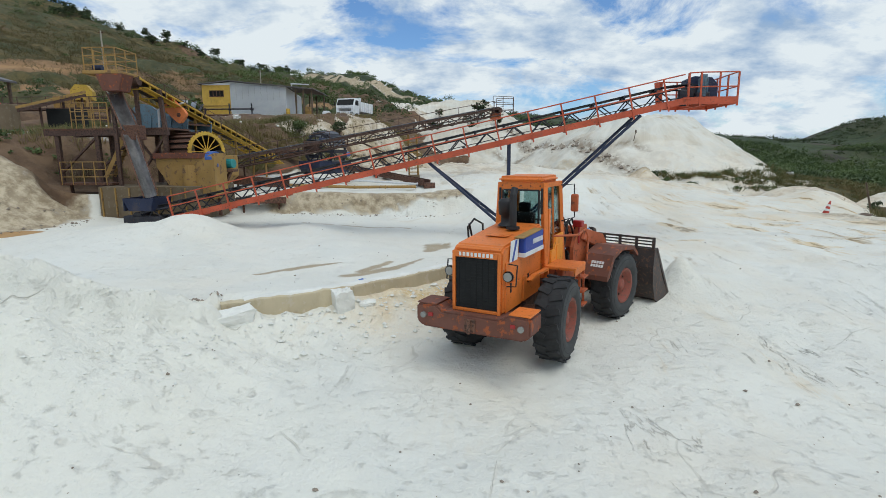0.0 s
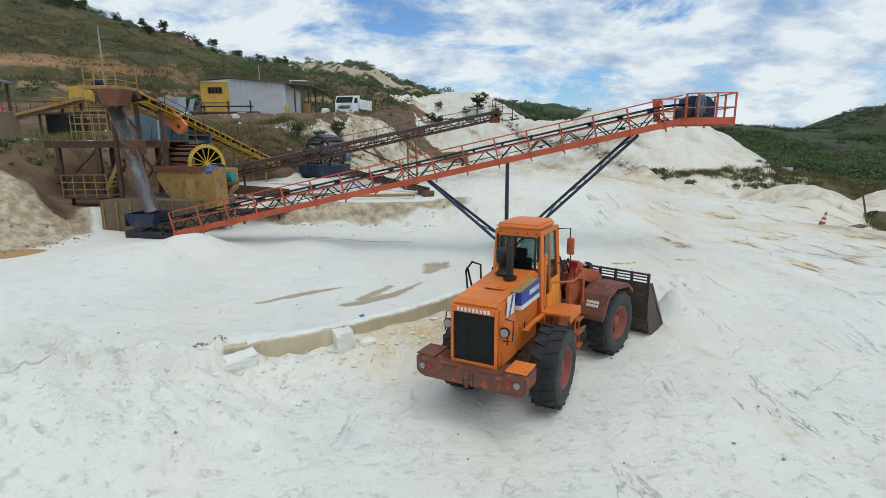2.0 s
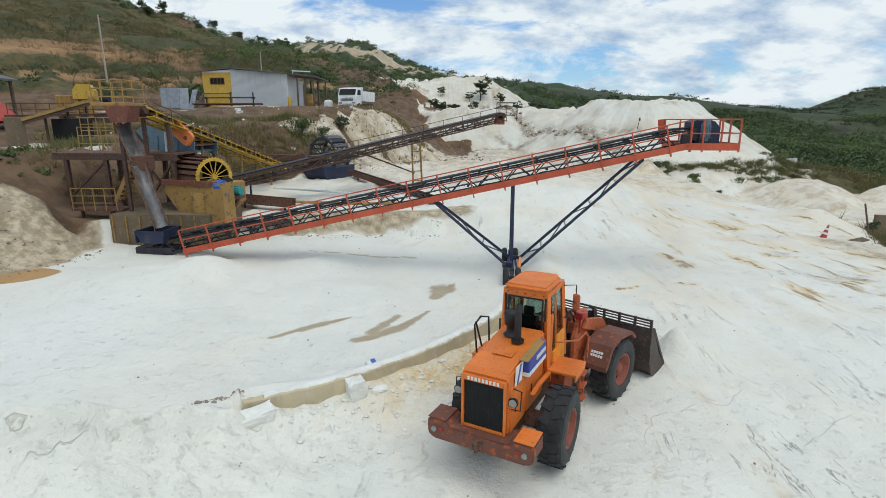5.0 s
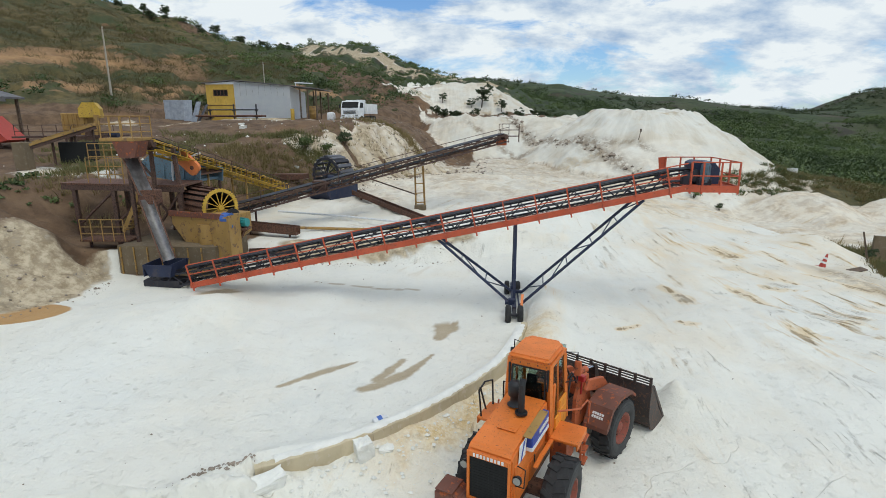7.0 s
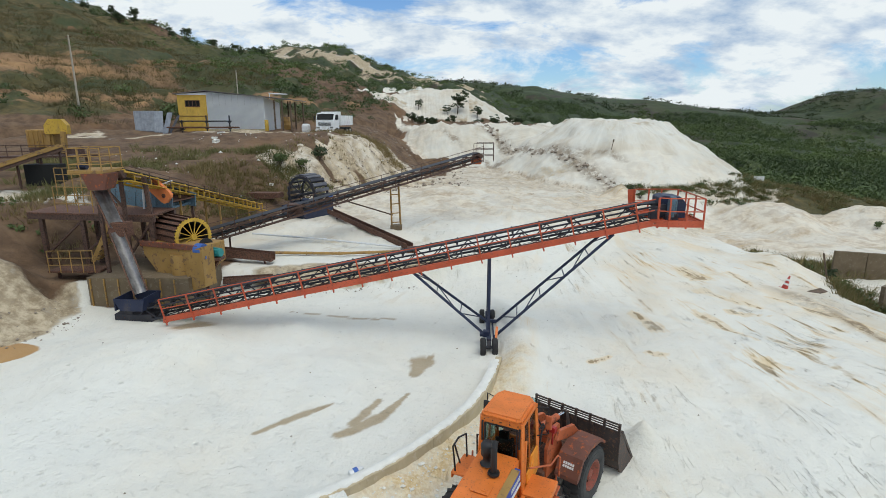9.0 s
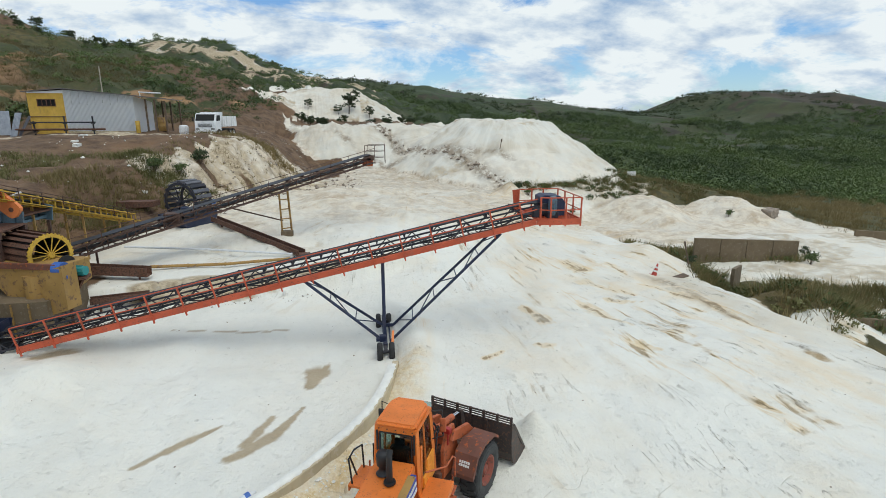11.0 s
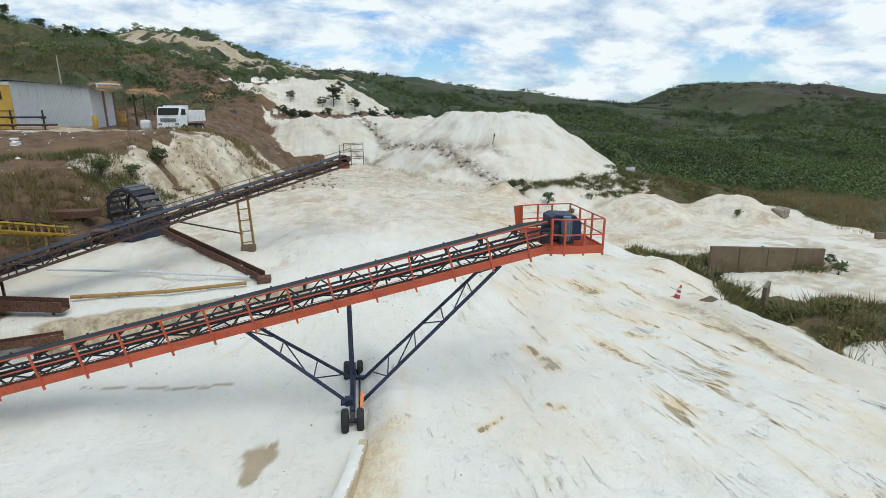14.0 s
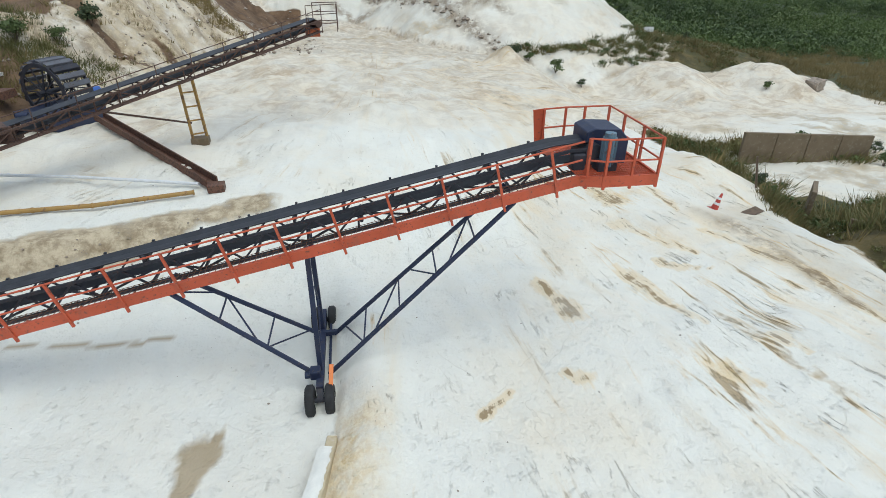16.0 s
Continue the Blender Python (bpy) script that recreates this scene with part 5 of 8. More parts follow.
    part("cutting_edge", box(B(), (0, 2.04, 0.03), (2 * half + 0.06, 0.2, 0.04), K, 0.006), "bucket_steel", bucket)
    b = B()
    for k in range(4):
        z, y = 1.24 + 0.065 * k, 1.02 - 0.012 * k
        box(b, (0, y, z), (2 * half, 0.03, 0.026 if k < 3 else 0.04), K, 0.004)
    for k in range(7):
        x = -half + 2 * half * k / 6
        box(b, (x, 1.0, 1.33), (0.06, 0.05, 0.25), K, 0.006)
    pieces("guard_bar", b, "bucket_steel", bucket)
    b = B()
    for s in (-1, 1):
        for x in (0.32, 0.50):
            prism(b, [(1.0, 0.28), (0.80, 0.40), (0.84, 0.62), (1.0, 0.9)], s * x - 0.02, s * x + 0.02, K, "x")
    pieces("bucket_ear", b, "bucket_steel", bucket)
    for s in (-0.45, 0.0, 0.45):
        part("stiffener", bar(B(), K @ Vector((s, 0.97, 0.8)), K @ Vector((s, 1.0, 1.22)), 0.07, 0.05), "bucket_steel", bucket)
    return root


build_loader()

# ---------------------------------------------------------------- radial stacker conveyor
AX0, AX1 = -12.5, 8.85          # tail and head along x
NEAR, TRA, TRB = 19.25, 19.78, 20.55   # walkway edge, truss sides
SKEW = -0.0843                 # how far the conveyor's line turns from the x axis


def deck_z(x):
    return 3.04 + 0.221 * x if x < 8.25 else 4.863


def build_stacker():
    root = thing("stacker_conveyor", PIVOT[0], PIVOT[1], ground_z(*PIVOT), 0, "long red and navy radial stacker conveyor with walkway and railing", "conveyor")

    lie = Matrix(((1, -SKEW, 0, 19.25 * SKEW), (SKEW, 1, 0, -6 * SKEW), (0, 0, 1, 0), (0, 0, 0, 1)))

    def put(name, bm, material, parent, label="", smooth=False):
        bm.transform(lie)
        return part(name, bm, material, parent, label, smooth)

    def P(x, y, dz=0.0):
        return Vector((x, y, deck_z(x) + dz))
    truss = {}
    for name, y in (("truss_side", TRA), ("truss_side", TRB)):
        b = B()
        bar(b, P(AX0, y, 0.08), P(8.25, y, 0.08), 0.06, 0.08)
        bar(b, P(8.25, y, 0.08), P(AX1, y, 0.08), 0.06, 0.08)
        bar(b, P(AX0, y, 0.60), P(8.25, y, 0.60), 0.06, 0.06)
        bar(b, P(8.25, y, 0.60), P(AX1, y, 0.60), 0.06, 0.06)
        n = 40
        zig = B()
        for k in range(n):
            x0 = AX0 + 0.3 + (8.15 - AX0 - 0.3) * k / n
            x1 = AX0 + 0.3 + (8.15 - AX0 - 0.3) * (k + 1) / n
            za, zb = (0.09, 0.59) if k % 2 == 0 else (0.59, 0.09)
            bar(zig, P(x0, y, za), P(x1, y, zb), 0.038, 0.038)
        truss[y] = put(name, b, "conv_dark", root)
        pieces("diagonal", zig, "conv_dark", truss[y], "", put)
    b = B()
    n = 18
    for k in range(n + 1):
        x = AX0 + 0.4 + (8.0 - AX0 - 0.4) * k / n
        bar(b, P(x, TRA, 0.12), P(x, TRB, 0.12), 0.05, 0.05)
        if k < n:
            x2 = AX0 + 0.4 + (8.0 - AX0 - 0.4) * (k + 1) / n
            bar(b, P(x, TRA if k % 2 else TRB, 0.12), P(x2, TRB if k % 2 else TRA, 0.12), 0.04, 0.04)
    pieces("cross_brace", b, "conv_dark", root, "", put)
    # belts and idlers
    b = B()
    yc = (TRA + TRB) / 2

    def belt_run(dz, dip, half, thick):
        n_ = 24
        pts = [AX0 + 0.15 + (AX1 - 0.1 - AX0 - 0.15) * k / n_ for k in range(n_ + 1)]
        prof = [(-half, dip), (-half * 0.4, 0.0), (half * 0.4, 0.0), (half, dip)]
        rows = []
        for x in pts:
            rows.append([b.verts.new(P(x, yc + u, dz + v)) for u, v in prof] + [b.verts.new(P(x, yc + u, dz + v + thick)) for u, v in prof[::-1]])
        for p, q in zip(rows, rows[1:]):
            for i in range(8):
                b.faces.new((p[i], p[(i + 1) % 8], q[(i + 1) % 8], q[i]))
    belt_run(0.70, 0.05, 0.27, 0.025)
    belt_run(0.30, 0.0, 0.21, 0.02)
    bmesh.ops.recalc_face_normals(b, faces=b.faces)
    put("belt", b, "belt", root, "black rubber belt, empty")
    for k in range(19):
        x = AX0 + 0.9 + 1.06 * k
        if x > 8.1:
            break
        b = B()
        for s in (-1, 1):
            bar(b, P(x, yc + 0.35 * s, 0.60), P(x, yc + 0.37 * s, 0.78), 0.05, 0.06)
            rod(b, P(x, yc + 0.12 * s, 0.67), P(x, yc + 0.33 * s, 0.72), 0.045, 8)
        rod(b, P(x, yc - 0.12, 0.67), P(x, yc + 0.12, 0.67), 0.045, 8)
        bar(b, P(x, yc - 0.39, 0.61), P(x, yc + 0.39, 0.61), 0.05, 0.04)
        put("idler", b, "conv_dark", root)
    for k in range(7):
        x = AX0 + 1.6 + 2.9 * k
        put("return_roller", rod(B(), P(x, TRA, 0.27), P(x, TRB, 0.27), 0.045, 8), "conv_dark", root)
    put("tail_pulley", rod(B(), P(AX0 + 0.1, TRA, 0.48), P(AX0 + 0.1, TRB, 0.48), 0.2, 18), "conv_dark", root)
    put("head_pulley", rod(B(), P(AX1 - 0.1, TRA - 0.05, 0.5), P(AX1 - 0.1, TRB + 0.05, 0.5), 0.22, 18), "conv_dark", root)
    # walkway: channel, grating, brackets
    b = B()
    ends = [[b.verts.new(P(x, NEAR + u, v)) for u, v in ((-0.025, -0.01), (0.09, -0.01), (0.09, 0.01), (0.0, 0.01), (0.0, 0.19), (0.09, 0.19), (0.09, 0.21), (-0.025, 0.21))] for x in (-10.6, 8.24)]
    for k in range(8):
        b.faces.new((ends[0][k], ends[0][(k + 1) % 8], ends[1][(k + 1) % 8], ends[1][k]))
    b.faces.new(ends[0][::-1])
    b.faces.new(ends[1])
    bmesh.ops.recalc_face_normals(b, faces=b.faces)
    put("walkway_channel", b, "conv_red", root, "long red steel channel along the walkway")
    b = B()
    x = -10.2
    while x < 8.2:
        bar(b, P(x, NEAR, 0.17), P(x, TRA, 0.17), 0.007, 0.015)
        x += 0.12
    for k in range(4):
        y = NEAR + 0.1 + 0.13 * k
        bar(b, P(-10.2, y, 0.175), P(8.2, y, 0.175), 0.007, 0.012)
    put("grating", b, "rust", root)
    posts = [-10.48 + 1.14 * k for k in range(17)]
    for x in posts:      # square to the sloping deck
        b = B()
        bar(b, P(x + 0.03, NEAR - 0.03, -0.14), P(x - 0.21, NEAR - 0.03, 0.98), 0.05, 0.05)
        bar(b, P(x, NEAR - 0.02, -0.02), P(x, TRA, -0.02), 0.05, 0.06)
        put("rail_post", b, "conv_red", root)
    for dz in (0.98, 0.58):
        put("handrail", rods(B(), [P(-10.48 - 0.215 * dz, NEAR - 0.03, dz), P(8.25, NEAR - 0.03, dz)], 0.022, 8), "conv_red", root)
    # head platform
    z0 = 4.87
    x0, x1, ya, yb = 8.25, 9.95, 19.1, 21.75
    b = B()
    for p, q in (((8.25, NEAR), (8.7, ya)), ((8.7, ya), (x1, ya)), ((x1, ya), (x1, yb)), ((x1, yb), (8.2, yb)), ((8.2, yb), (8.2, TRB))):
        bar(b, (*p, z0 + 0.10), (*q, z0 + 0.10), 0.05, 0.24)
    bar(b, (9.2, ya, z0 + 0.05), (8.9, yb, z0 + 0.05), 0.06, 0.12)
    plat = put("head_platform", b, "conv_red", root, "red steel head platform")
    b = B()
    for k in range(48):
        x = 8.25 + 0.036 * k
        bar(b, (x, ya + 0.05, z0 + 0.17), (x, yb - 0.05, z0 + 0.17), 0.008, 0.022)
    for k in range(24):
        y = ya + 0.05 + 0.11 * k
        bar(b, (8.22, y, z0 + 0.172), (x1, y, z0 + 0.172), 0.008, 0.018)
    put("platform_grating", b, "conv_red", plat)
    ring = [(8.4, NEAR), (8.75, ya), (9.35, ya), (x1, ya), (x1, 19.95), (x1, 20.9), (x1, yb), (9.3, yb), (8.8, yb), (8.2, yb - 0.1)]
    for k, (x, y) in enumerate(ring):
        wide = 0.11 if k in (0, 9) else 0.055
        put("rail_post", bar(B(), (x, y, z0 - 0.08), (x, y, z0 + 1.02), wide, 0.05, (1, 0, 0)), "conv_red", plat)
    for dz in (1.02, 0.55):
        put("handrail", rods(B(), [Vector((x, y, z0 + dz)) for x, y in ring], 0.022, 8), "conv_red", plat)
    put("end_plate", bar(B(), (8.15, yb - 0.1, z0 + 0.15), (8.05, yb - 0.1, z0 + 1.02), 0.03, 0.26, (1, 0, 0)), "conv_red", plat)
    # drive: guard box, motor, gearbox
    b = prism(B(), [(8.62, 5.02), (9.62, 5.02), (9.62, 5.6), (9.4, 5.84), (8.8, 5.88), (8.62, 5.8)], 19.95, 20.75, None, "y")
    bmesh.ops.bevel(b, geom=b.edges[:], offset=0.02, segments=1, affect="EDGES")
    put("head_guard", b, "navy", root, "navy blue steel hood over the head pulley")
    b = rod(B(), (9.0, 19.62, 5.15), (9.0, 19.62, 5.78), 0.15, 16)
    rod(b, (9.0, 19.62, 5.78), (9.0, 19.62, 5.88), 0.12, 16)
    for k in range(12):
        a = 2 * math.pi * k / 12
        box(b, (0.155, 0, 0), (0.03, 0.012, 0.55), pose(9.0, 19.62, 5.47) @ Matrix.Rotation(a, 4, "Z"))
    put("motor", b, "steel_blue", root, "grey-blue vertical electric motor")
    b = box(B(), (8.98, 19.66, 5.13), (0.45, 0.36, 0.3), None, 0.04)
    box(b, (8.4, 19.8, 5.2), (0.3, 0.26, 0.4), None, 0.04)
    pieces("gearbox", b, "conv_dark", root, "", put)
    # struts and wheel carriage
    cx = 2.38

    def strut(pair, tops, name, count):
        (a0, a1), (t0, t1) = pair, tops
        b = B()
        rod(b, a0, t0, 0.055, 10)
        put(name, b, "navy", root)
        put(name, rod(B(), a1, t1, 0.055, 10), "navy", root)
        b = B()
        a0, a1, t0, t1 = map(Vector, (a0, a1, t0, t1))
        for k in range(count):
            f, g = k / count + 0.06, (k + 1) / count
            u, v = (a0.lerp(t0, f), a1.lerp(t1, g)) if k % 2 else (a1.lerp(t1, f), a0.lerp(t0, g))
            rod(b, u, v, 0.022, 6)
            rod(b, a0.lerp(t0, g), a1.lerp(t1, g), 0.022, 6)
        pieces("strut_brace", b, "navy", root, "", put)
    zl, zr = deck_z(-0.55), deck_z(6.75)
    strut(((cx - 0.18, 19.05, 0.60), (cx - 0.10, 20.55, 0.58)), ((-0.55, TRA - 0.4, zl), (-0.62, 20.15, zl - 0.03)), "left_strut", 3)
    strut(((cx + 0.20, 19.10, 0.45), (cx + 0.33, 20.63, 0.47)), ((6.90, NEAR + 0.12, zr - 0.02), (6.92, 20.28, zr + 0.02)), "right_strut", 5)
    zc = deck_z(cx)
    for y in (TRA - 0.2, TRB - 0.05):
        put("centre_post", bar(B(), (cx, 19.15 if y < 20.2 else 20.75, 0.55), (cx, y, zc + 0.1), 0.11, 0.11, (1, 0, 0)), "navy", root)
    b = B()
    rod(b, (cx, 20.0, 0.75), (cx, 20.9, 2.3), 0.02, 6)
    rod(b, (cx, 21.2, 0.75), (cx, 20.1, 2.3), 0.02, 6)
    pieces("strut_brace", b, "navy", root, "", put)
    b = bar(B(), (cx, 18.55, 0.5), (cx, 21.6, 0.5), 0.16, 0.18)
    bar(b, (cx + 0.2, 19.0, 0.4), (cx + 0.2, 21.2, 0.4), 0.06, 0.06)
    bar(b, (cx - 0.1, 20.55, 0.55), (cx + 0.40, 20.63, 0.50), 0.10, 0.12)
    put("carriage_beam", b, "navy", root)
    for y in (18.40, 21.46):
        b = rod(B(), (cx - 0.32, y, 0.33), (cx + 0.32, y, 0.33), 0.06, 10)
        bar(b, (cx, y, 0.34), (cx, y + (0.3 if y < 20 else -0.3), 0.55), 0.14, 0.12)
        axle = put("axle", b, "conv_dark", root)
        for s in (-1, 1):
            m = pose(cx + 0.22 * s, y, 0.33, 0, 90 * s, 0)
            h = 0.105
            ty = put("tyre", lathe(B(), [(0.16, -h), (0.30, -h), (0.36, -h * 0.6), (0.365, 0), (0.36, h * 0.6), (0.30, h), (0.16, h)], m, 24), "rubber", axle, "worn black truck tyre", smooth=True)
    b = box(B(), (cx - 0.1, 18.95, 0.66), (0.24, 0.26, 0.24), None, 0.03)
    rod(b, (cx - 0.34, 18.95, 0.62), (cx - 0.2, 18.95, 0.62), 0.09, 12)
    put("drive_motor", b, "navy", root, "dark blue wheel drive motor")
    put("drawbar", bar(B(), (cx + 0.22, 18.2, 0.3), (cx + 0.30, 18.8, 1.0), 0.09, 0.05), "orange_guard", root, "orange drawbar plate")
    # tail: feed hopper and skirts
    b = B()
    zt = 1.05
    for p, q, s in (((-12.75, 19.5), (-11.45, 19.5), 0.22), ((-12.75, 20.7), (-11.45, 20.7), 0.22)):
        prism(b, [(p[0] + 0.25, zt), (q[0] - 0.15, zt), (q[0], zt + 0.5), (p[0], zt + 0.5)], p[1] - 0.02, p[1] + 0.02, None, "y")
    for x, xx in ((-12.5, -12.75), (-11.6, -11.45)):
        prism(b, [(19.5, zt), (20.7, zt), (20.7, zt + 0.5), (19.5, zt + 0.5)], min(x, xx), min(x, xx) + 0.05, None, "x")
    put("feed_hopper", b, "navy", root, "navy blue feed hopper at the tail")
    b = B()
    box(b, (-12.2, 20.15, 0.62), (1.6, 0.8, 0.4), pose(0, 0, 0), 0.05)
    put("tail_frame", b, "conv_dark", root)
    return root


build_stacker()


# ---------------------------------------------------------------- the two plant conveyors
def build_conveyor(name, label, tail, head, width, depth, frame_mat, rail_mat, rails=(1, -1), panel=0.9, high=1.0):
    tail, head = Vector(tail), Vector(head)
    root = thing(name, tail.x, tail.y, ground_z(tail.x, tail.y), 0, label, "conveyor")
    d = head - tail
    n = d.length
    along = d.normalized()
    side = along.cross(Vector((0, 0, 1))).normalized()
    up = Vector((0, 0, 1))

    def P(s, u, v):
        return tail + along * s + side * u + up * v
    for s in (-1, 1):
        b = bar(B(), P(0, s * width / 2, 0), P(n, s * width / 2, 0), 0.07, 0.09)
        bar(b, P(0, s * width / 2, depth), P(n, s * width / 2, depth), 0.07, 0.09)
        k = 0
        web = B()
        while k * panel < n - 0.2:
            a, c = k * panel, min(n, (k + 1) * panel)
            bar(web, P(a, s * width / 2, 0), P(a, s * width / 2, depth), 0.05, 0.05)
            if frame_mat != "yellow":
                bar(web, P(a, s * width / 2, 0 if k % 2 else depth), P(c, s * width / 2, depth if k % 2 else 0), 0.045, 0.045)
            k += 1
        side_ = part("truss_side", b, frame_mat, root)
        pieces("web_bar", web, frame_mat, side_)
    b = B()
    k = 0
    while k * 1.1 < n:
        rod(b, P(k * 1.1, -width / 2, depth + 0.04), P(k * 1.1, width / 2, depth + 0.04), 0.05, 8)
        bar(b, P(k * 1.1, -width / 2, 0), P(k * 1.1, width / 2, 0), 0.05, 0.05)
        k += 1
    pieces("roller", b, frame_mat, root)
    b = bar(B(), P(0.1, 0, depth + 0.12), P(n - 0.1, 0, depth + 0.12), width * 0.8, 0.03)
    bar(b, P(0.1, 0, depth * 0.45), P(n - 0.1, 0, depth * 0.45), width * 0.75, 0.02)
    part("belt", b, "belt", root)
    part("head_pulley", rod(B(), P(n, -width / 2, depth * 0.7), P(n, width / 2, depth * 0.7), 0.17, 16), "brown_steel", root)
    for s in rails:
        k = 0
        while k * 1.5 <= n:
            part("rail_post", bar(B(), P(k * 1.5, s * (width / 2 + 0.28), 0.0), P(k * 1.5, s * (width / 2 + 0.28), high), 0.03, 0.03), rail_mat, root)
            k += 1
        for v in (high, high * 0.55):
            part("handrail", rod(B(), P(0, s * (width / 2 + 0.28), v), P(n, s * (width / 2 + 0.28), v), 0.018, 6), rail_mat, root)
        b = bar(B(), P(0, s * (width / 2 + 0.16), 0.02), P(n, s * (width / 2 + 0.16), 0.02), 0.3, 0.03)
        part("walkway", b, frame_mat, root)
    return root, P, n


def build_brown_conveyor():
    root, P, n = build_conveyor("belt_conveyor", "rusty brown belt conveyor on a yellow leg", (-11.7, 27.75, 2.40), (3.55, 38.2, 5.80), 0.8, 0.45, "brown_steel", "brown_steel", (1,))
    # the leg on its concrete foot
    b = B()
    a = Vector((-2.05, 34.75, ground_z(-2.05, 34.75) + 0.30))
    for s in (-0.28, 0.28):
        bar(b, a + Vector((s, s * 0.4, 0)), a + Vector((s * 0.9 - 0.05, s * 0.4 - 0.25, 2.55)), 0.10, 0.10)
    for k in range(4):
        z = 0.2 + 0.62 * k
        bar(b, a + Vector((-0.28, -0.11 - 0.1 * z, z)), a + Vector((0.28, 0.11 - 0.1 * z, z)), 0.05, 0.06)
    leg = part("support_leg", b, "yellow_dirty", root, "rusty yellow ladder-frame leg")
    part("footing", box(B(), (a.x, a.y, a.z - 0.2), (0.75, 0.55, 0.45), None, 0.03), "concrete_grey", leg)
    part("brace", bar(B(), a + Vector((-0.2, -0.1, 0.7)), P(8.2, 0.2, 0.0), 0.06, 0.08), "brown_steel", root)
    # head cage
    b = B()
    h = P(n, 0, 0)
    ring = [h + Vector(v) for v in ((-0.35, -1.0, -0.05), (0.35, -0.7, -0.05), (1.1, -0.35, -0.05), (1.2, 0.75, -0.05), (0.0, 0.6, -0.05))]
    for p in ring:
        rod(b, p, p + Vector((0, 0, 1.25)), 0.022, 6)
    for v in (0.42, 0.84, 1.25):
        for i in range(4):
            rod(b, ring[i] + Vector((0, 0, v)), ring[i + 1] + Vector((0, 0, v)), 0.018, 6)
    pieces("cage_bar", b, "brown_steel", root)
    b = box(B(), (h.x - 0.1, h.y, h.z - 0.05), (0.7, 0.7, 0.4), None, 0.03)
    part("head_chute", b, "orange_faded", root)
    # drive house near the wheel washer
    p = P(5.2, -0.1, 0.1)
    b = box(B(), (p.x, p.y, p.z + 0.2), (0.8, 0.8, 0.6), pose(0, 0, 0), 0.04)
    part("drive_housing", b, "brown_steel", root)
    part("drive_motor", rod(B(), p + Vector((0.3, 0.6, 0.6)), p + Vector((0.65, 0.6, 0.6)), 0.12, 12), "navy", root)
    b = B()
    for k in (1.0,):
        q = P(k, 0, 0)
        for s in (-0.35, 0.35):
            bar(b, (q.x + s, q.y, ground_z(q.x, q.y) - 0.1), (q.x + s, q.y, q.z), 0.08, 0.08)
    pieces("stub_leg", b, "brown_steel", root)


def build_yellow_conveyor():
    root, P, n = build_conveyor("feed_conveyor", "yellow inclined feed conveyor rising to the chute head", (-11.6, 36.4, 2.6), (-13.45, 23.7, 6.05), 0.9, 0.42, "yellow", "brown_steel", (-1,), 0.55, 0.62)
    for k in (2.0, 5.6, 9.4):
        q = P(k, 0, 0)
        for s in (-0.4, 0.4):
            part("support_leg", bar(B(), (q.x + s, q.y, ground_z(q.x, q.y) - 0.2), (q.x + s, q.y, q.z), 0.09, 0.09), "yellow_dirty", root)
    b = B()
    for k in (2.6, 6.2):
        box(b, P(k, 0.5, 0.2), (0.06, 0.5, 0.36))
    pieces("cover_plate", b, "yellow", root)
    # head deck with railing
    deck = part("head_deck", box(B(), (-13.85, 23.15, 6.55), (1.45, 1.6, 0.14), None, 0.02), "yellow_dirty", root, "yellow railed head deck")
    ring = [(-14.5, 22.4), (-14.1, 22.4), (-13.65, 22.4), (-13.2, 22.4), (-13.2, 23.1), (-13.2, 23.9), (-14.5, 23.9), (-14.5, 23.1)]
    for x, y in ring:
        part("rail_post", rod(B(), (x, y, 6.55), (x, y, 7.5), 0.025, 6), "yellow_dirty", deck)
    for v in (6.85, 7.18, 7.5):
        part("handrail", rods(B(), [Vector((x, y, v)) for x, y in ring + ring[:1]], 0.02, 6), "yellow_dirty", deck)
    part("drive_motor", rod(B(), (-14.3, 22.7, 6.75), (-13.95, 22.7, 6.75), 0.12, 12), "navy", deck)
    for x, y in ((-14.35, 23.8), (-13.35, 23.9)):
        part("deck_post", bar(B(), (x, y, ground_z(x, y) - 0.2), (x, y, 6.5), 0.14, 0.14, (1, 0, 0)), "brown_steel", root)
    part("deck_brace", bar(B(), (-14.35, 23.85, 6.2), (-13.35, 23.9, 4.8), 0.08, 0.08), "brown_steel", root)


build_brown_conveyor()
build_yellow_conveyor()


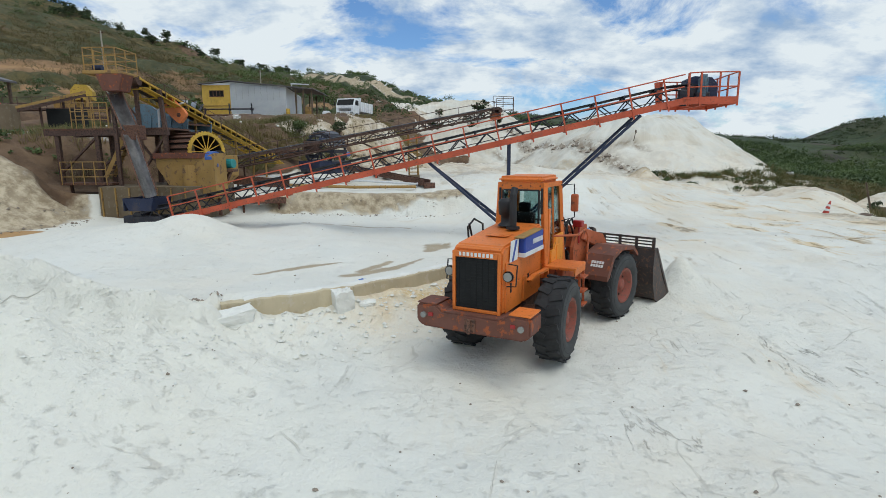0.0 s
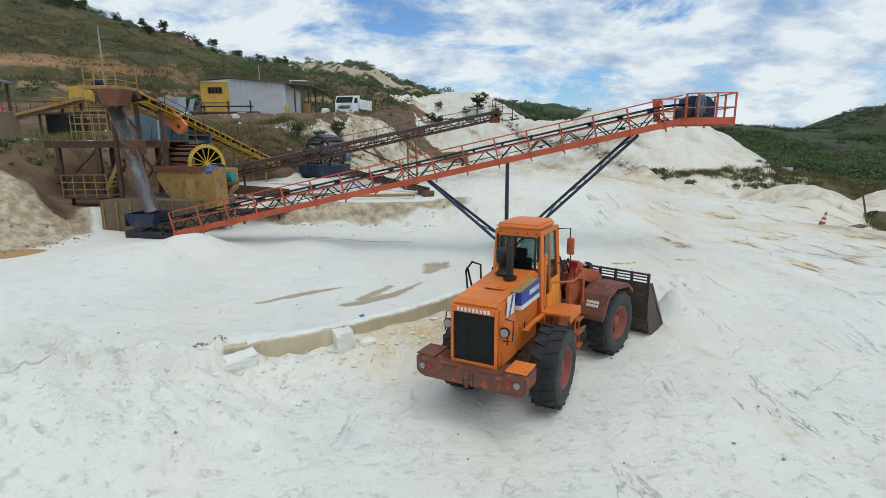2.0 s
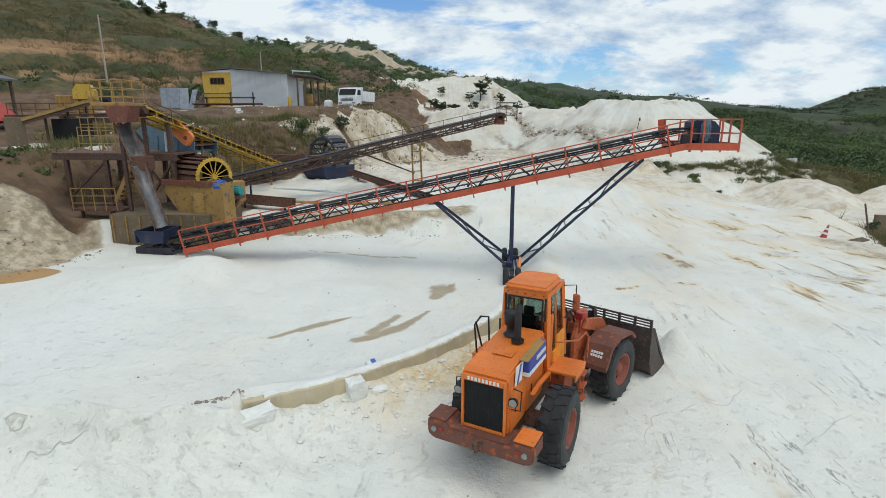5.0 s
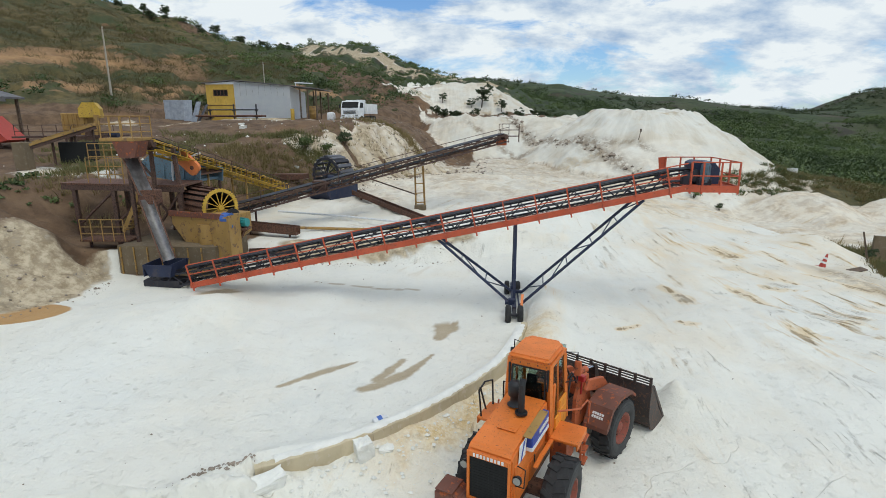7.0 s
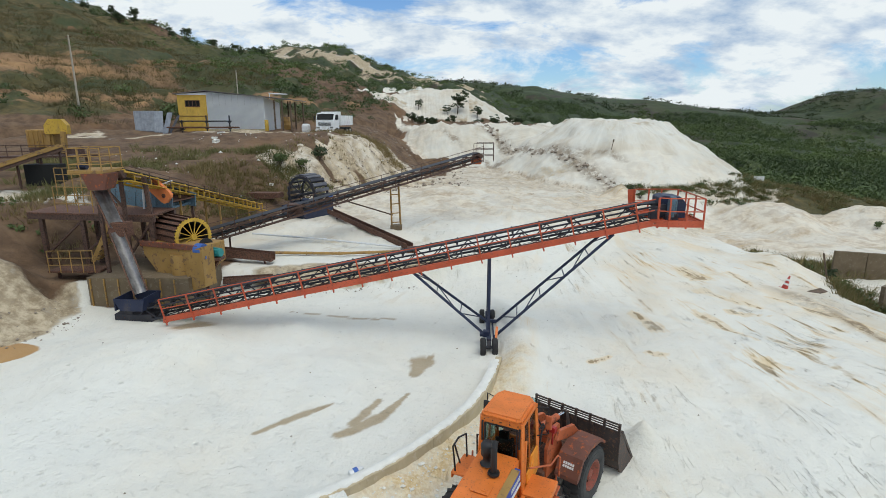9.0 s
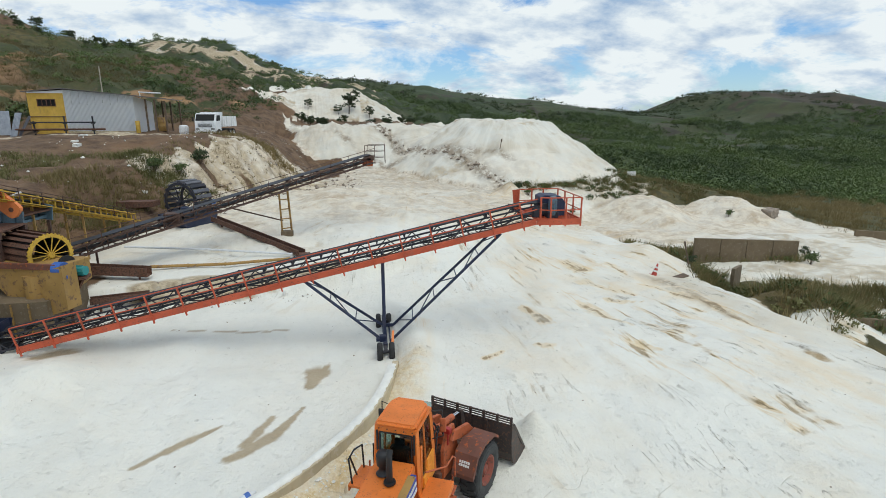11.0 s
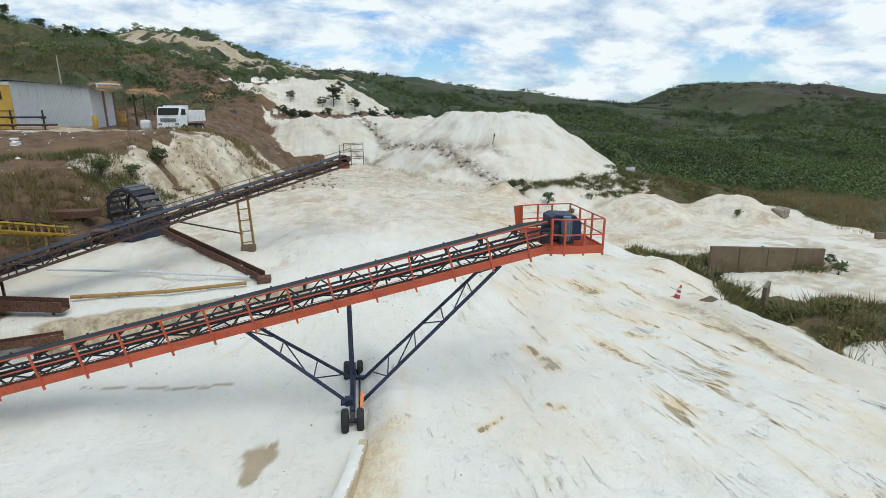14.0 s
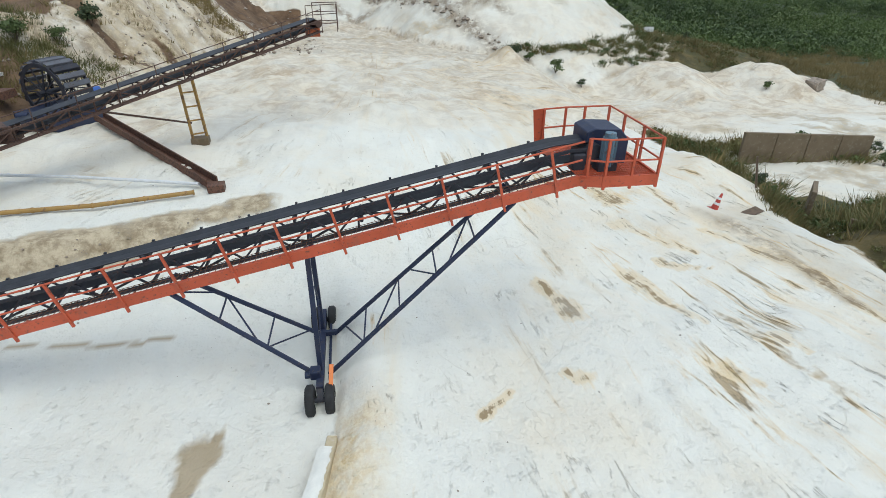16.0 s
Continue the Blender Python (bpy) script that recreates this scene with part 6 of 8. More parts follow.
# ---------------------------------------------------------------- washing plant
def build_chute():
    root = thing("discharge_chute", -13.0, 22.3, 1.4, 0, "rusty two-stage chute of bare worn steel half-pipes", "chute")
    b = B()
    prism(b, [(-0.55, 0.36), (0.55, 0.36), (0.32, -0.3), (-0.32, -0.3)], -0.4, 0.4, pose(-13.5, 22.75, 6.12), "y")
    part("chute_head", b, "cw_rust", root, "rusty red chute head box")

    def half_pipe(p, q, r, name):
        p, q = Vector(p), Vector(q)
        d = (q - p).normalized()
        face = Vector((0.35, -1, 0.25))
        face = (face - d * face.dot(d)).normalized()
        side = d.cross(face)
        b = B()
        rows = []
        for e in (p, q):
            rows.append([b.verts.new(e + side * (r * math.cos(a)) - face * (r * math.sin(a))) for a in [math.pi * k / 12 for k in range(13)]])
        for k in range(12):
            b.faces.new((rows[0][k], rows[0][k + 1], rows[1][k + 1], rows[1][k]))
        bmesh.ops.solidify(b, geom=b.faces[:], thickness=0.03)
        pipe = part(name, b, "galv", root, "bare steel trough worn bright by sand", smooth=True)
        b = B()
        for s in (-1, 1):
            bar(b, p + side * (r + 0.02) * s, q + side * (r + 0.02) * s, 0.05, 0.10, face)
        pieces("trough_side", b, "rust", pipe)
    half_pipe((-13.55, 22.65, 5.85), (-12.85, 22.3, 4.35), 0.26, "upper_trough")
    half_pipe((-12.85, 22.2, 4.15), (-11.95, 21.75, 1.6), 0.24, "lower_trough")
    b = box(B(), (-12.9, 22.62, 4.15), (0.8, 0.5, 0.6), None, 0.03)
    part("transfer_box", b, "rust", root)


def build_sand_wheel():
    root = thing("sand_wheel_washer", -11.2, 24.9, ground_z(-11.2, 24.9), 0, "yellow bucket-wheel sand washer over a yellow steel tank", "sand washer")
    ax = Vector((0.80, -0.60, 0)).normalized()
    hubp = Vector((-10.72, 24.45, 3.38))
    m = Matrix.Translation(hubp) @ ax.to_track_quat("Z", "Y").to_matrix().to_4x4()
    R = 0.86
    b = B()
    lathe(b, [(R * 0.84, -0.03), (R, -0.03), (R, 0.03), (R * 0.84, 0.03), (R * 0.84, -0.03)], m, 40)
    for k in range(36):
        a = 2 * math.pi * k / 36
        box(b, (R * 1.01, 0, 0), (0.05, 0.07, 0.05), m @ Matrix.Rotation(a, 4, "Z"))
    wheel = part("wheel_disc", b, "yellow", root, "yellow spoked wheel rim")
    b = B()
    for k in range(14):
        a = 2 * math.pi * k / 14
        bar(b, m @ Vector((0.08 * math.cos(a), 0.08 * math.sin(a), 0)), m @ Vector((R * 0.86 * math.cos(a), R * 0.86 * math.sin(a), 0)), 0.035, 0.035)
    lathe(b, [(0.0, -0.08), (0.12, -0.08), (0.12, 0.08), (0.0, 0.08)], m, 16)
    pieces("spoke", b, "yellow", wheel)
    b = lathe(B(), [(R * 0.9, -0.05), (R * 0.9, -2.3), (R * 0.8, -2.3), (R * 0.8, -0.05), (R * 0.9, -0.05)], m, 32)
    part("drum", b, "mesh_black", root, "dark wet wheel drum")
    for k in range(20):
        a = 2 * math.pi * k / 20
        q = prism(B(), [(R * 0.86, -0.1), (R * 1.02, -0.02), (R * 1.04, 0.14), (R * 0.9, 0.08)], -2.3, -0.06, m @ Matrix.Rotation(a, 4, "Z"), "z")
        part("bucket", q, "rust", root)
    # tank
    T = pose(-11.35, 24.3, 0, 0, 0, -20)
    b = B()
    prism(b, [(-1.35, 3.2), (-1.35, 2.7), (-0.7, 1.9), (0.9, 1.7), (1.75, 2.3), (1.75, 3.2)], -0.75, 0.95, T, "y")
    bmesh.ops.bevel(b, geom=b.edges[:], offset=0.03, segments=1, affect="EDGES")
    tank = part("tank", b, "yellow_dirty", root, "dented yellow steel tank")
    part("tank_rim", box(B(), (0.2, -0.78, 3.2), (3.2, 0.12, 0.24), T, 0.01), "cw_rust", tank)
    b = rod(B(), T @ Vector((0.55, -0.55, 0.6)), T @ Vector((0.55, -0.55, 2.8)), 0.42, 20)
    part("pump_barrel", b, "yellow_dirty", tank)
    b = B()
    prism(b, [(1.15, 1.2), (2.1, 1.5), (2.1, 3.3), (1.5, 3.1), (1.15, 2.0)], -0.9, -0.2, T, "y")
    part("outlet_box", b, "yellow_dirty", tank)
    # drive
    b = rod(B(), (-10.05, 23.15, 3.1), (-9.7, 23.03, 3.1), 0.28, 18)
    rod(b, (-10.17, 23.2, 3.1), (-10.05, 23.15, 3.1), 0.15, 14)
    box(b, (-9.85, 23.15, 2.80), (0.5, 0.5, 0.14), None, 0.02)
    part("gear_drive", b, "blue", root, "blue gear reducer")
    b = rod(B(), (-9.75, 23.75, 2.85), (-9.2, 23.6, 2.85), 0.19, 16)
    for k in range(10):
        a = 2 * math.pi * k / 10
        b2 = (0.2 * math.cos(a), 0.2 * math.sin(a))
        bar(b, (-9.72, 23.74 + b2[0], 2.85 + b2[1]), (-9.3, 23.62 + b2[0], 2.85 + b2[1]), 0.02, 0.02)
    part("motor", b, "teal", root, "teal electric motor")
    part("pulley", lathe(B(), [(0.0, -0.05), (0.33, -0.05), (0.33, 0.05), (0.0, 0.05)], pose(-9.98, 23.95, 3.1) @ ax.to_track_quat("Z", "Y").to_matrix().to_4x4(), 22), "black", root)
    part("drive_bracket", box(B(), (-9.85, 23.75, 2.55), (1.3, 0.6, 0.12), None, 0.02), "rust", root)
    b = B()
    for p, q in (((-10.2, 23.7, 2.5), (-10.6, 23.9, 1.4)), ((-9.4, 23.7, 2.5), (-10.2, 24.1, 1.3)), ((-9.9, 23.5, 2.5), (-9.9, 23.5, 0.6))):
        bar(b, p, q, 0.12, 0.12)
    pieces("bracket_leg", b, "rust", root)


def build_plant_frame():
    base = solo("plant_footing", prism(B(), [(-14.9, 23.0), (-10.4, 22.75), (-9.9, 25.2), (-10.6, 26.8), (-14.7, 26.4)], 0.2, 1.9, None, "z"), "concrete_grey", "stained concrete footing block under the washing plant", "footing")
    b = B()
    for k in range(7):
        x = -14.75 + 0.62 * k
        bar(b, (x, 22.96 - 0.055 * (x + 14.9), 0.3), (x, 22.96 - 0.055 * (x + 14.9), 1.85), 0.06, 0.05)
    pieces("formwork_rib", b, "yellow_dirty", base)
    root = thing("steel_platform", -15.0, 25.5, ground_z(-15, 25.5), 0, "rusty brown steel frame with decks and yellow railings", "steel frame")
    b = B()
    bar(b, (-18.6, 25.3, 4.25), (-12.3, 24.3, 4.25), 0.16, 0.26)
    bar(b, (-18.6, 27.3, 4.25), (-12.3, 26.3, 4.25), 0.16, 0.26)
    pieces("deck_beam", b, "brown_steel", root)
    q = prism(B(), [(-18.6, 25.2), (-12.3, 24.2), (-12.3, 26.3), (-18.6, 27.3)], 4.36, 4.44, None, "z")
    part("deck_plate", q, "rust", root)
    for x, y in ((-18.0, 25.25), (-15.9, 24.9), (-14.0, 24.65), (-12.5, 24.4), (-14.0, 26.5), (-12.4, 26.3), (-16.5, 26.9)):
        part("column", bar(B(), (x, y, ground_z(x, y) - 0.3), (x, y, 4.3), 0.18, 0.18, (1, 0, 0)), "brown_steel", root)
    part("tall_column", bar(B(), (-12.55, 24.55, 4.3), (-12.75, 24.7, 6.1), 0.16, 0.16, (1, 0, 0)), "brown_steel", root)
    b = B()
    for p, q in (((-18.0, 25.25, 2.4), (-15.9, 24.9, 4.1)), ((-14.0, 24.65, 2.2), (-12.5, 24.4, 4.1)), ((-12.5, 24.4, 2.2), (-14.0, 24.65, 4.1)), ((-15.9, 24.9, 2.6), (-14.0, 24.65, 4.1))):
        bar(b, p, q, 0.09, 0.09)
    pieces("brace", b, "brown_steel", root)
    for x, y in ((-17.3, 25.3), (-16.7, 25.2), (-16.1, 25.1), (-15.4, 25.0)):
        part("rail_post", rod(B(), (x, y, 4.4), (x, y, 5.6), 0.022, 6), "yellow_dirty", root)
    for v in (4.85, 5.22, 5.6):
        part("handrail", rod(B(), (-17.3, 25.3, v), (-15.4, 25.0, v), 0.018, 6), "yellow_dirty", root)
    # lower landing with stairs
    b = box(B(), (-15.85, 24.1, 1.98), (2.3, 0.9, 0.1), pose(0, 0, 0), 0.01)
    part("landing", b, "rust", root)
    for k in range(5):
        x = -16.9 + 0.5 * k
        part("rail_post", rod(B(), (x, 23.65, 1.95), (x, 23.65, 2.95), 0.022, 6), "yellow_dirty", root)
    for v in (2.3, 2.62, 2.95):
        part("handrail", rod(B(), (-16.9, 23.65, v), (-14.9, 23.65, v), 0.018, 6), "yellow_dirty", root)
    b = B()
    for k in range(9):
        box(b, (-15.3 + 0.1 * k, 24.7 + 0.05 * k, 2.35 + 0.22 * k), (0.28, 0.6, 0.04))
    bar(b, (-15.4, 24.4, 2.25), (-14.5, 24.8, 4.3), 0.05, 0.16)
    bar(b, (-15.4, 25.0, 2.25), (-14.5, 25.4, 4.3), 0.05, 0.16)
    part("stair", b, "yellow_dirty", root)
    b = B()
    for x in (-16.8, -15.0):
        bar(b, (x, 24.1, ground_z(x, 24.1) - 0.2), (x, 24.1, 2.0), 0.1, 0.1)
    pieces("landing_leg", b, "brown_steel", root)


def build_screen():
    root = thing("vibrating_screen", -13.6, 27.6, 4.4, 0, "blue-grey vibrating screen with an orange belt guard", "vibrating screen")
    S = pose(-13.9, 27.7, 4.85, 0, 7, -12)
    for y in (-0.9, 0.9):
        b = prism(B(), [(-1.7, -0.45), (1.7, -0.45), (1.7, 0.25), (0.2, 0.4), (-0.4, 0.75), (-1.1, 0.75), (-1.7, 0.2)], y - 0.03, y + 0.03, S, "y")
        part("side_plate", b, "steel_blue", root)
        b = B()
        for k in range(6):
            box(b, (-1.45 + 0.56 * k, y - 0.05 * (1 if y < 0 else -1), -0.1), (0.06, 0.06, 0.7), S)
        pieces("rib", b, "steel_blue", root)
    part("screen_deck", box(B(), (0, 0, 0.05), (3.3, 1.75, 0.08), S @ pose(0, 0, 0, 0, 0, 0)), "rust", root)
    b = B()
    for k in range(8):
        box(b, (-1.4 + 0.4 * k, 0, -0.3), (0.1, 1.8, 0.12), S)
    pieces("cross_tube", b, "steel_blue", root)
    # orange belt guard with two discs
    G = pose(-12.75, 26.0, 5.3, 0, 42, -12)
    b = B()
    prism(b, [(-0.62, -0.2), (-0.55, -0.3), (-0.4, -0.34), (0.4, -0.34), (0.55, -0.3), (0.62, -0.2), (0.62, 0.2), (0.55, 0.3), (0.4, 0.34), (-0.4, 0.34), (-0.55, 0.3), (-0.62, 0.2)], -0.09, 0.09, G, "y")
    g = part("belt_guard", b, "orange_guard", root, "orange belt guard with rounded ends")
    b = B()
    for x in (-0.32, 0.32):
        rod(b, G @ Vector((x, -0.09, 0)), G @ Vector((x, -0.11, 0)), 0.1, 14)
    pieces("guard_cap", b, "rust", g)
    b = B()
    for x, y in ((-1.5, -0.9), (1.5, -0.9), (-1.5, 0.9), (1.5, 0.9)):
        p = S @ Vector((x, y, -0.45))
        bar(b, p, (p.x, p.y, 3.6), 0.12, 0.12, (1, 0, 0))
    pieces("spring_post", b, "brown_steel", root)
    b = B()
    rod(b, (-13.6, 26.0, 4.4), (-13.55, 26.0, 5.35), 0.05, 8)
    rod(b, (-13.55, 26.0, 5.35), (-12.3, 26.4, 5.75), 0.04, 8)
    part("water_pipe", b, "pvc", root)


build_chute()
build_sand_wheel()
build_plant_frame()
build_screen()


# ---------------------------------------------------------------- low curved wall and the bays
def arc_point(angle, r, z):
    a = radians(angle)
    return Vector((WALL_C[0] + r * math.cos(a), WALL_C[1] + r * math.sin(a), z))


def build_curved_wall():
    root = thing("retaining_wall", -1.0, 11.6, -0.3, 0, "low curved concrete retaining wall stained ochre, sand behind it", "wall", kind="structure")
    cuts = [-65.5, -53, -40, -27, -13]
    for k, (a0, a1) in enumerate(zip(cuts, cuts[1:])):
        b = B()
        rows = []
        for i in range(13):
            a = a0 + 0.02 + (a1 - a0 - 0.04) * i / 12
            top = 0.53 + 0.07 * float(ss(-28, -38, np.array(a))) + 0.012 * math.sin(a * 1.1) + 0.008 * math.sin(a * 3.1) + 0.05 * float(ss(-30, -14, np.array(a)))
            rows.append([b.verts.new(arc_point(a, WALL_R + u, v)) for u, v in ((-0.03, -0.6), (0.20, -0.6), (0.185, top - 0.02), (0.165, top), (-0.01, top + 0.005), (-0.03, top - 0.02))])
        for p, q in zip(rows, rows[1:]):
            for i in range(6):
                b.faces.new((p[i], p[(i + 1) % 6], q[(i + 1) % 6], q[i]))
        b.faces.new(rows[0][::-1])
        b.faces.new(rows[-1])
        bmesh.ops.recalc_face_normals(b, faces=b.faces)
        part("wall_panel", b, "concrete", root)
    return root


def rough_block(name, label, c, s, turn, material, seed, category="block", amount=0.14, cuts=3):
    b = B()
    bmesh.ops.create_cube(b, size=1.0)
    bmesh.ops.subdivide_edges(b, edges=b.edges[:], cuts=cuts, use_grid_fill=True)
    for v in b.verts:
        n = noise.noise_vector(v.co * 2.3 + Vector((seed, seed * 0.7, 0)))
        v.co = v.co.lerp(v.co.normalized() * 0.6, 0.06) + n * amount * 0.8 + noise.noise_vector(v.co * 6.0 + Vector((seed, 0, seed))) * amount * 0.45
    b.transform(pose(*c, 4, -5, turn) @ Matrix.Diagonal((*s, 1)))
    return solo(name, b, material, label, category, smooth=False)


def bay_wall(p, q, top0, top1, base, thick=0.22, panels=4):
    root = thing("bay_wall", p[0], p[1], base, 0, "weathered brown concrete bay wall at the yard's edge", "wall", "concrete bay walls", "structure")
    a, c = Vector((*p, 0)), Vector((*q, 0))
    for k in range(panels):
        f, g = k / panels + 0.002, (k + 1) / panels - 0.002
        u, v = a.lerp(c, f), a.lerp(c, g)
        n = (c - a).normalized().cross(Vector((0, 0, 1))) * thick / 2
        z0, z1 = top0 + (top1 - top0) * f, top0 + (top1 - top0) * g
        b = B()
        ring = []
        for e, z in ((u, z0), (v, z1)):
            ring.append([b.verts.new((e + n).to_tuple()[:2] + (base,)), b.verts.new((e - n).to_tuple()[:2] + (base,)), b.verts.new((e - n).to_tuple()[:2] + (z,)), b.verts.new((e + n).to_tuple()[:2] + (z,))])
        for i in range(4):
            b.faces.new((ring[0][i], ring[0][(i + 1) % 4], ring[1][(i + 1) % 4], ring[1][i]))
        b.faces.new(ring[0][::-1])
        b.faces.new(ring[1])
        bmesh.ops.recalc_face_normals(b, faces=b.faces)
        bmesh.ops.bevel(b, geom=b.edges[:], offset=0.015, segments=1, affect="EDGES")
        part("wall_panel", b, "concrete_grey", root)
    return root


def wall_crust():
    """Sand spilled thinly over the wall's top, with a ragged outer edge."""
    b = B()
    rows = []
    n = 260
    for i in range(n + 1):
        a = -63.5 + 49.0 * i / n
        top = 0.53 + 0.07 * float(ss(-28, -38, np.array(a))) + 0.05 * float(ss(-30, -14, np.array(a)))
        w = 0.135 + 0.045 * noise.noise(Vector((a * 0.9, 3.1, 0))) + 0.03 * noise.noise(Vector((a * 3.7, 7.7, 0)))
        h = 0.030 + 0.012 * noise.noise(Vector((a * 2.1, 1.3, 0)))
        rows.append([b.verts.new(arc_point(a, WALL_R + u, top + v)) for u, v in ((-0.16, -0.03), (-0.05, h), (0.06, h), (w, 0.012), (w + 0.01, -0.02))])
    for p, q in zip(rows, rows[1:]):
        for i in range(4):
            b.faces.new((p[i], q[i], q[i + 1], p[i + 1]))
    bmesh.ops.recalc_face_normals(b, faces=b.faces)
    return solo("sand_crust", b, "sandblock", "thin crust of white sand spilled over the wall", "sand", kind="stuff", smooth=True)


build_curved_wall()
wall_crust()
rough_block("sand_block", "caked block of white sand fallen against the wall", (-1.92, 10.35, 0.34), (0.38, 0.32, 0.5), 30, "sandblock", 3, amount=0.12, cuts=5)
rough_block("sand_block", "low slab of caked white sand by the wall", (-3.72, 9.15, 0.36), (0.85, 0.38, 0.28), 36, "sandblock", 9, amount=0.14, cuts=5)
rough_block("sand_block", "crumbled lump of caked white sand", (-1.45, 10.55, 0.20), (0.32, 0.24, 0.22), 10, "sandblock", 14, amount=0.22, cuts=4)
bay_wall((28.9, 36.25), (37.2, 34.6), -0.45, -0.75, -2.8)
bay_wall((26.5, 28.6), (24.2, 26.6), -0.45, 0.0, -2.4, 0.2, 1)
bay_wall((24.6, 24.9), (26.6, 23.6), -0.55, -0.75, -2.6, 0.22, 1)
bay_wall((23.6, 21.6), (25.0, 20.6), -0.6, -0.7, -2.6, 0.22, 1)
bay_wall((25.2, 20.45), (30.5, 18.6), -0.85, -1.0, -2.8, 0.22, 3)
bay_wall((53.5, 43.5), (57.0, 41.8), -2.4, -2.5, -4.5, 0.3, 1)


# ---------------------------------------------------------------- second wheel, flume, pipes
def build_second_wheel():
    z0 = ground_z(-8.7, 38.6)
    root = thing("bucket_wheel", -8.7, 38.6, z0, 0, "dark steel bucket wheel with dull grey scoops on its tank", "sand washer")
    ax = Vector((-0.52, -0.854, 0)).normalized()
    c = Vector((-8.7, 38.6, 3.42))
    m = Matrix.Translation(c) @ ax.to_track_quat("Z", "Y").to_matrix().to_4x4()
    R = 1.3
    for z in (0.45, -0.9):
        b = lathe(B(), [(R * 0.86, z - 0.03), (R, z - 0.03), (R, z + 0.03), (R * 0.86, z + 0.03), (R * 0.86, z - 0.03)], m, 36)
        side = part("wheel_side", b, "conv_dark", root)
        b = B()
        for k in range(10):
            a = 2 * math.pi * k / 10
            bar(b, m @ Vector((0.1 * math.cos(a), 0.1 * math.sin(a), z)), m @ Vector((R * 0.88 * math.cos(a), R * 0.88 * math.sin(a), z)), 0.05, 0.05)
        pieces("spoke", b, "conv_dark", side)
    part("shaft", rod(B(), m @ Vector((0, 0, -1.2)), m @ Vector((0, 0, 0.75)), 0.1, 12), "conv_dark", root)
    for k in range(22):
        a = 2 * math.pi * k / 22
        q = prism(B(), [(R * 0.97, -0.15), (R * 1.08, -0.12), (R * 1.10, 0.10), (R * 1.07, 0.10), (R * 1.05, -0.08), (R * 0.97, -0.11)], -0.9, 0.45, m @ Matrix.Rotation(a, 4, "Z"), "z")
        part("scoop", q, "dull_steel" if k % 3 else "conv_dark", root)
    T = pose(-8.6, 38.4, 0, 0, 0, 58)
    b = prism(B(), [(-1.5, 2.75), (-1.5, 2.3), (-0.8, z0 - 0.3), (0.9, z0 - 0.3), (1.6, 2.3), (1.6, 2.75)], -1.0, 1.0, T, "y")
    tank = part("tank", b, "navy", root, "faded blue steel tank")
    part("drive_motor", rod(B(), T @ Vector((1.3, -0.7, 3.2)), T @ Vector((1.75, -0.7, 3.2)), 0.17, 12), "blue", root)
    b = prism(B(), [(0, 0), (3.2, 0), (3.2, 0.35), (0, 0.5)], -0.45, 0.45, pose(-13.6, 39.4, 2.95, 0, -4, -14), "y")
    part("feed_launder", b, "rust", root, "rusty steel feed launder")


def build_flume():
    p, q = Vector((-6.9, 37.9, max(2.05, ground_z(-6.9, 37.9) + 0.15))), Vector((-1.0, 29.6, ground_z(-1.0, 29.6) + 0.12))
    root = thing("wooden_flume", q.x, q.y, ground_z(q.x, q.y), 0, "dark rusty open flume carrying tailings water downhill", "flume")
    d = (q - p).normalized()
    s = d.cross(Vector((0, 0, 1))).normalized()
    part("flume_floor", bar(B(), p, q, 0.42, 0.05), "rust", root)
    for k in (-1, 1):
        part("flume_side", bar(B(), p + s * 0.21 * k + Vector((0, 0, 0.14)), q + s * 0.21 * k + Vector((0, 0, 0.14)), 0.05, 0.32), "rust", root)
    for k in range(3):
        e = p.lerp(q, (k + 0.3) / 3)
        part("trestle", bar(B(), (e.x, e.y, ground_z(e.x, e.y) - 0.3), (e.x, e.y, e.z), 0.1, 0.1, (1, 0, 0)), "rust", root)
    b = box(B(), (q.x + 0.15, q.y - 0.2, q.z), (0.6, 0.5, 0.3), None, 0.03)
    part("outfall_box", b, "rust", root)


def lying_pipe(name, label, pts, r, mats):
    pts = [Vector((x, y, ground_z(x, y) + dz)) for x, y, dz in pts]
    root = thing(name, pts[0].x, pts[0].y, pts[0].z - r, 0, label, "pipe")
    n = 0
    for a, b_ in zip(pts, pts[1:]):
        k = max(1, int((b_ - a).length / 1.6))
        for i in range(k):
            part("pipe_length", rod(B(), a.lerp(b_, i / k), a.lerp(b_, (i + 0.995) / k), r, 12), mats[(n // 2) % len(mats)], root, smooth=False)
            part("coupling", rod(B(), a.lerp(b_, (i + 0.97) / k), a.lerp(b_, (i + 1.0) / k), r * 1.25, 12), mats[(n // 2) % len(mats)], root)
            n += 1
    return root


build_second_wheel()
build_flume()
lying_pipe("water_pipe", "long white plastic water pipe lying over the pond", [(-10.5, 31.9, 0.3), (-6.0, 31.0, 0.25), (-1.5, 29.7, 0.22)], 0.06, ["pvc"])
lying_pipe("slurry_pipe", "yellow and black steel slurry pipe lying on sand", [(-8.3, 28.4, 0.2), (-4.8, 28.7, 0.2), (-1.6, 29.2, 0.18)], 0.08, ["yellow_dirty", "yellow_dirty", "conv_dark"])


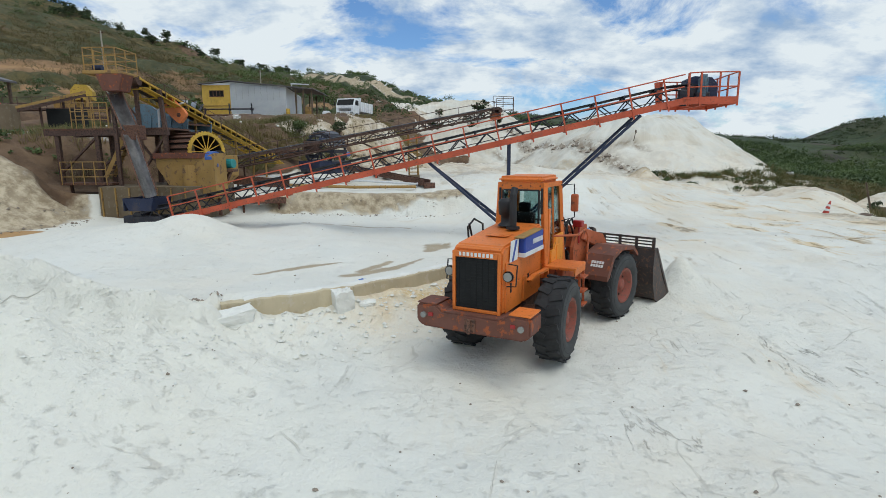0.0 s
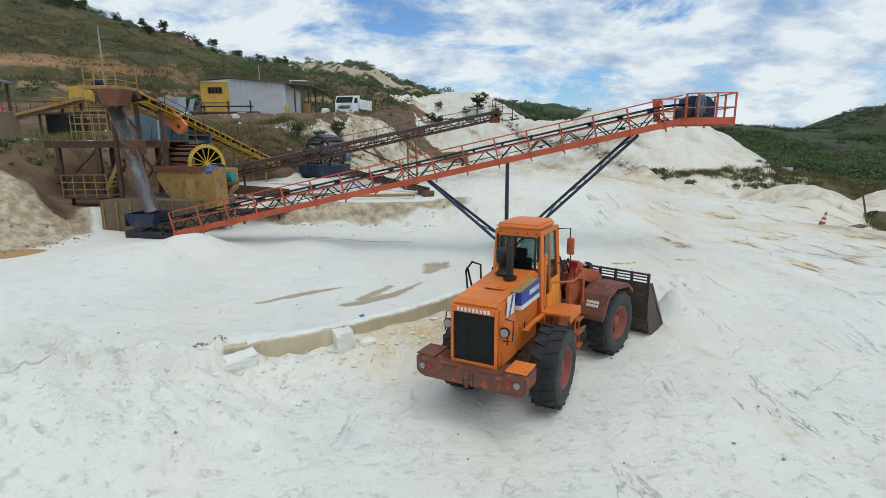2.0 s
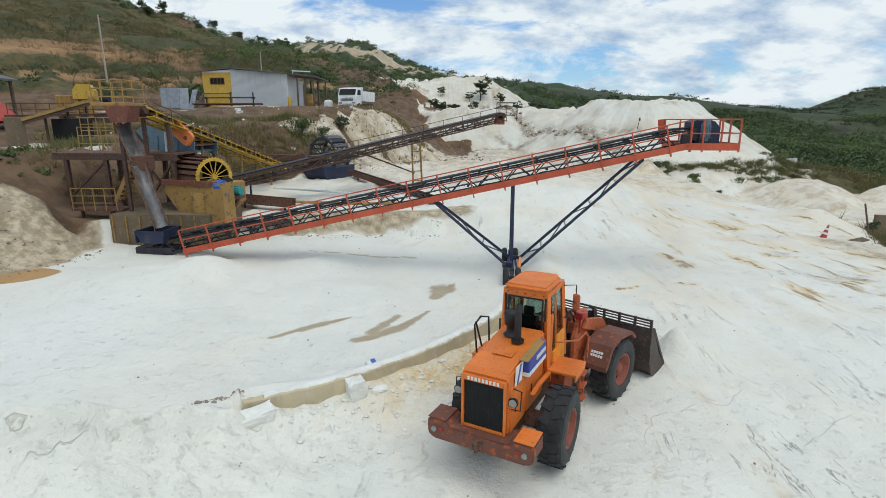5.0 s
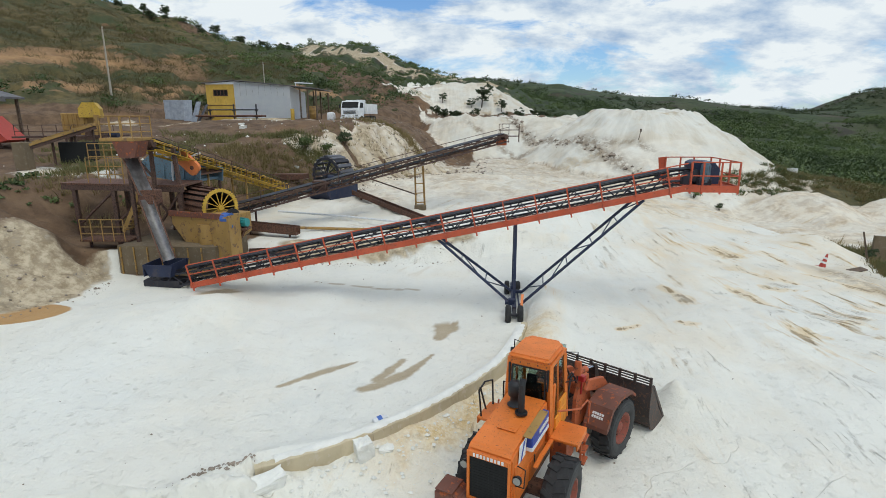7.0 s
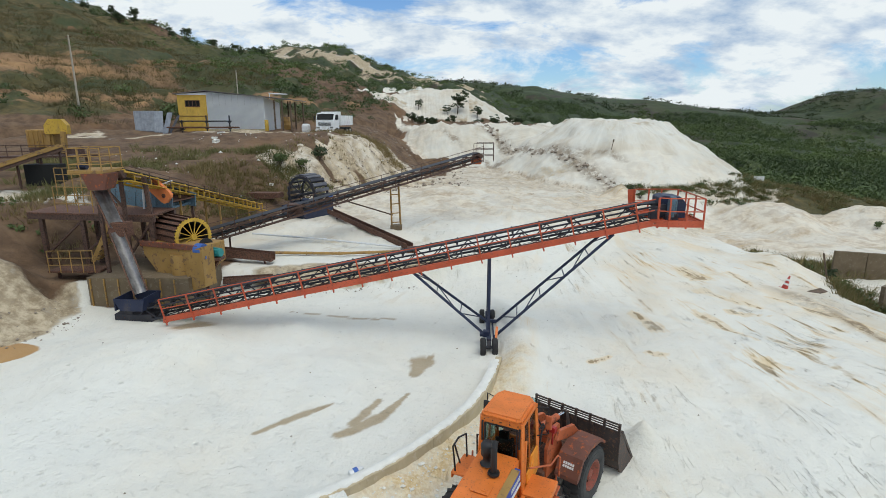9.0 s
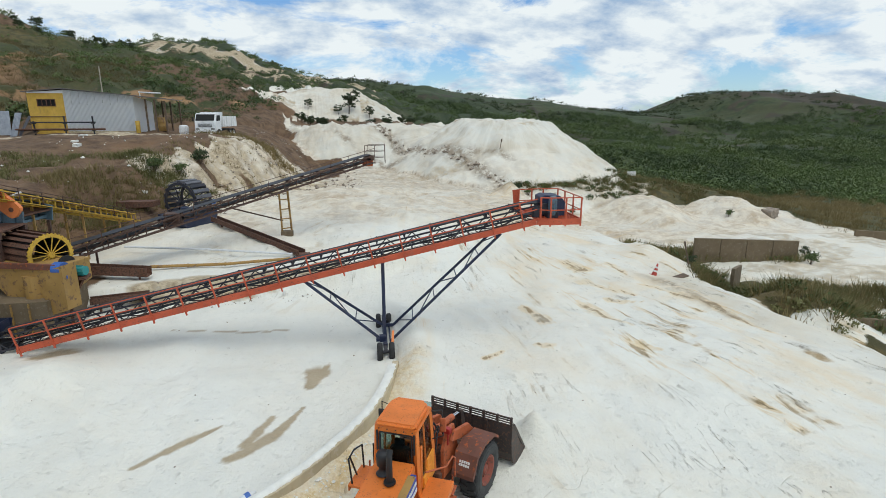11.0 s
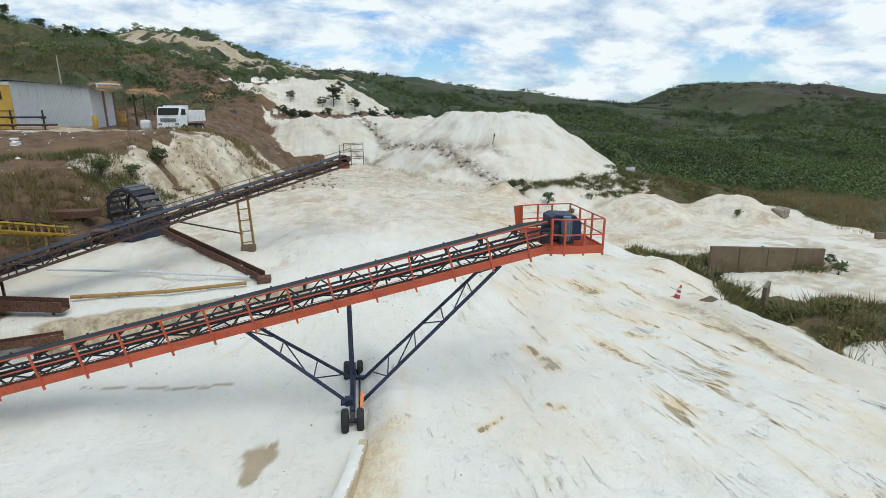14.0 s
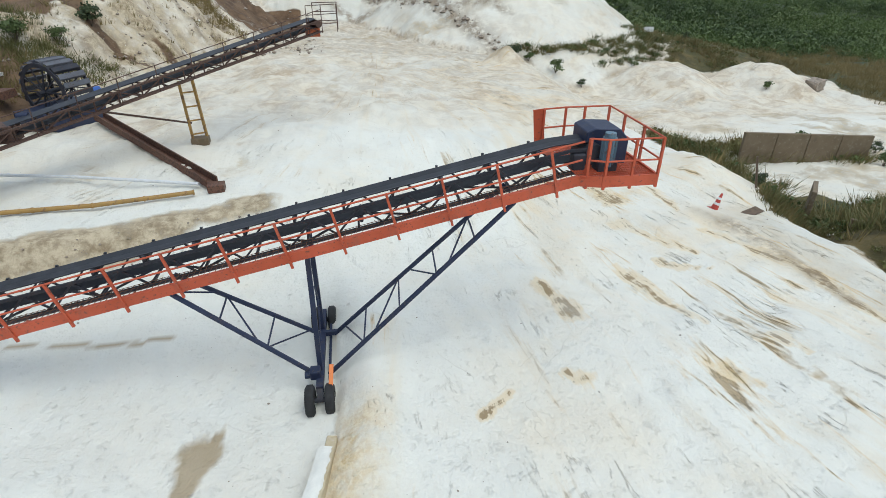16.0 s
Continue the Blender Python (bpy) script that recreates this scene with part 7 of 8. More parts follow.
def build_launder(p, q, w, h, label):
    p, q = Vector(p), Vector(q)
    root = thing("steel_launder", p.x, p.y, ground_z(p.x, p.y), 0, label, "launder")
    d = (q - p).normalized()
    s = d.cross(Vector((0, 0, 1))).normalized()
    part("launder_floor", bar(B(), p, q, w, 0.04), "rust", root)
    for k in (-1, 1):
        part("launder_side", bar(B(), p + s * (w / 2) * k + Vector((0, 0, h / 2)), q + s * (w / 2) * k + Vector((0, 0, h / 2)), 0.04, h), "rust", root)
    for f in (0.15, 0.85):
        e = p.lerp(q, f)
        part("prop", bar(B(), (e.x, e.y, ground_z(e.x, e.y) - 0.2), (e.x, e.y, e.z), 0.08, 0.08, (1, 0, 0)), "rust", root)


build_launder((-11.0, 27.4, 1.8), (-7.9, 26.9, 1.6), 0.5, 0.4, "rusty red-brown steel launder from the washing tank")
build_launder((-9.8, 25.0, 1.0), (-7.6, 25.6, 0.95), 0.4, 0.25, "low rusty steel launder beside the footing")


# ---------------------------------------------------------------- shed, sheets, rack
def build_shed():
    x0, x1, xm, y0, y1 = -29.3, -19.3, -25.95, 66.0, 73.0
    z = ground_z(-24, 65.5) - 0.05
    root = thing("storage_shed", (x0 + x1) / 2, y0, z, 0, "long shed with white sheet walls, yellow office end and mono-pitch roof", "shed")
    za, zb, zc = 11.35, 11.72, 11.15
    t = 0.12
    # yellow office end: two courses with a window opening between
    wx0, wx1, wz0, wz1 = -28.4, -26.75, 10.05, 10.72
    b = B()
    for a, c, e, f in ((x0, wx0, z, za), (wx1, xm, z, za), (wx0, wx1, z, wz0), (wx0, wx1, wz1, za)):
        box(b, ((a + c) / 2, y0 + t / 2, (e + f) / 2), (c - a, t, f - e))
    yellow = part("office_wall", b, "shed_yellow", root, "yellow-painted office wall")
    part("dado_line", box(B(), ((x0 + xm) / 2, y0 - 0.02, z + 1.85), (xm - x0, 0.03, 0.08)), "rust", yellow)
    part("gable_board", prism(B(), [(x0, za), (xm, za), (xm, zb - 0.05), (x0, za + 0.12)], y0 + 0.01, y0 + t, None, "y"), "shed_white", root)
    win = part("window", box(B(), ((wx0 + wx1) / 2, y0 + 0.09, (wz0 + wz1) / 2), (wx1 - wx0, 0.02, wz1 - wz0)), "mesh_black", root, "small barred window")
    b = B()
    for k in range(5):
        x = wx0 + (wx1 - wx0) * k / 4
        box(b, (x, y0 - 0.01, (wz0 + wz1) / 2), (0.07, 0.06, wz1 - wz0 + 0.1))
    for v in (wz0, wz1):
        box(b, ((wx0 + wx1) / 2, y0 - 0.01, v), (wx1 - wx0 + 0.1, 0.06, 0.07))
    pieces("window_bar", b, "rust", win)
    # corrugated front, one sheet after another
    n = 9
    for k in range(n):
        a, c = xm + (x1 - xm) * k / n, xm + (x1 - xm) * (k + 1) / n - 0.01
        b = B()
        top0, top1 = zb + (zc - zb) * (a - xm) / (x1 - xm), zb + (zc - zb) * (c - xm) / (x1 - xm)
        m = 12
        rows = []
        for i in range(m + 1):
            f = i / m
            off = 0.010 * math.cos(math.pi * i)
            rows.append([b.verts.new((a + (c - a) * f, y0 + 0.02 + off, z + 0.25)), b.verts.new((a + (c - a) * f, y0 + 0.02 + off, top0 + (top1 - top0) * f))])
        for p, q in zip(rows, rows[1:]):
            b.faces.new((p[0], q[0], q[1], p[1]))
        bmesh.ops.solidify(b, geom=b.faces[:], thickness=0.02)
        part("wall_sheet", b, "shed_white", root)
    part("plinth", box(B(), ((xm + x1) / 2, y0 + 0.06, z + 0.1), (x1 - xm, 0.16, 0.5)), "concrete", root)
    # pale end wall, sides and back
    part("end_wall", prism(B(), [(y0 + 0.1, z), (y1, z), (y1, zc - 0.5), (y0 + 0.1, zc)], x1 - 0.12, x1, None, "x"), "shed_white", root)
    part("back_wall", box(B(), ((x0 + x1) / 2, y1, z + 1.6), (x1 - x0, 0.12, 3.2)), "shed_white", root)
    part("side_wall", prism(B(), [(y0 + 0.12, z), (y1, z), (y1, za - 0.3), (y0 + 0.12, za)], x0, x0 + 0.12, None, "x"), "shed_yellow", root)
    # roof in two pitches, with the canopy on posts
    for (a, za_), (c, zc_) in (((x0 - 0.4, za + 0.08), (xm, zb + 0.08)), ((xm, zb + 0.08), (x1 + 3.4, zc - 0.35))):
        b = prism(B(), [(a, za_), (c, zc_), (c, zc_ + 0.08), (a, za_ + 0.08)], y0 - 0.3, y1 + 0.3, None, "y")
        part("roof_sheet", b, "roof", root, "thin grey sheet roof")
    for x in (x1 + 1.2, x1 + 2.1, x1 + 3.1):
        for y in (y0 + 0.1, y1 - 0.4):
            part("canopy_post", bar(B(), (x, y, ground_z(x, y) - 0.1), (x, y, zc - 0.2 - 0.1 * (x - x1)), 0.16, 0.16, (1, 0, 0)), "wood", root)
    part("roof_pipe", rod(B(), (x1 + 0.4, y0 + 1, zc + 0.42), (x1 + 2.6, y0 + 1, zc + 0.32), 0.07, 8), "pvc", root)
    part("roof_pipe", rod(B(), (x1 + 0.5, y0 + 1, zc - 0.2), (x1 + 0.5, y0 + 1, zc + 0.42), 0.05, 8), "pvc", root)


build_shed()


def barrel(x, y, material, label, h=0.9, r=0.3):
    z = ground_z(x, y) - 0.02
    b = lathe(B(), [(r * 0.96, 0), (r, 0.03), (r, h * 0.32), (r * 1.04, h * 0.34), (r, h * 0.36), (r, h * 0.65), (r * 1.04, h * 0.67), (r, h * 0.69), (r, h - 0.03), (r * 0.96, h), (0, h - 0.02)], pose(x, y, z), 20)
    return solo("barrel", b, material, label, "barrel", smooth=True)


barrel(-18.9, 65.3, "yellow", "yellow steel barrel at the shed's corner", 1.3, 0.22)
barrel(-17.0, 67.3, "yellow_dirty", "faded yellow tank under the canopy", 1.5, 0.5)


def build_rack():
    root = thing("pipe_rack", -25.8, 63.6, ground_z(-25.8, 63.6), 0, "dark steel storage rack loaded with pipes before the shed", "rack")
    z = ground_z(-25.8, 63.6)
    for x in (-28.0, -25.2, -22.6):
        b = bar(B(), (x, 63.6, z), (x, 63.6, z + (1.9 if x > -27 else 1.4)), 0.12, 0.12, (1, 0, 0))
        for v in (0.45, 1.15):
            bar(b, (x, 63.2, z + v), (x, 64.0, z + v), 0.08, 0.1)
        part("upright", b, "conv_dark", root)
    for v, y, r in ((0.58, 63.3, 0.09), (0.58, 63.55, 0.08), (0.56, 63.8, 0.1), (1.27, 63.4, 0.06), (1.27, 63.7, 0.07)):
        part("stored_pipe", rod(B(), (-29.6 if v < 1 else -28.2, y, z + v), (-21.6 if v < 1 else -22.4, y, z + v), r, 10), "rust" if v < 1 else "conv_dark", root)


def leaning_sheet(x, y, w, h, lean, turn, material, label):
    root = thing("corrugated_sheet", x, y, ground_z(x, y), 0, label, "metal sheet", "sheets stacked by the shed")
    m = pose(x, y, ground_z(x, y), lean, 0, turn)
    part("sheet", box(B(), (0, 0, h / 2), (w, 0.04, h), m, 0.008), material, root)
    for k in range(5):
        part("rib", box(B(), (-w / 2 + w * (k + 0.5) / 5, -0.035, h / 2), (w * 0.07, 0.03, h * 0.97), m, 0.006), material, root)
    return root


build_rack()
z = ground_z(-32.3, 64.6)
locker = thing("metal_locker", -32.6, 65.2, z, 0, "grey ribbed metal container standing by the shed", "container")
part("body", box(B(), (-32.6, 65.2, z + 1.15), (2.4, 1.4, 2.3), None, 0.03), "sheet_grey", locker)
for k in range(7):
    part("rib", box(B(), (-33.55 + 0.32 * k, 64.49, z + 1.15), (0.07, 0.05, 2.1), None, 0.008), "sheet_grey", locker)
leaning_sheet(-31.0, 64.3, 1.0, 2.45, -10, 8, "sheet_grey", "grey steel panel leaning on the container")
leaning_sheet(-30.2, 64.0, 1.0, 2.55, -20, -32, "sheet_grey", "grey steel panel leaning askew")
leaning_sheet(-29.5, 63.7, 0.8, 2.3, -30, -50, "dull_steel", "dull steel panel leaning at the stack's end")
leaning_sheet(-28.7, 63.4, 1.5, 1.0, -62, -40, "wood", "weathered board lying against the panels")
for k, (x, y, s) in enumerate(((-21.0, 56.5, 0.45), (-20.2, 52.5, 0.35), (-19.5, 51.0, 0.45), (-13.6, 63.5, 0.5), (-12.0, 41.5, 0.25))):
    rough_block("boulder", "pale sack-like boulder on the earth terrace", (x, y, ground_z(x, y) + 0.12 * s), (s * 1.4, s, s * 0.7), 40 * k, "sandblock", 5 + k, "stone")


# ---------------------------------------------------------------- dump truck
def build_truck():
    x, y = -11.0, 62.6
    z = ground_z(x, y)
    root = thing("dump_truck", x, y, z, 0, "white dump truck parked on the terrace road", "truck")
    m = pose(x, y, z, 0, 0, 168) @ Matrix.Diagonal((0.98, 0.85, 0.84, 1))     # local +y is the truck's front
    b = B()
    prism(b, [(-0.1, 0.75), (-0.1, 2.75), (0.15, 2.9), (1.25, 2.9), (1.75, 1.95), (1.82, 0.75)], -1.1, 1.1, m, "x")
    bmesh.ops.bevel(b, geom=b.edges[:], offset=0.06, segments=2, affect="EDGES")
    cab = part("cab", b, "truck_white", root, "white forward-control cab")
    part("windscreen", prism(B(), [(1.78, 2.02), (1.38, 2.76), (1.34, 2.74), (1.74, 2.0)], -0.97, 0.97, m, "x"), "mesh_black", cab)
    for s in (-1, 1):
        part("side_window", prism(B(), [(0.2, 2.0), (1.45, 2.0), (1.15, 2.65), (0.2, 2.65)], s * 1.10, s * 1.115, m, "x"), "mesh_black", cab)
        part("headlamp", box(B(), (0.8 * s, 1.84, 1.0), (0.38, 0.04, 0.2), m, 0.01), "lamp", cab)
        part("mirror", box(B(), (1.3 * s, 1.55, 2.2), (0.14, 0.06, 0.5), m, 0.02), "black", cab)
    b = B()
    for k in range(4):
        box(b, (0, 1.84, 1.28 + 0.11 * k), (1.5, 0.03, 0.05), m)
    pieces("grille_slat", b, "black", cab)
    part("bumper", box(B(), (0, 1.86, 0.62), (2.25, 0.2, 0.34), m, 0.04), "truck_white", cab)
    part("number_plate", box(B(), (0, 1.97, 0.6), (0.45, 0.02, 0.14), m), "black", cab)
    part("chassis", box(B(), (0, -1.9, 0.85), (0.9, 6.2, 0.28), m), "black", root)
    b = B()
    prism(b, [(-1.2, 1.25), (1.2, 1.25), (1.25, 2.55), (1.16, 2.55), (1.12, 1.34), (-1.12, 1.34), (-1.16, 2.55), (-1.25, 2.55)], -4.9, -0.35, m, "y")
    body = part("tipper_body", b, "truck_white", root, "white ribbed tipper body")
    part("head_board", box(B(), (0, -0.38, 2.15), (2.4, 0.08, 1.8), m), "truck_white", body)
    part("tail_gate", box(B(), (0, -4.88, 1.9), (2.4, 0.08, 1.25), m), "truck_white", body)
    for k in range(6):
        for s in (-1, 1):
            part("rib", box(B(), (1.25 * s, -0.7 - 0.8 * k, 1.9), (0.08, 0.1, 1.25), m @ pose(0, 0, 0)), "truck_white", body)
    for yy in (0.85, -2.9, -4.1):
        for s in (-1, 1):
            w = m @ pose(1.0 * s, yy, 0.5, 0, 90 * s, 0)
            t_ = part("tyre", lathe(B(), [(0.25, -0.15), (0.46, -0.15), (0.5, -0.1), (0.5, 0.1), (0.46, 0.15), (0.25, 0.13)], w, 24), "rubber", root)
            part("rim", lathe(B(), [(0.26, 0.1), (0.2, 0.02), (0.08, 0.06), (0, 0.06)], w, 18), "truck_white", t_)


build_truck()
z = ground_z(-13.9, 63.2)
b = box(B(), (-13.9, 63.4, z + 0.7), (0.9, 0.9, 1.0), None, 0.25)
box(b, (-13.9, 63.4, z + 0.12), (0.9, 0.9, 0.24), None, 0.02)
solo("water_tank", b, "pvc", "small white plastic tank on a pallet by the road", "tank")


def utility_pole(x, y, h, lean, label, r=0.13):
    z = ground_z(x, y)
    root = thing("utility_pole", x, y, z, 0, label, "pole")
    part("shaft", rod(B(), (x, y, z - 0.5), (x + lean, y, z + h), r, 12, r * 0.65), "pole", root)
    part("bracket", bar(B(), (x + lean - 0.35, y, z + h - 0.25), (x + lean + 0.35, y, z + h - 0.2), 0.06, 0.08), "rust", root)
    return root


utility_pole(-43.2, 70, 8.5, 0.0, "bare pale concrete utility pole on the hillside")
utility_pole(-27.6, 82, 7.0, 0.0, "weathered pole with a lamp head behind the shed", 0.1)


# ---------------------------------------------------------------- feeder yard above the plant
def build_feeder():
    z = ground_z(-24, 31.5)
    root = thing("hopper_feeder", -24.0, 32.0, z, 0, "tan inclined feeder belt rising from a concrete bin", "feeder")
    p, q = Vector((-24.7, 31.3, 5.72)), Vector((-22.4, 34.1, 6.88))
    part("feeder_frame", bar(B(), p, q, 0.66, 0.16), "brown_steel", root)
    part("belt", bar(B(), p + Vector((0, 0, 0.15)), q + Vector((0, 0, 0.15)), 0.6, 0.05), "belt", root)
    s = (q - p).cross(Vector((0, 0, 1))).normalized() * 0.36
    for k in (-1, 1):
        part("side_skirt", bar(B(), p + s * k + Vector((0, 0, 0.2)), q + s * k + Vector((0, 0, 0.2)), 0.04, 0.14), "yellow_dirty", root)
    part("concrete_bin", box(B(), (-24.75, 31.0, 5.3), (0.7, 0.7, 1.6), None, 0.04), "concrete_grey", root)
    for f in (0.35, 0.68, 0.96):
        e = p.lerp(q, f)
        part("leg", bar(B(), (e.x, e.y, ground_z(e.x, e.y) - 0.2), (e.x, e.y, e.z - 0.1), 0.1, 0.1, (1, 0, 0)), "brown_steel", root)
    part("dark_bin", box(B(), (-23.1, 33.4, 5.35), (2.0, 0.8, 1.3), None, 0.02), "mesh_black", root)
    # deck and railings
    part("walk_deck", bar(B(), (-29.2, 36.3, 6.2), (-22.0, 36.6, 6.3), 1.0, 0.12), "brown_steel", root)
    for k in range(8):
        x = -29.0 + 0.95 * k
        part("rail_post", rod(B(), (x, 35.9, 6.2), (x, 35.9, 7.02), 0.025, 6), "brown_steel", root)
    for v in (6.6, 7.0):
        part("handrail", rod(B(), (-29.0, 35.9, v), (-22.2, 35.9, v), 0.022, 6), "brown_steel", root)
    for x in (-28.6, -25.6, -22.4):
        part("deck_leg", bar(B(), (x, 36.4, ground_z(x, 36.4) - 0.2), (x, 36.4, 6.2), 0.12, 0.12, (1, 0, 0)), "brown_steel", root)
    for k in range(5):
        x = -20.3 + 0.45 * k
        part("rail_post", rod(B(), (x, 30.0, ground_z(x, 30.0) - 0.1), (x, 30.0, 6.05), 0.025, 6), "yellow_dirty", root)
    for v in (5.35, 5.7, 6.05):
        part("handrail", rod(B(), (-20.3, 30.0, v), (-18.5, 30.0, v), 0.022, 6), "yellow_dirty", root)


def build_crusher():
    z = ground_z(-22.4, 35.4) + 2.1
    root = thing("jaw_crusher", -22.4, 35.4, ground_z(-22.4, 35.4), 0, "yellow crusher with a flywheel guard on the upper deck", "crusher")
    b = box(B(), (-22.9, 35.2, z + 0.5), (1.5, 1.0, 1.0), None, 0.05)
    for k in range(5):
        box(b, (-23.5 + 0.26 * k, 34.68, z + 0.5), (0.06, 0.06, 0.9))
    part("crusher_body", b, "yellow_dirty", root)
    b = prism(B(), [(-0.55, 0), (0.55, 0), (0.55, 0.5), (0.3, 0.85), (-0.3, 0.85), (-0.55, 0.5)], -0.4, 0.4, pose(-22.0, 35.0, z + 0.75, 0, 0, 20), "y")
    part("flywheel_guard", b, "yellow", root, "bright yellow flywheel guard")
    b = B()
    for k in range(2):
        bar(b, (-22.4 + 0.8 * k, 34.7, z - 0.3), (-22.3 + 0.8 * k, 34.7, z + 0.9), 0.28, 0.2)
    pieces("front_jaw", b, "yellow_dirty", root)
    part("base_frame", box(B(), (-22.4, 35.3, z - 1.1), (2.4, 1.2, 2.1), None, 0.03), "brown_steel", root)
    root.matrix_world = Matrix.Translation((-29.2, 44.0, 3.65)) @ Matrix.Scale(1.35, 4)


def build_red_hopper():
    z = ground_z(-29.5, 35)
    root = thing("red_hopper", -29.5, 35.5, z, 0, "red steel loading hopper beside a timber roof", "hopper")
    b = prism(B(), [(-31.4, z + 3.0), (-29.0, z + 3.0), (-27.3, z + 1.3), (-28.0, z + 1.1), (-31.4, z + 1.2)], 34.4, 36.4, None, "y")
    part("hopper_body", b, "cone", root)
    for x in (-31.0, -28.2):
        part("hopper_leg", bar(B(), (x, 34.7, z - 0.2), (x, 34.7, z + 1.6), 0.15, 0.15, (1, 0, 0)), "brown_steel", root)
    root.matrix_world = pose(-34.4, 40.2, 4.6)


def build_lean_to():
    z = ground_z(-33, 39)
    root = thing("lean_to_roof", -33.0, 39, z, 0, "open timber lean-to with a dark sheet roof", "shelter")
    part("roof_sheet", prism(B(), [(-37.5, z + 5.8), (-32.0, z + 4.2), (-32.0, z + 4.05), (-37.5, z + 5.6)], 37.0, 42.0, None, "y"), "roof", root)
    part("rafter", bar(B(), (-37.0, 37.0, z + 5.6), (-31.2, 37.0, z + 4.3), 0.12, 0.18), "pvc", root)
    part("tie_beam", bar(B(), (-37.0, 37.0, z + 3.9), (-29.6, 37.0, z + 3.9), 0.2, 0.3), "roof", root)
    for x in (-36.5, -32.4):
        for y in (37.1, 41.6):
            part("post", bar(B(), (x, y, ground_z(x, y) - 0.2), (x, y, z + 4.2), 0.18, 0.18, (1, 0, 0)), "wood", root)
    root.matrix_world = pose(-35.6, 41.5, z - 0.4)


build_feeder()
build_crusher()
build_red_hopper()
build_lean_to()


# ---------------------------------------------------------------- small things in the yard
def traffic_cone(x, y):
    z = ground_z(x, y) - 0.03
    root = thing("traffic_cone", x, y, z, 0, "tilted orange-red traffic cone with white bands, half sunk", "traffic cone")
    m = pose(x, y, z, 4, 12, 0)
    part("base_plate", box(B(), (0, 0, 0.02), (0.40, 0.40, 0.04), m, 0.01), "cone", root)
    part("cone_body", lathe(B(), [(0.15, 0.04), (0.035, 0.72), (0.0, 0.73)], m, 20), "cone", root, smooth=True)
    for h0, h1 in ((0.24, 0.34), (0.46, 0.56)):
        r0, r1 = 0.153 - 0.17 * (h0 - 0.02), 0.153 - 0.17 * (h1 - 0.02)
        part("white_band", lathe(B(), [(r0 + 0.004, h0), (r1 + 0.004, h1)], m, 20), "white", root)


traffic_cone(18.2, 25.7)
m = pose(-1.7, 11.35, ground_z(-1.75, 11.6) + 0.10, 0, 82, 35)
b = lathe(B(), [(0.0, -0.16), (0.09, -0.16), (0.1, -0.13), (0.1, 0.1), (0.04, 0.16), (0.04, 0.2), (0, 0.2)], m, 16)
jug = solo("water_jug", b, "pvc", "white plastic jug with a blue band lying on sand", "jug", smooth=True)
b = lathe(B(), [(0.102, -0.06), (0.102, 0.05)], m, 16)
ob = new("band", link("band", b, "blue"))
ob.parent = jug
for x, y, h, lean in ((24.0, 70.6, 1.2, 0.25), (21.6, 27.2, 1.5, -0.5)):
    z = ground_z(x, y)
    b = rod(B(), (x, y, z - 0.2), (x + lean, y, z + h), 0.05, 8, 0.04)
    if y > 50:
        box(b, (x + lean, y, z + h), (0.2, 0.08, 0.4), None, 0.02)
    solo("marker_stake", b, "wood", "thin dark stake stuck in the sand", "stake")
z = ground_z(49.5, 79)
solo("site_sign", box(B(), (49.5, 79, z + 0.9), (1.6, 0.06, 0.7), pose(0, 0, 0), 0.01), "white", "small pale sign board at the pile's foot", "sign")
z = ground_z(19.4, 25.0)
b = box(B(), (0, 0, 0), (0.8, 0.4, 0.06), pose(19.4, 25.0, z + 0.06, 6, -8, 10), 0.01)
solo("wooden_board", b, "wood", "grey-brown board half buried in sand by the cone", "board")
rough_block("boulder", "brown boulder on the lower bench", (53.0, 54.0, ground_z(53, 54) + 0.3), (1.8, 1.3, 1.1), 20, "rock", 31, "stone")


def scatter_lumps(name, label, count, sampler, size, material, seed):
    """Many small irregular lumps in one sheet of stuff."""
    g = np.random.default_rng(seed)
    base = np.array([(0, 0, 1), (0.9, 0, 0.2), (0.28, 0.86, 0.25), (-0.73, 0.53, 0.15), (-0.73, -0.53, 0.3), (0.28, -0.86, 0.2), (0, 0, -0.6)])
    tri = np.array([(0, 1, 2), (0, 2, 3), (0, 3, 4), (0, 4, 5), (0, 5, 1), (6, 2, 1), (6, 3, 2), (6, 4, 3), (6, 5, 4), (6, 1, 5)])
    xy = sampler(g, count)
    zz = height(xy[:, 0], xy[:, 1])
    V, T = [], []
    for k in range(len(xy)):
        s = size[0] * (size[1] / size[0]) ** g.random() ** 2.2
        v = base * (1 + 0.4 * (g.random(base.shape) - 0.5)) * s * np.array([1.0, 0.8, 0.8])
        a = g.random() * 6.28
        c, sn = math.cos(a), math.sin(a)
        v = v @ np.array([[c, sn, 0], [-sn, c, 0], [0, 0, 1]])
        V.append(v + np.array([xy[k, 0], xy[k, 1], zz[k] + 0.1 * s]))
        T.append(tri + 7 * k)
    me = bpy.data.meshes.new(name)
    me.from_pydata(np.concatenate(V).tolist(), [], np.concatenate(T).tolist())
    me.materials.append(M[material])
    return tagged(new(name, me), label, "rubble", kind="stuff")


def along_bank(g, n):
    t, w = g.random(n), g.normal(0, 1, n)
    x = -3.4 - 4.2 * t + 0.9 * w + 0.5
    y = 9.3 - 4.3 * t - 0.35 * w - 0.7 * g.random(n)
    return np.stack([x, y], 1)


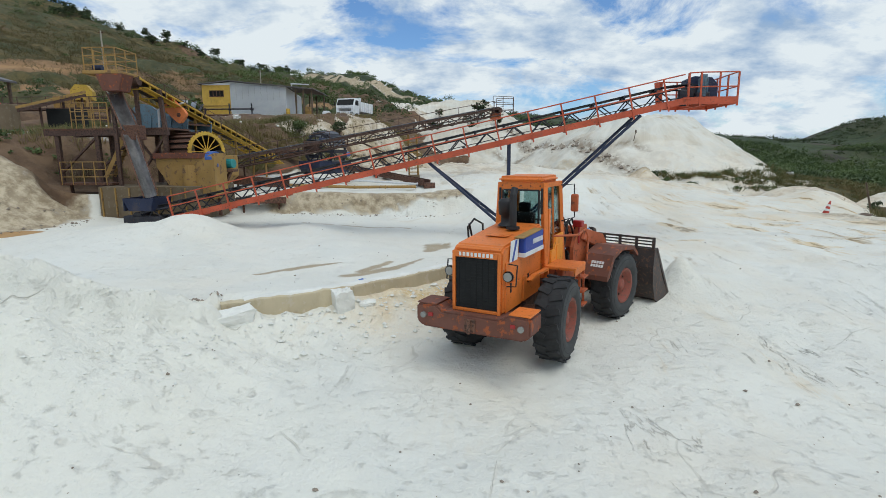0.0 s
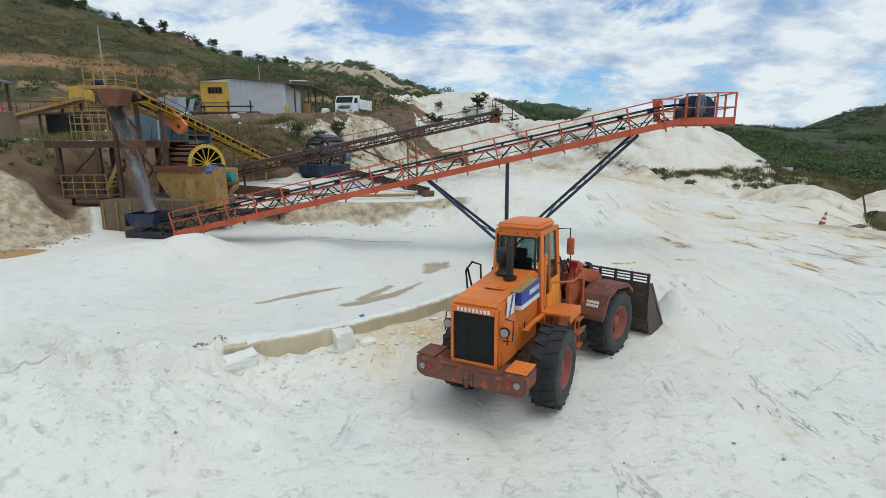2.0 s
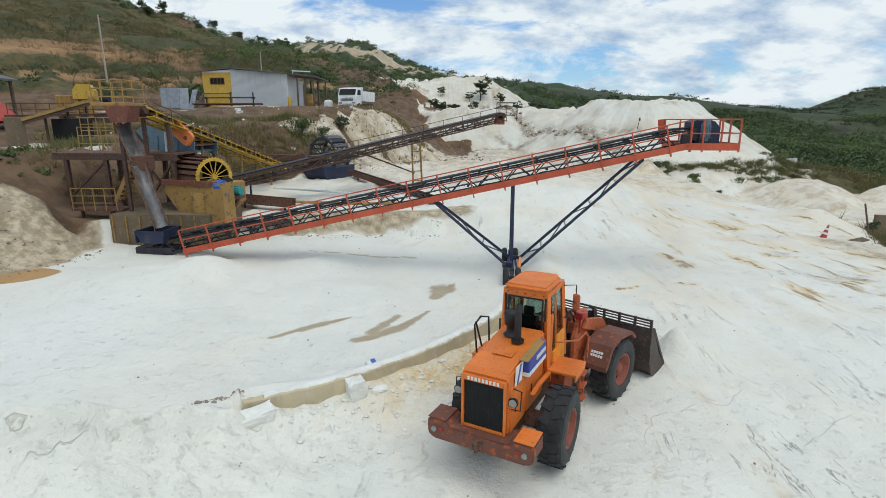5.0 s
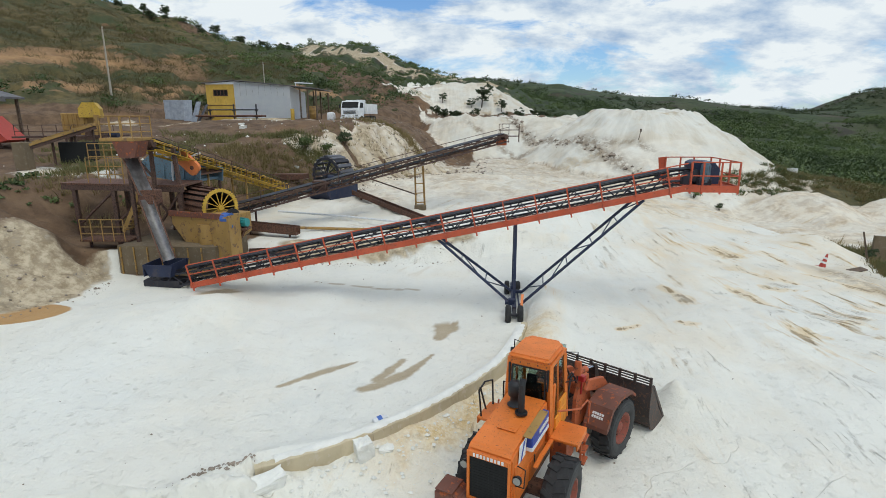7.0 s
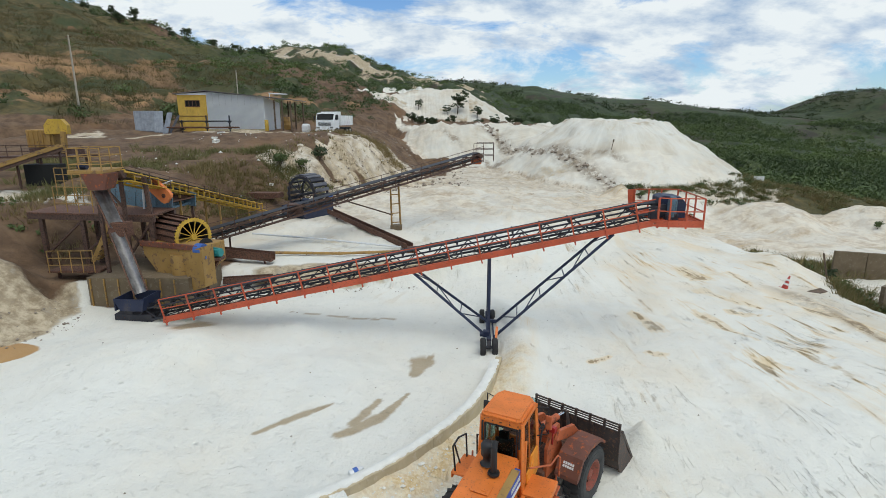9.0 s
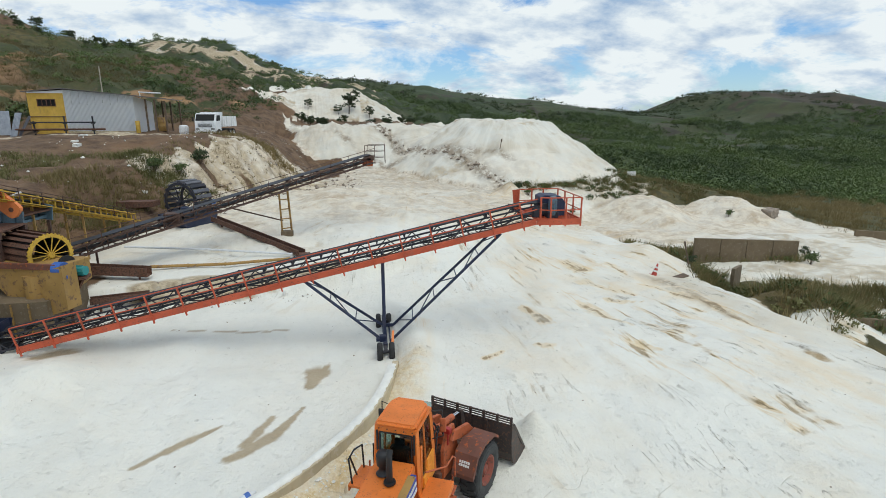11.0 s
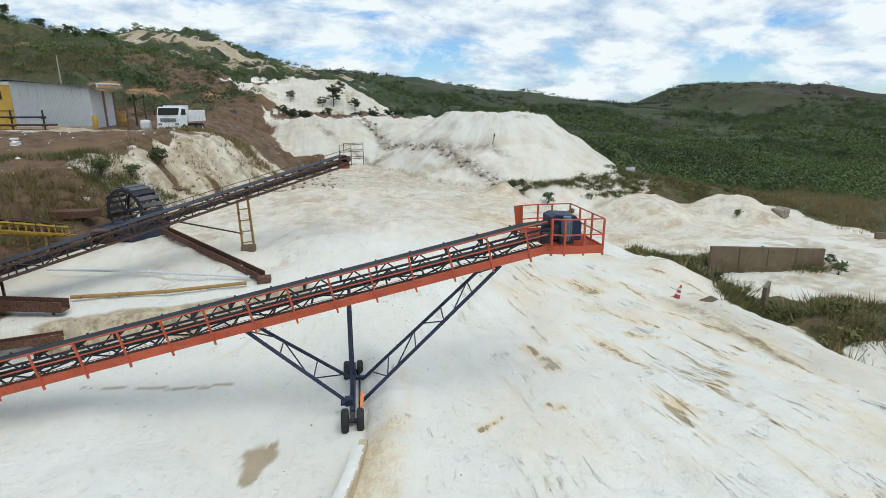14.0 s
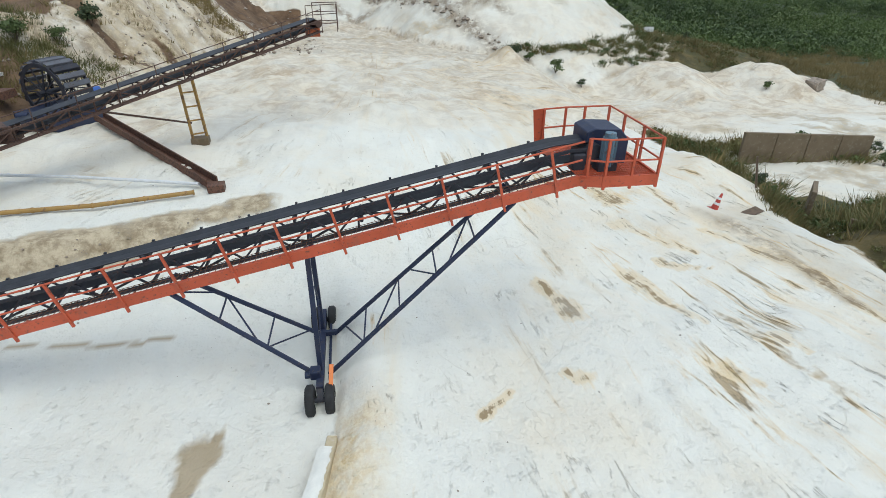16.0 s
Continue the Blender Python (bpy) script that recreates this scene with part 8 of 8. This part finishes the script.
def by_wall(g, n):
    a = np.radians(-64 + 40 * g.random(n))
    r = WALL_R + 0.35 + 1.7 * g.random(n) ** 1.6
    return np.stack([WALL_C[0] + r * np.cos(a), WALL_C[1] + r * np.sin(a)], 1)


def over_yard(g, n):
    return np.stack([-12 + 34 * g.random(n), 5 + 50 * g.random(n) ** 1.4], 1)


def on_left_bank(g, n):
    y = 8 + 14 * g.random(n)
    return np.stack([np.interp(y, TOE_Y, TOE_X) + 0.8 - 6.0 * g.random(n) ** 1.3, y], 1)


def on_terrace(g, n):
    y = 32 + 32 * g.random(n)
    return np.stack([np.interp(y, TOE_Y, TOE_X) - 3 - 16 * g.random(n), y], 1)


def on_spur(g, n):
    y = 40 + 22 * g.random(n)
    return np.stack([np.interp(y, TOE_Y, TOE_X) + 1.0 - 6 * g.random(n), y], 1)


def under_stacker(g, n):
    x = -8 + 9 * g.random(n)
    return np.stack([x, 25.2 + 0.27 * (x + 7.5) + g.normal(0, 0.4, n)], 1)


def pile_foot(g, n):
    x = -3 + 26 * g.random(n)
    return np.stack([x, np.interp(x, [-4, 3.3, 9.6, 14.5, 19.8, 22.2], [112, 103, 91.5, 81, 71.5, 65]) + g.normal(0, 0.9, n)], 1)


def below_truck(g, n):
    return np.stack([-9 + 14 * g.random(n), 58 + 26 * g.random(n)], 1)


def by_wall_end(g, n):
    t = g.random(n) ** 0.8
    return np.stack([-5.42 + 1.27 * t + g.normal(0, 0.09, n), 8.92 + 0.69 * t + g.normal(0, 0.11, n)], 1)


scatter_lumps("wall_end_clods", "brown clods along the buried end of the low wall", 170, by_wall_end, (0.012, 0.07), "rock", 13)
scatter_lumps("pile_foot_rubble", "dark clods and debris along the foot of the piles", 420, pile_foot, (0.08, 0.45), "rock", 11)
scatter_lumps("ramp_rubble", "stones and clods beside the dirt ramp", 300, below_truck, (0.06, 0.35), "rock", 12)
scatter_lumps("bank_rubble", "brown and tan stones over the earth bank", 800, on_left_bank, (0.02, 0.11), "rock", 7)
scatter_lumps("terrace_rubble", "pale stones scattered over the terrace", 160, on_terrace, (0.04, 0.2), "sandblock", 8)
scatter_lumps("spur_rubble", "brown stones on the eroded white spur", 700, on_spur, (0.03, 0.2), "rock", 9)
scatter_lumps("shelf_rubble", "crumbled tan lumps along the low sand shelf", 260, under_stacker, (0.015, 0.08), "rock", 10)
scatter_lumps("sand_crumbs", "crumbs of caked white sand over the spoil bank", 1500, along_bank, (0.008, 0.038), "sandblock", 3)
scatter_lumps("wall_foot_crumbs", "lumps of ochre and white sand at the wall's foot", 900, by_wall, (0.012, 0.085), "sandblock", 4)
scatter_lumps("yard_clods", "small brown clods scattered over the sand yard", 600, over_yard, (0.01, 0.045), "rock", 5)


# ---------------------------------------------------------------- plants
def leaf_mesh(name, centres, radii, per, leaf, material, seed, flat=0.75, corners=4):
    """Clumps of small pointed leaves round many centres."""
    g = np.random.default_rng(seed)
    n = len(centres)
    c = np.repeat(np.asarray(centres, float), per, 0)
    r = np.repeat(np.asarray(radii, float), per)
    d = g.normal(size=(n * per, 3))
    d /= np.linalg.norm(d, axis=1)[:, None]
    d[:, 2] = np.abs(d[:, 2]) * 1.0 - 0.15
    rad = (0.35 + 0.65 * g.random(n * per) ** 0.6) * (1 + 0.25 * g.normal(size=n * per))
    p = c + d * (rad * r)[:, None] * np.array([1, 1, flat])
    u = g.normal(size=p.shape)
    u /= np.linalg.norm(u, axis=1)[:, None]
    v = np.cross(u, d + 0.3 * g.normal(size=p.shape))
    v /= np.linalg.norm(v, axis=1)[:, None] + 1e-6
    s = (leaf * (0.6 + 0.8 * g.random(n * per)) * r)[:, None]
    tri = np.stack([p - u * s, p + v * s * 0.75, p + u * s, p - v * s * 0.75][:corners], 1).reshape(-1, 3)
    me = bpy.data.meshes.new(name)
    k = n * per
    me.vertices.add(len(tri))
    me.vertices.foreach_set("co", tri.ravel())
    me.loops.add(corners * k)
    me.loops.foreach_set("vertex_index", np.arange(corners * k, dtype=np.int32))
    me.polygons.add(k)
    me.polygons.foreach_set("loop_start", (np.arange(k) * corners).astype(np.int32))
    me.update(calc_edges=True)
    me.materials.append(M[material])
    return me


def blades_mesh(name, xy, tall, per, material, seed, spread=0.25):
    g = np.random.default_rng(seed)
    n = len(xy)
    z = height(xy[:, 0], xy[:, 1])
    base = np.repeat(np.stack([xy[:, 0], xy[:, 1], z - 0.03], 1), per, 0)
    h = np.repeat(tall, per) * (0.5 + 0.7 * g.random(n * per))
    off = g.normal(0, 1, (n * per, 2)) * (spread * np.repeat(tall, per))[:, None]
    base[:, :2] += off
    lean = off * 0.9 + 0.18 * g.normal(size=off.shape) * h[:, None]
    a = g.random(n * per) * 3.14
    w = (0.022 + 0.02 * g.random(n * per)) * np.repeat(tall, per) ** 0.5
    wv = np.stack([np.cos(a) * w, np.sin(a) * w, 0 * w], 1)
    tip = base + np.stack([lean[:, 0], lean[:, 1], h], 1)
    tri = np.stack([base - wv, base + wv, tip], 1).reshape(-1, 3)
    me = bpy.data.meshes.new(name)
    k = n * per
    me.vertices.add(len(tri))
    me.vertices.foreach_set("co", tri.ravel())
    me.loops.add(3 * k)
    me.loops.foreach_set("vertex_index", np.arange(3 * k, dtype=np.int32))
    me.polygons.add(k)
    me.polygons.foreach_set("loop_start", (np.arange(k) * 3).astype(np.int32))
    me.update(calc_edges=True)
    me.materials.append(M[material])
    return me


def sample(n, box_, keep, seed):
    g = np.random.default_rng(seed)
    x = box_[0] + (box_[1] - box_[0]) * g.random(n)
    y = box_[2] + (box_[3] - box_[2]) * g.random(n)
    z = height(x, y)
    p = np.clip(keep(x, y, z), 0, 1)
    sel = g.random(n) < p
    return np.stack([x[sel], y[sel], z[sel]], 1)


def not_pile(x, y):
    return (np.hypot(x - 28.8, y - 84) > 23.5) & (np.hypot(x - 18.5, y - 90) > 16) & (np.hypot(x - 8.5, y - 105) > 18) & (np.hypot(x - 3.0, y - 131) > 18)


g0 = np.random.default_rng(12)
# dense scrub on the far valley side
def valley(x, y, z):
    return ss(-0.65, 0.0, fbm(x * 0.03, y * 0.03, 5, 81) + 0.05) * not_pile(x, y) * (0.06 + ss(82, 122, y + 0.12 * (x - 60) + 20 * fbm(x * 0.05, y * 0.05, 3, 84))) * ss(4, 20, x - 30 + 0.25 * (y - 66)) * (y > 66)


pts = sample(14000, (36, 260, 60, 220), valley, 11)
pts = pts[pts[:, 0] < 1.45 * pts[:, 1] + 8]
rad = 0.8 + 2.4 * g0.random(len(pts)) ** 2.4
tagged(new("valley_scrub", leaf_mesh("valley_scrub", pts + np.stack([0 * rad, 0 * rad, 0.3 * rad], 1), rad, 100, 0.115, "leaf_wood", 13, 0.8, 3)), "dense green scrub filling the valley floor", "scrub", kind="stuff")
# taller crowns standing out of the scrub
pts = sample(650, (44, 360, 74, 270), lambda x, y, z: ss(0.0, 0.3, fbm(x * 0.035, y * 0.035, 4, 88)) * not_pile(x, y) * ss(78, 100, y) * (x > 50), 89)
pts = pts[pts[:, 0] < 1.45 * pts[:, 1] + 8]
rad = (1.5 + 2.4 * g0.random(len(pts)) ** 1.6) * (1 + 0.4 * ss(120, 240, pts[:, 1]))
tagged(new("valley_crowns", leaf_mesh("valley_crowns", pts + np.stack([0 * rad, 0 * rad, 0.75 * rad], 1), rad, 110, 0.15, "leaf", 90, 0.8, 3)), "bright green bushy crowns standing out of the valley scrub", "scrub", kind="stuff")
pts = sample(10000, (10, 560, 185, 430), lambda x, y, z: ss(-0.4, 0.15, fbm(x * 0.022, y * 0.022, 5, 82)) * (x < 1.4 * y + 10), 31)
rad = (1.3 + 2.6 * g0.random(len(pts)) ** 2.5) * (1 + 0.3 * ss(250, 400, pts[:, 1]))
tagged(new("valley_woods", leaf_mesh("valley_woods", pts + np.stack([0 * rad, 0 * rad, 0.35 * rad], 1), rad, 80, 0.125, "leaf_wood", 33, 0.8, 3)), "green woods in patches over the valley side", "woods", kind="stuff")
pts = sample(9000, (-40, 760, 380, 640), lambda x, y, z: 0.7 * ss(-0.2, 0.25, fbm(x * 0.02, y * 0.02, 5, 83)) * (1 - 0.7 * ss(420, 470, x) * (1 - ss(640, 700, x))) + 0.8 * ss(575, 600, y), 14)
rad = 1.5 + 3.0 * g0.random(len(pts)) ** 2.5
tagged(new("far_woods", leaf_mesh("far_woods", pts + np.stack([0 * rad, 0 * rad, 0.3 * rad], 1), rad, 31, 0.23, "leaf_dark", 15, 0.75, 3)), "dark scrub woods on the far ridges", "woods", kind="stuff")
# hillside shrubs behind the shed
def hill_shrubs(x, y, z):
    band = ss(-0.25, 0.3, fbm(x * 0.035, y * 0.035, 4, 85))
    lanes = np.exp(-((y - 266 - 0.55 * np.maximum(0, x + 34)) / 17) ** 2) + np.exp(-((y - 238 - 0.3 * (x + 40)) / 9) ** 2)
    return (1 - 0.95 * np.clip(lanes, 0, 1)) * (z > 8.3) * (x < -6 + 0.3 * (y - 90)) * not_pile(x, y) * (0.02 + 0.85 * band * ss(-62, -26, x) + 0.5 * ss(-40, -24, x) * (y < 125) + 0.8 * ss(146, 162, y) + 0.05 * band)


pts = sample(9000, (-190, 20, 60, 320), hill_shrubs, 16)
pts = pts[(pts[:, 1] > 78) | (pts[:, 0] < -40)]
rad = 0.6 + 1.3 * g0.random(len(pts)) ** 2
tagged(new("hillside_shrubs", leaf_mesh("hillside_shrubs", pts + np.stack([0 * rad, 0 * rad, 0.4 * rad], 1), rad, 90, 0.15, "leaf_wood", 17, 0.75, 3)), "green shrubs over the grassy hillside", "shrubs", kind="stuff")

pts = sample(30000, (-110, -12, 55, 150), lambda x, y, z: (z > 8.0) * not_pile(x, y) * ss(-0.3, 0.2, fbm(x * 0.08, y * 0.08, 4, 87)) * (1 - ss(-30, -18, x) * 0.6), 36)
tagged(new("hillside_grass", blades_mesh("hillside_grass", pts[:, :2], 0.4 + 0.5 * np.random.default_rng(5).random(len(pts)), 8, "hill_straw", 37, 0.5)), "dry golden grass over the lower hillside", "grass", kind="stuff")


def tree(x, y, h, crown, seed, label="slender tree with an open uneven crown", dz=0.0, material="leaf_dark"):
    g = np.random.default_rng(seed)
    z = ground_z(x, y) + dz
    root = thing("tree", x, y, z, 0, label, "tree")
    top = Vector((x + 0.15 * h * (g.random() - 0.5), y + 0.1 * h * (g.random() - 0.5), z + 0.72 * h))
    b = rod(B(), (x, y, z - 0.3), top, 0.035 * h, 8, 0.014 * h)
    tips = [top]
    for k in range(6):
        f = 0.35 + 0.1 * k
        a = 2.4 * k + g.random()
        p = Vector((x, y, z)).lerp(top, f)
        q = p + Vector((math.cos(a), math.sin(a), 0.75)) * (0.26 * h * (0.7 + 0.6 * g.random()))
        rod(b, p, q, 0.014 * h, 6, 0.006 * h)
        tips.append(q)
    part("trunk", b, "bark", root)
    c, r = [], []
    for q in tips:
        for _ in range(4):
            c.append(q + Vector(g.normal(0, 0.10 * h, 3)) * crown)
            r.append(0.14 * h * crown * (0.6 + 0.7 * g.random()))
    me = leaf_mesh("crown", np.array([v[:] for v in c]), np.array(r), 34, 0.30, material, seed + 1, 0.85)
    me.transform(root.matrix_basis.inverted())
    ob = new("crown", me)
    ob.parent = root
    return root


for k, (x, y, h) in enumerate(((6.4, 118, 4.2), (10.5, 117, 2.4), (4.2, 117.5, 2.0), (14.0, 116, 2.2), (-2.0, 120, 2.0))):
    tree(x, y, h, 1.0, 100 + k, "small dark tree on the white bank")
for k in range(26):
    x, y = -4 + 26 * g0.random(), 107 + 7 * g0.random()
    tree(x, y, 0.8 + 0.9 * g0.random(), 1.3, 400 + k, "low dark shrub on the white bank")
# trees along the skyline
g1 = np.random.default_rng(44)
for k in range(34):
    x = -128 + 84 * (k + g1.random()) / 34
    y = 158 + 9 * g1.random()
    tree(x, y, 1.4 + 2.0 * g1.random() ** 1.5, 1.3, 200 + 3 * k, "shrubby tree on the skyline of the ridge")


def bush(x, y, r, seed, material="leaf", label="round-topped green bush at the yard's edge", flat=0.9):
    g = np.random.default_rng(seed)
    z = ground_z(x, y)
    root = thing("bush", x, y, z, 0, label, "bush")
    b = B()
    c, rr = [], []
    for k in range(7):
        a = 2.4 * k
        q = Vector((x + r * 0.6 * math.cos(a) * g.random(), y + r * 0.6 * math.sin(a) * g.random(), z + r * (0.4 + 0.7 * g.random())))
        rod(b, (x, y, z - 0.05), q, 0.03 * r, 5, 0.012 * r)
        c.append(q[:])
        rr.append(r * (0.3 + 0.3 * g.random()))
    part("stems", b, "bark", root)
    me = leaf_mesh("foliage", np.array(c), np.array(rr), 90, 0.17, material, seed, flat)
    me.transform(root.matrix_basis.inverted())
    ob = new("foliage", me)
    ob.parent = root
    return root


for k, (x, y, r) in enumerate(((23.6, 62.4, 1.0), (25.0, 62.0, 0.7), (27.2, 60.2, 0.95), (29.2, 58.2, 0.6), (22.6, 63.2, 0.6), (52.5, 78.0, 1.0), (54.5, 77.5, 0.8), (34.4, 37.2, 0.9), (35.4, 36.9, 0.7), (22.0, 27.6, 0.45), (37.6, 33.6, 0.8), (47.5, 54.3, 0.6),
                               (38.6, 35.2, 0.6), (34.8, 37.4, 0.8), (-10.9, 47.0, 0.7), (-10.0, 50.5, 0.9), (-12.2, 45.0, 0.8), (-33.5, 70.5, 2.2), (-31.5, 72.5, 1.8))):
    bush(x, y, r, 300 + k, "leaf" if k % 3 else "leaf_dark")

# dry grass on the banks, the bays and the terrace edge
pts = sample(26000, (-30, 2, 26, 62), lambda x, y, z: (0.12 + 0.88 * ss(33, 38, y)) * ss(0.8, 2.2, np.interp(y, TOE_Y, TOE_X) - x) * (1 - ss(6.0, 8.5, np.interp(y, TOE_Y, TOE_X) - x)) * ss(-0.25, 0.3, fbm(x * 0.3, y * 0.3, 3, 91)) * (1 - 0.93 * ss(41, 45, y)), 18)
tagged(new("bank_grass", blades_mesh("bank_grass", pts[:, :2], 0.22 + 0.35 * np.random.default_rng(1).random(len(pts)), 12, "straw", 19)), "dry yellowish grass over the earth bank", "grass", kind="stuff")


g3 = np.random.default_rng(51)
f = g3.random(420)
xy = np.stack([-11.5 + 8.0 * f + g3.normal(0, 0.9, 420), 60.5 + 7.5 * f + g3.normal(0, 1.1, 420)], 1)
tagged(new("crest_grass", blades_mesh("crest_grass", xy, 0.25 + 0.4 * g3.random(420), 22, "straw", 52, 0.4)), "dry tufted grass along the edge of the terrace road", "grass", kind="stuff")
pts = sample(9000, (-30, -8, 28, 48), lambda x, y, z: ss(1.2, 2.6, np.interp(y, TOE_Y, TOE_X) - x) * (1 - 0.7 * ss(7.0, 9.5, np.interp(y, TOE_Y, TOE_X) - x)) * ss(-0.1, 0.35, fbm(x * 0.25, y * 0.25, 3, 97)), 53)
tagged(new("bank_scrub", blades_mesh("bank_scrub", pts[:, :2], 0.22 + 0.35 * g3.random(len(pts)), 16, "grass_green", 54, 0.4)), "olive-green weeds and grass over the earth bank", "grass", kind="stuff")


def bay_keep(x, y, z):
    xe = edge_x(y)
    a = ss(0.8, 1.6, x - xe) * (1 - ss(5.5, 8, x - xe)) * (y > 17) * (y < 31)
    b_ = np.exp(-(((x - 24.2) - 0.24 * (y - 29)) / 1.0) ** 2) * (y > 27) * (y < 44)
    c = np.exp(-((y - 38.5 - 0.1 * (31 - x)) / 1.3) ** 2) * ss(25, 27, x) * (1 - ss(33, 36, x))
    d = np.exp(-((x - 31.5) / 1.8) ** 2 - ((y - 57) / 4.5) ** 2)
    e = ss(0, 3, y - 64 + 0.1 * (x - 40)) * ss(0, 4, x - 31) * (1 - ss(104, 126, y)) * not_pile(x, y)
    e = np.maximum(e, ss(0, 6, x - 58) * ss(34, 44, y) * (1 - ss(84, 104, x)) * not_pile(x, y))
    return np.clip(a * 0.2 + 0.5 * b_ + c + 0.6 * e, 0, 1) * ss(-0.45, 0.0, fbm(x * 0.35, y * 0.35, 3, 93))


pts = sample(72000, (22, 120, 17, 126), bay_keep, 20)
tagged(new("bay_grass", blades_mesh("bay_grass", pts[:, :2], 0.35 + 0.55 * np.random.default_rng(2).random(len(pts)), 12, "straw", 21)), "long straw-coloured grass between the bays", "grass", kind="stuff")
pts = sample(16000, (22, 60, 17, 84), lambda x, y, z: 0.6 * bay_keep(x, y, z), 22)
rad = 0.22 + 0.45 * g0.random(len(pts)) ** 2
tagged(new("bay_weeds", leaf_mesh("bay_weeds", pts + np.stack([0 * rad, 0 * rad, 0.3 * rad], 1), rad, 40, 0.2, "grass_green", 23)), "low green weeds among the dry grass", "weeds", kind="stuff")

# rank tussocks along the yard's edge and over the bays
TUFTS = ((21.7, 25.7, 0.9), (22.3, 26.4, 1.0), (22.9, 25.6, 0.9), (24.2, 29.6, 0.6), (25.0, 31.2, 0.7), (25.5, 32.4, 0.7), (25.9, 33.8, 0.6), (26.2, 35.2, 0.6), (27.0, 37.4, 0.6),
         (28.0, 27.0, 1.3), (29.0, 26.2, 1.4), (30.0, 25.2, 1.4), (31.2, 24.6, 1.4), (32.0, 28.0, 1.2), (30.5, 28.0, 1.2), (33.0, 27.0, 1.3), (27.2, 26.0, 1.2), (32.6, 25.6, 1.4), (34.0, 24.0, 1.4), (35.4, 26.4, 1.3), (29.2, 23.6, 1.2), (26.6, 24.6, 1.0), (28.2, 22.4, 1.2))
g2 = np.random.default_rng(77)
for name, material, label, seed, per in (("tussock_grass", "straw", "tall straw-coloured tussock grass over the bay walls", 61, 9), ("green_tussock", "grass_green", "rank olive-green grass among the tussocks", 62, 10)):
    xy = np.concatenate([np.array([[x, y]]) + g2.normal(0, 0.42 * s, (70, 2)) for x, y, s in TUFTS])
    tall = np.concatenate([s * (0.26 + 0.30 * g2.random(70)) for x, y, s in TUFTS])
    tagged(new(name, blades_mesh(name, xy, tall, per, material, seed, 0.3)), label, "grass", kind="stuff")

# scrub down the yard's edge, over the pit walls and on the knoll at the pile's foot
SCRUB = ((27.2, 40.5, 27.4, 36.3, 0.6), (27.4, 36.3, 26.4, 32.5, 0.7), (26.4, 32.5, 25.2, 29.4, 0.6), (25.2, 29.4, 23.2, 26.2, 0.5), (27.2, 26.8, 33.0, 27.6, 1.0), (24.4, 24.6, 28.4, 23.2, 0.8), (25.5, 21.5, 29.5, 20.5, 0.7),
         (33.5, 36.9, 37.5, 35.0, 0.5), (29.5, 37.0, 33.0, 36.6, 0.4))
xy = np.concatenate([np.array([[ax, ay]]) + g2.random((90, 1)) * np.array([[bx - ax, by - ay]]) + g2.normal(0, w, (90, 2)) for ax, ay, bx, by, w in SCRUB])
turn = np.radians(-108 + 98 * g2.random(420) ** 0.7)
reach = 20.9 + 0.8 * g2.normal(0, 1, 420) * (0.3 + 1.2 * (turn > -1.4))
xy = np.concatenate([xy, np.stack([28.6 + reach * np.cos(turn), 84 + reach * np.sin(turn)], 1)])
pts = np.concatenate([xy, height(xy[:, 0], xy[:, 1])[:, None]], 1)
rad = 0.18 + 0.42 * g2.random(len(pts)) ** 2
tagged(new("edge_scrub", leaf_mesh("edge_scrub", pts[::2] + np.stack([0 * rad[::2], 0 * rad[::2], 0.45 * rad[::2]], 1), rad[::2], 70, 0.16, "leaf", 64)), "low green scrub down the yard's edge", "scrub", kind="stuff")
tagged(new("edge_grass", blades_mesh("edge_grass", xy, 0.3 + 0.5 * g2.random(len(xy)), 26, "grass_green", 65, 0.45)), "olive and straw-coloured grass down the yard's edge", "grass", kind="stuff")
tagged(new("knoll_grass", blades_mesh("knoll_grass", xy[::2], 0.4 + 0.5 * g2.random(len(xy[::2])), 22, "straw", 66, 0.45)), "dry grass among the scrub at the yard's edge", "grass", kind="stuff")

pts = sample(1400, (-26, -13, 8, 30), lambda x, y, z: 0.6 * ss(1.5, 4, np.interp(y, TOE_Y, TOE_X) - x) * ss(0.0, 0.4, fbm(x * 0.5, y * 0.5, 3, 95)), 41)
rad = 0.10 + 0.22 * g2.random(len(pts))
tagged(new("bank_weeds", leaf_mesh("bank_weeds", pts + np.stack([0 * rad, 0 * rad, 0.3 * rad], 1), rad, 26, 0.3, "leaf", 43)), "low dull green weeds on the earth bank", "weeds", kind="stuff")
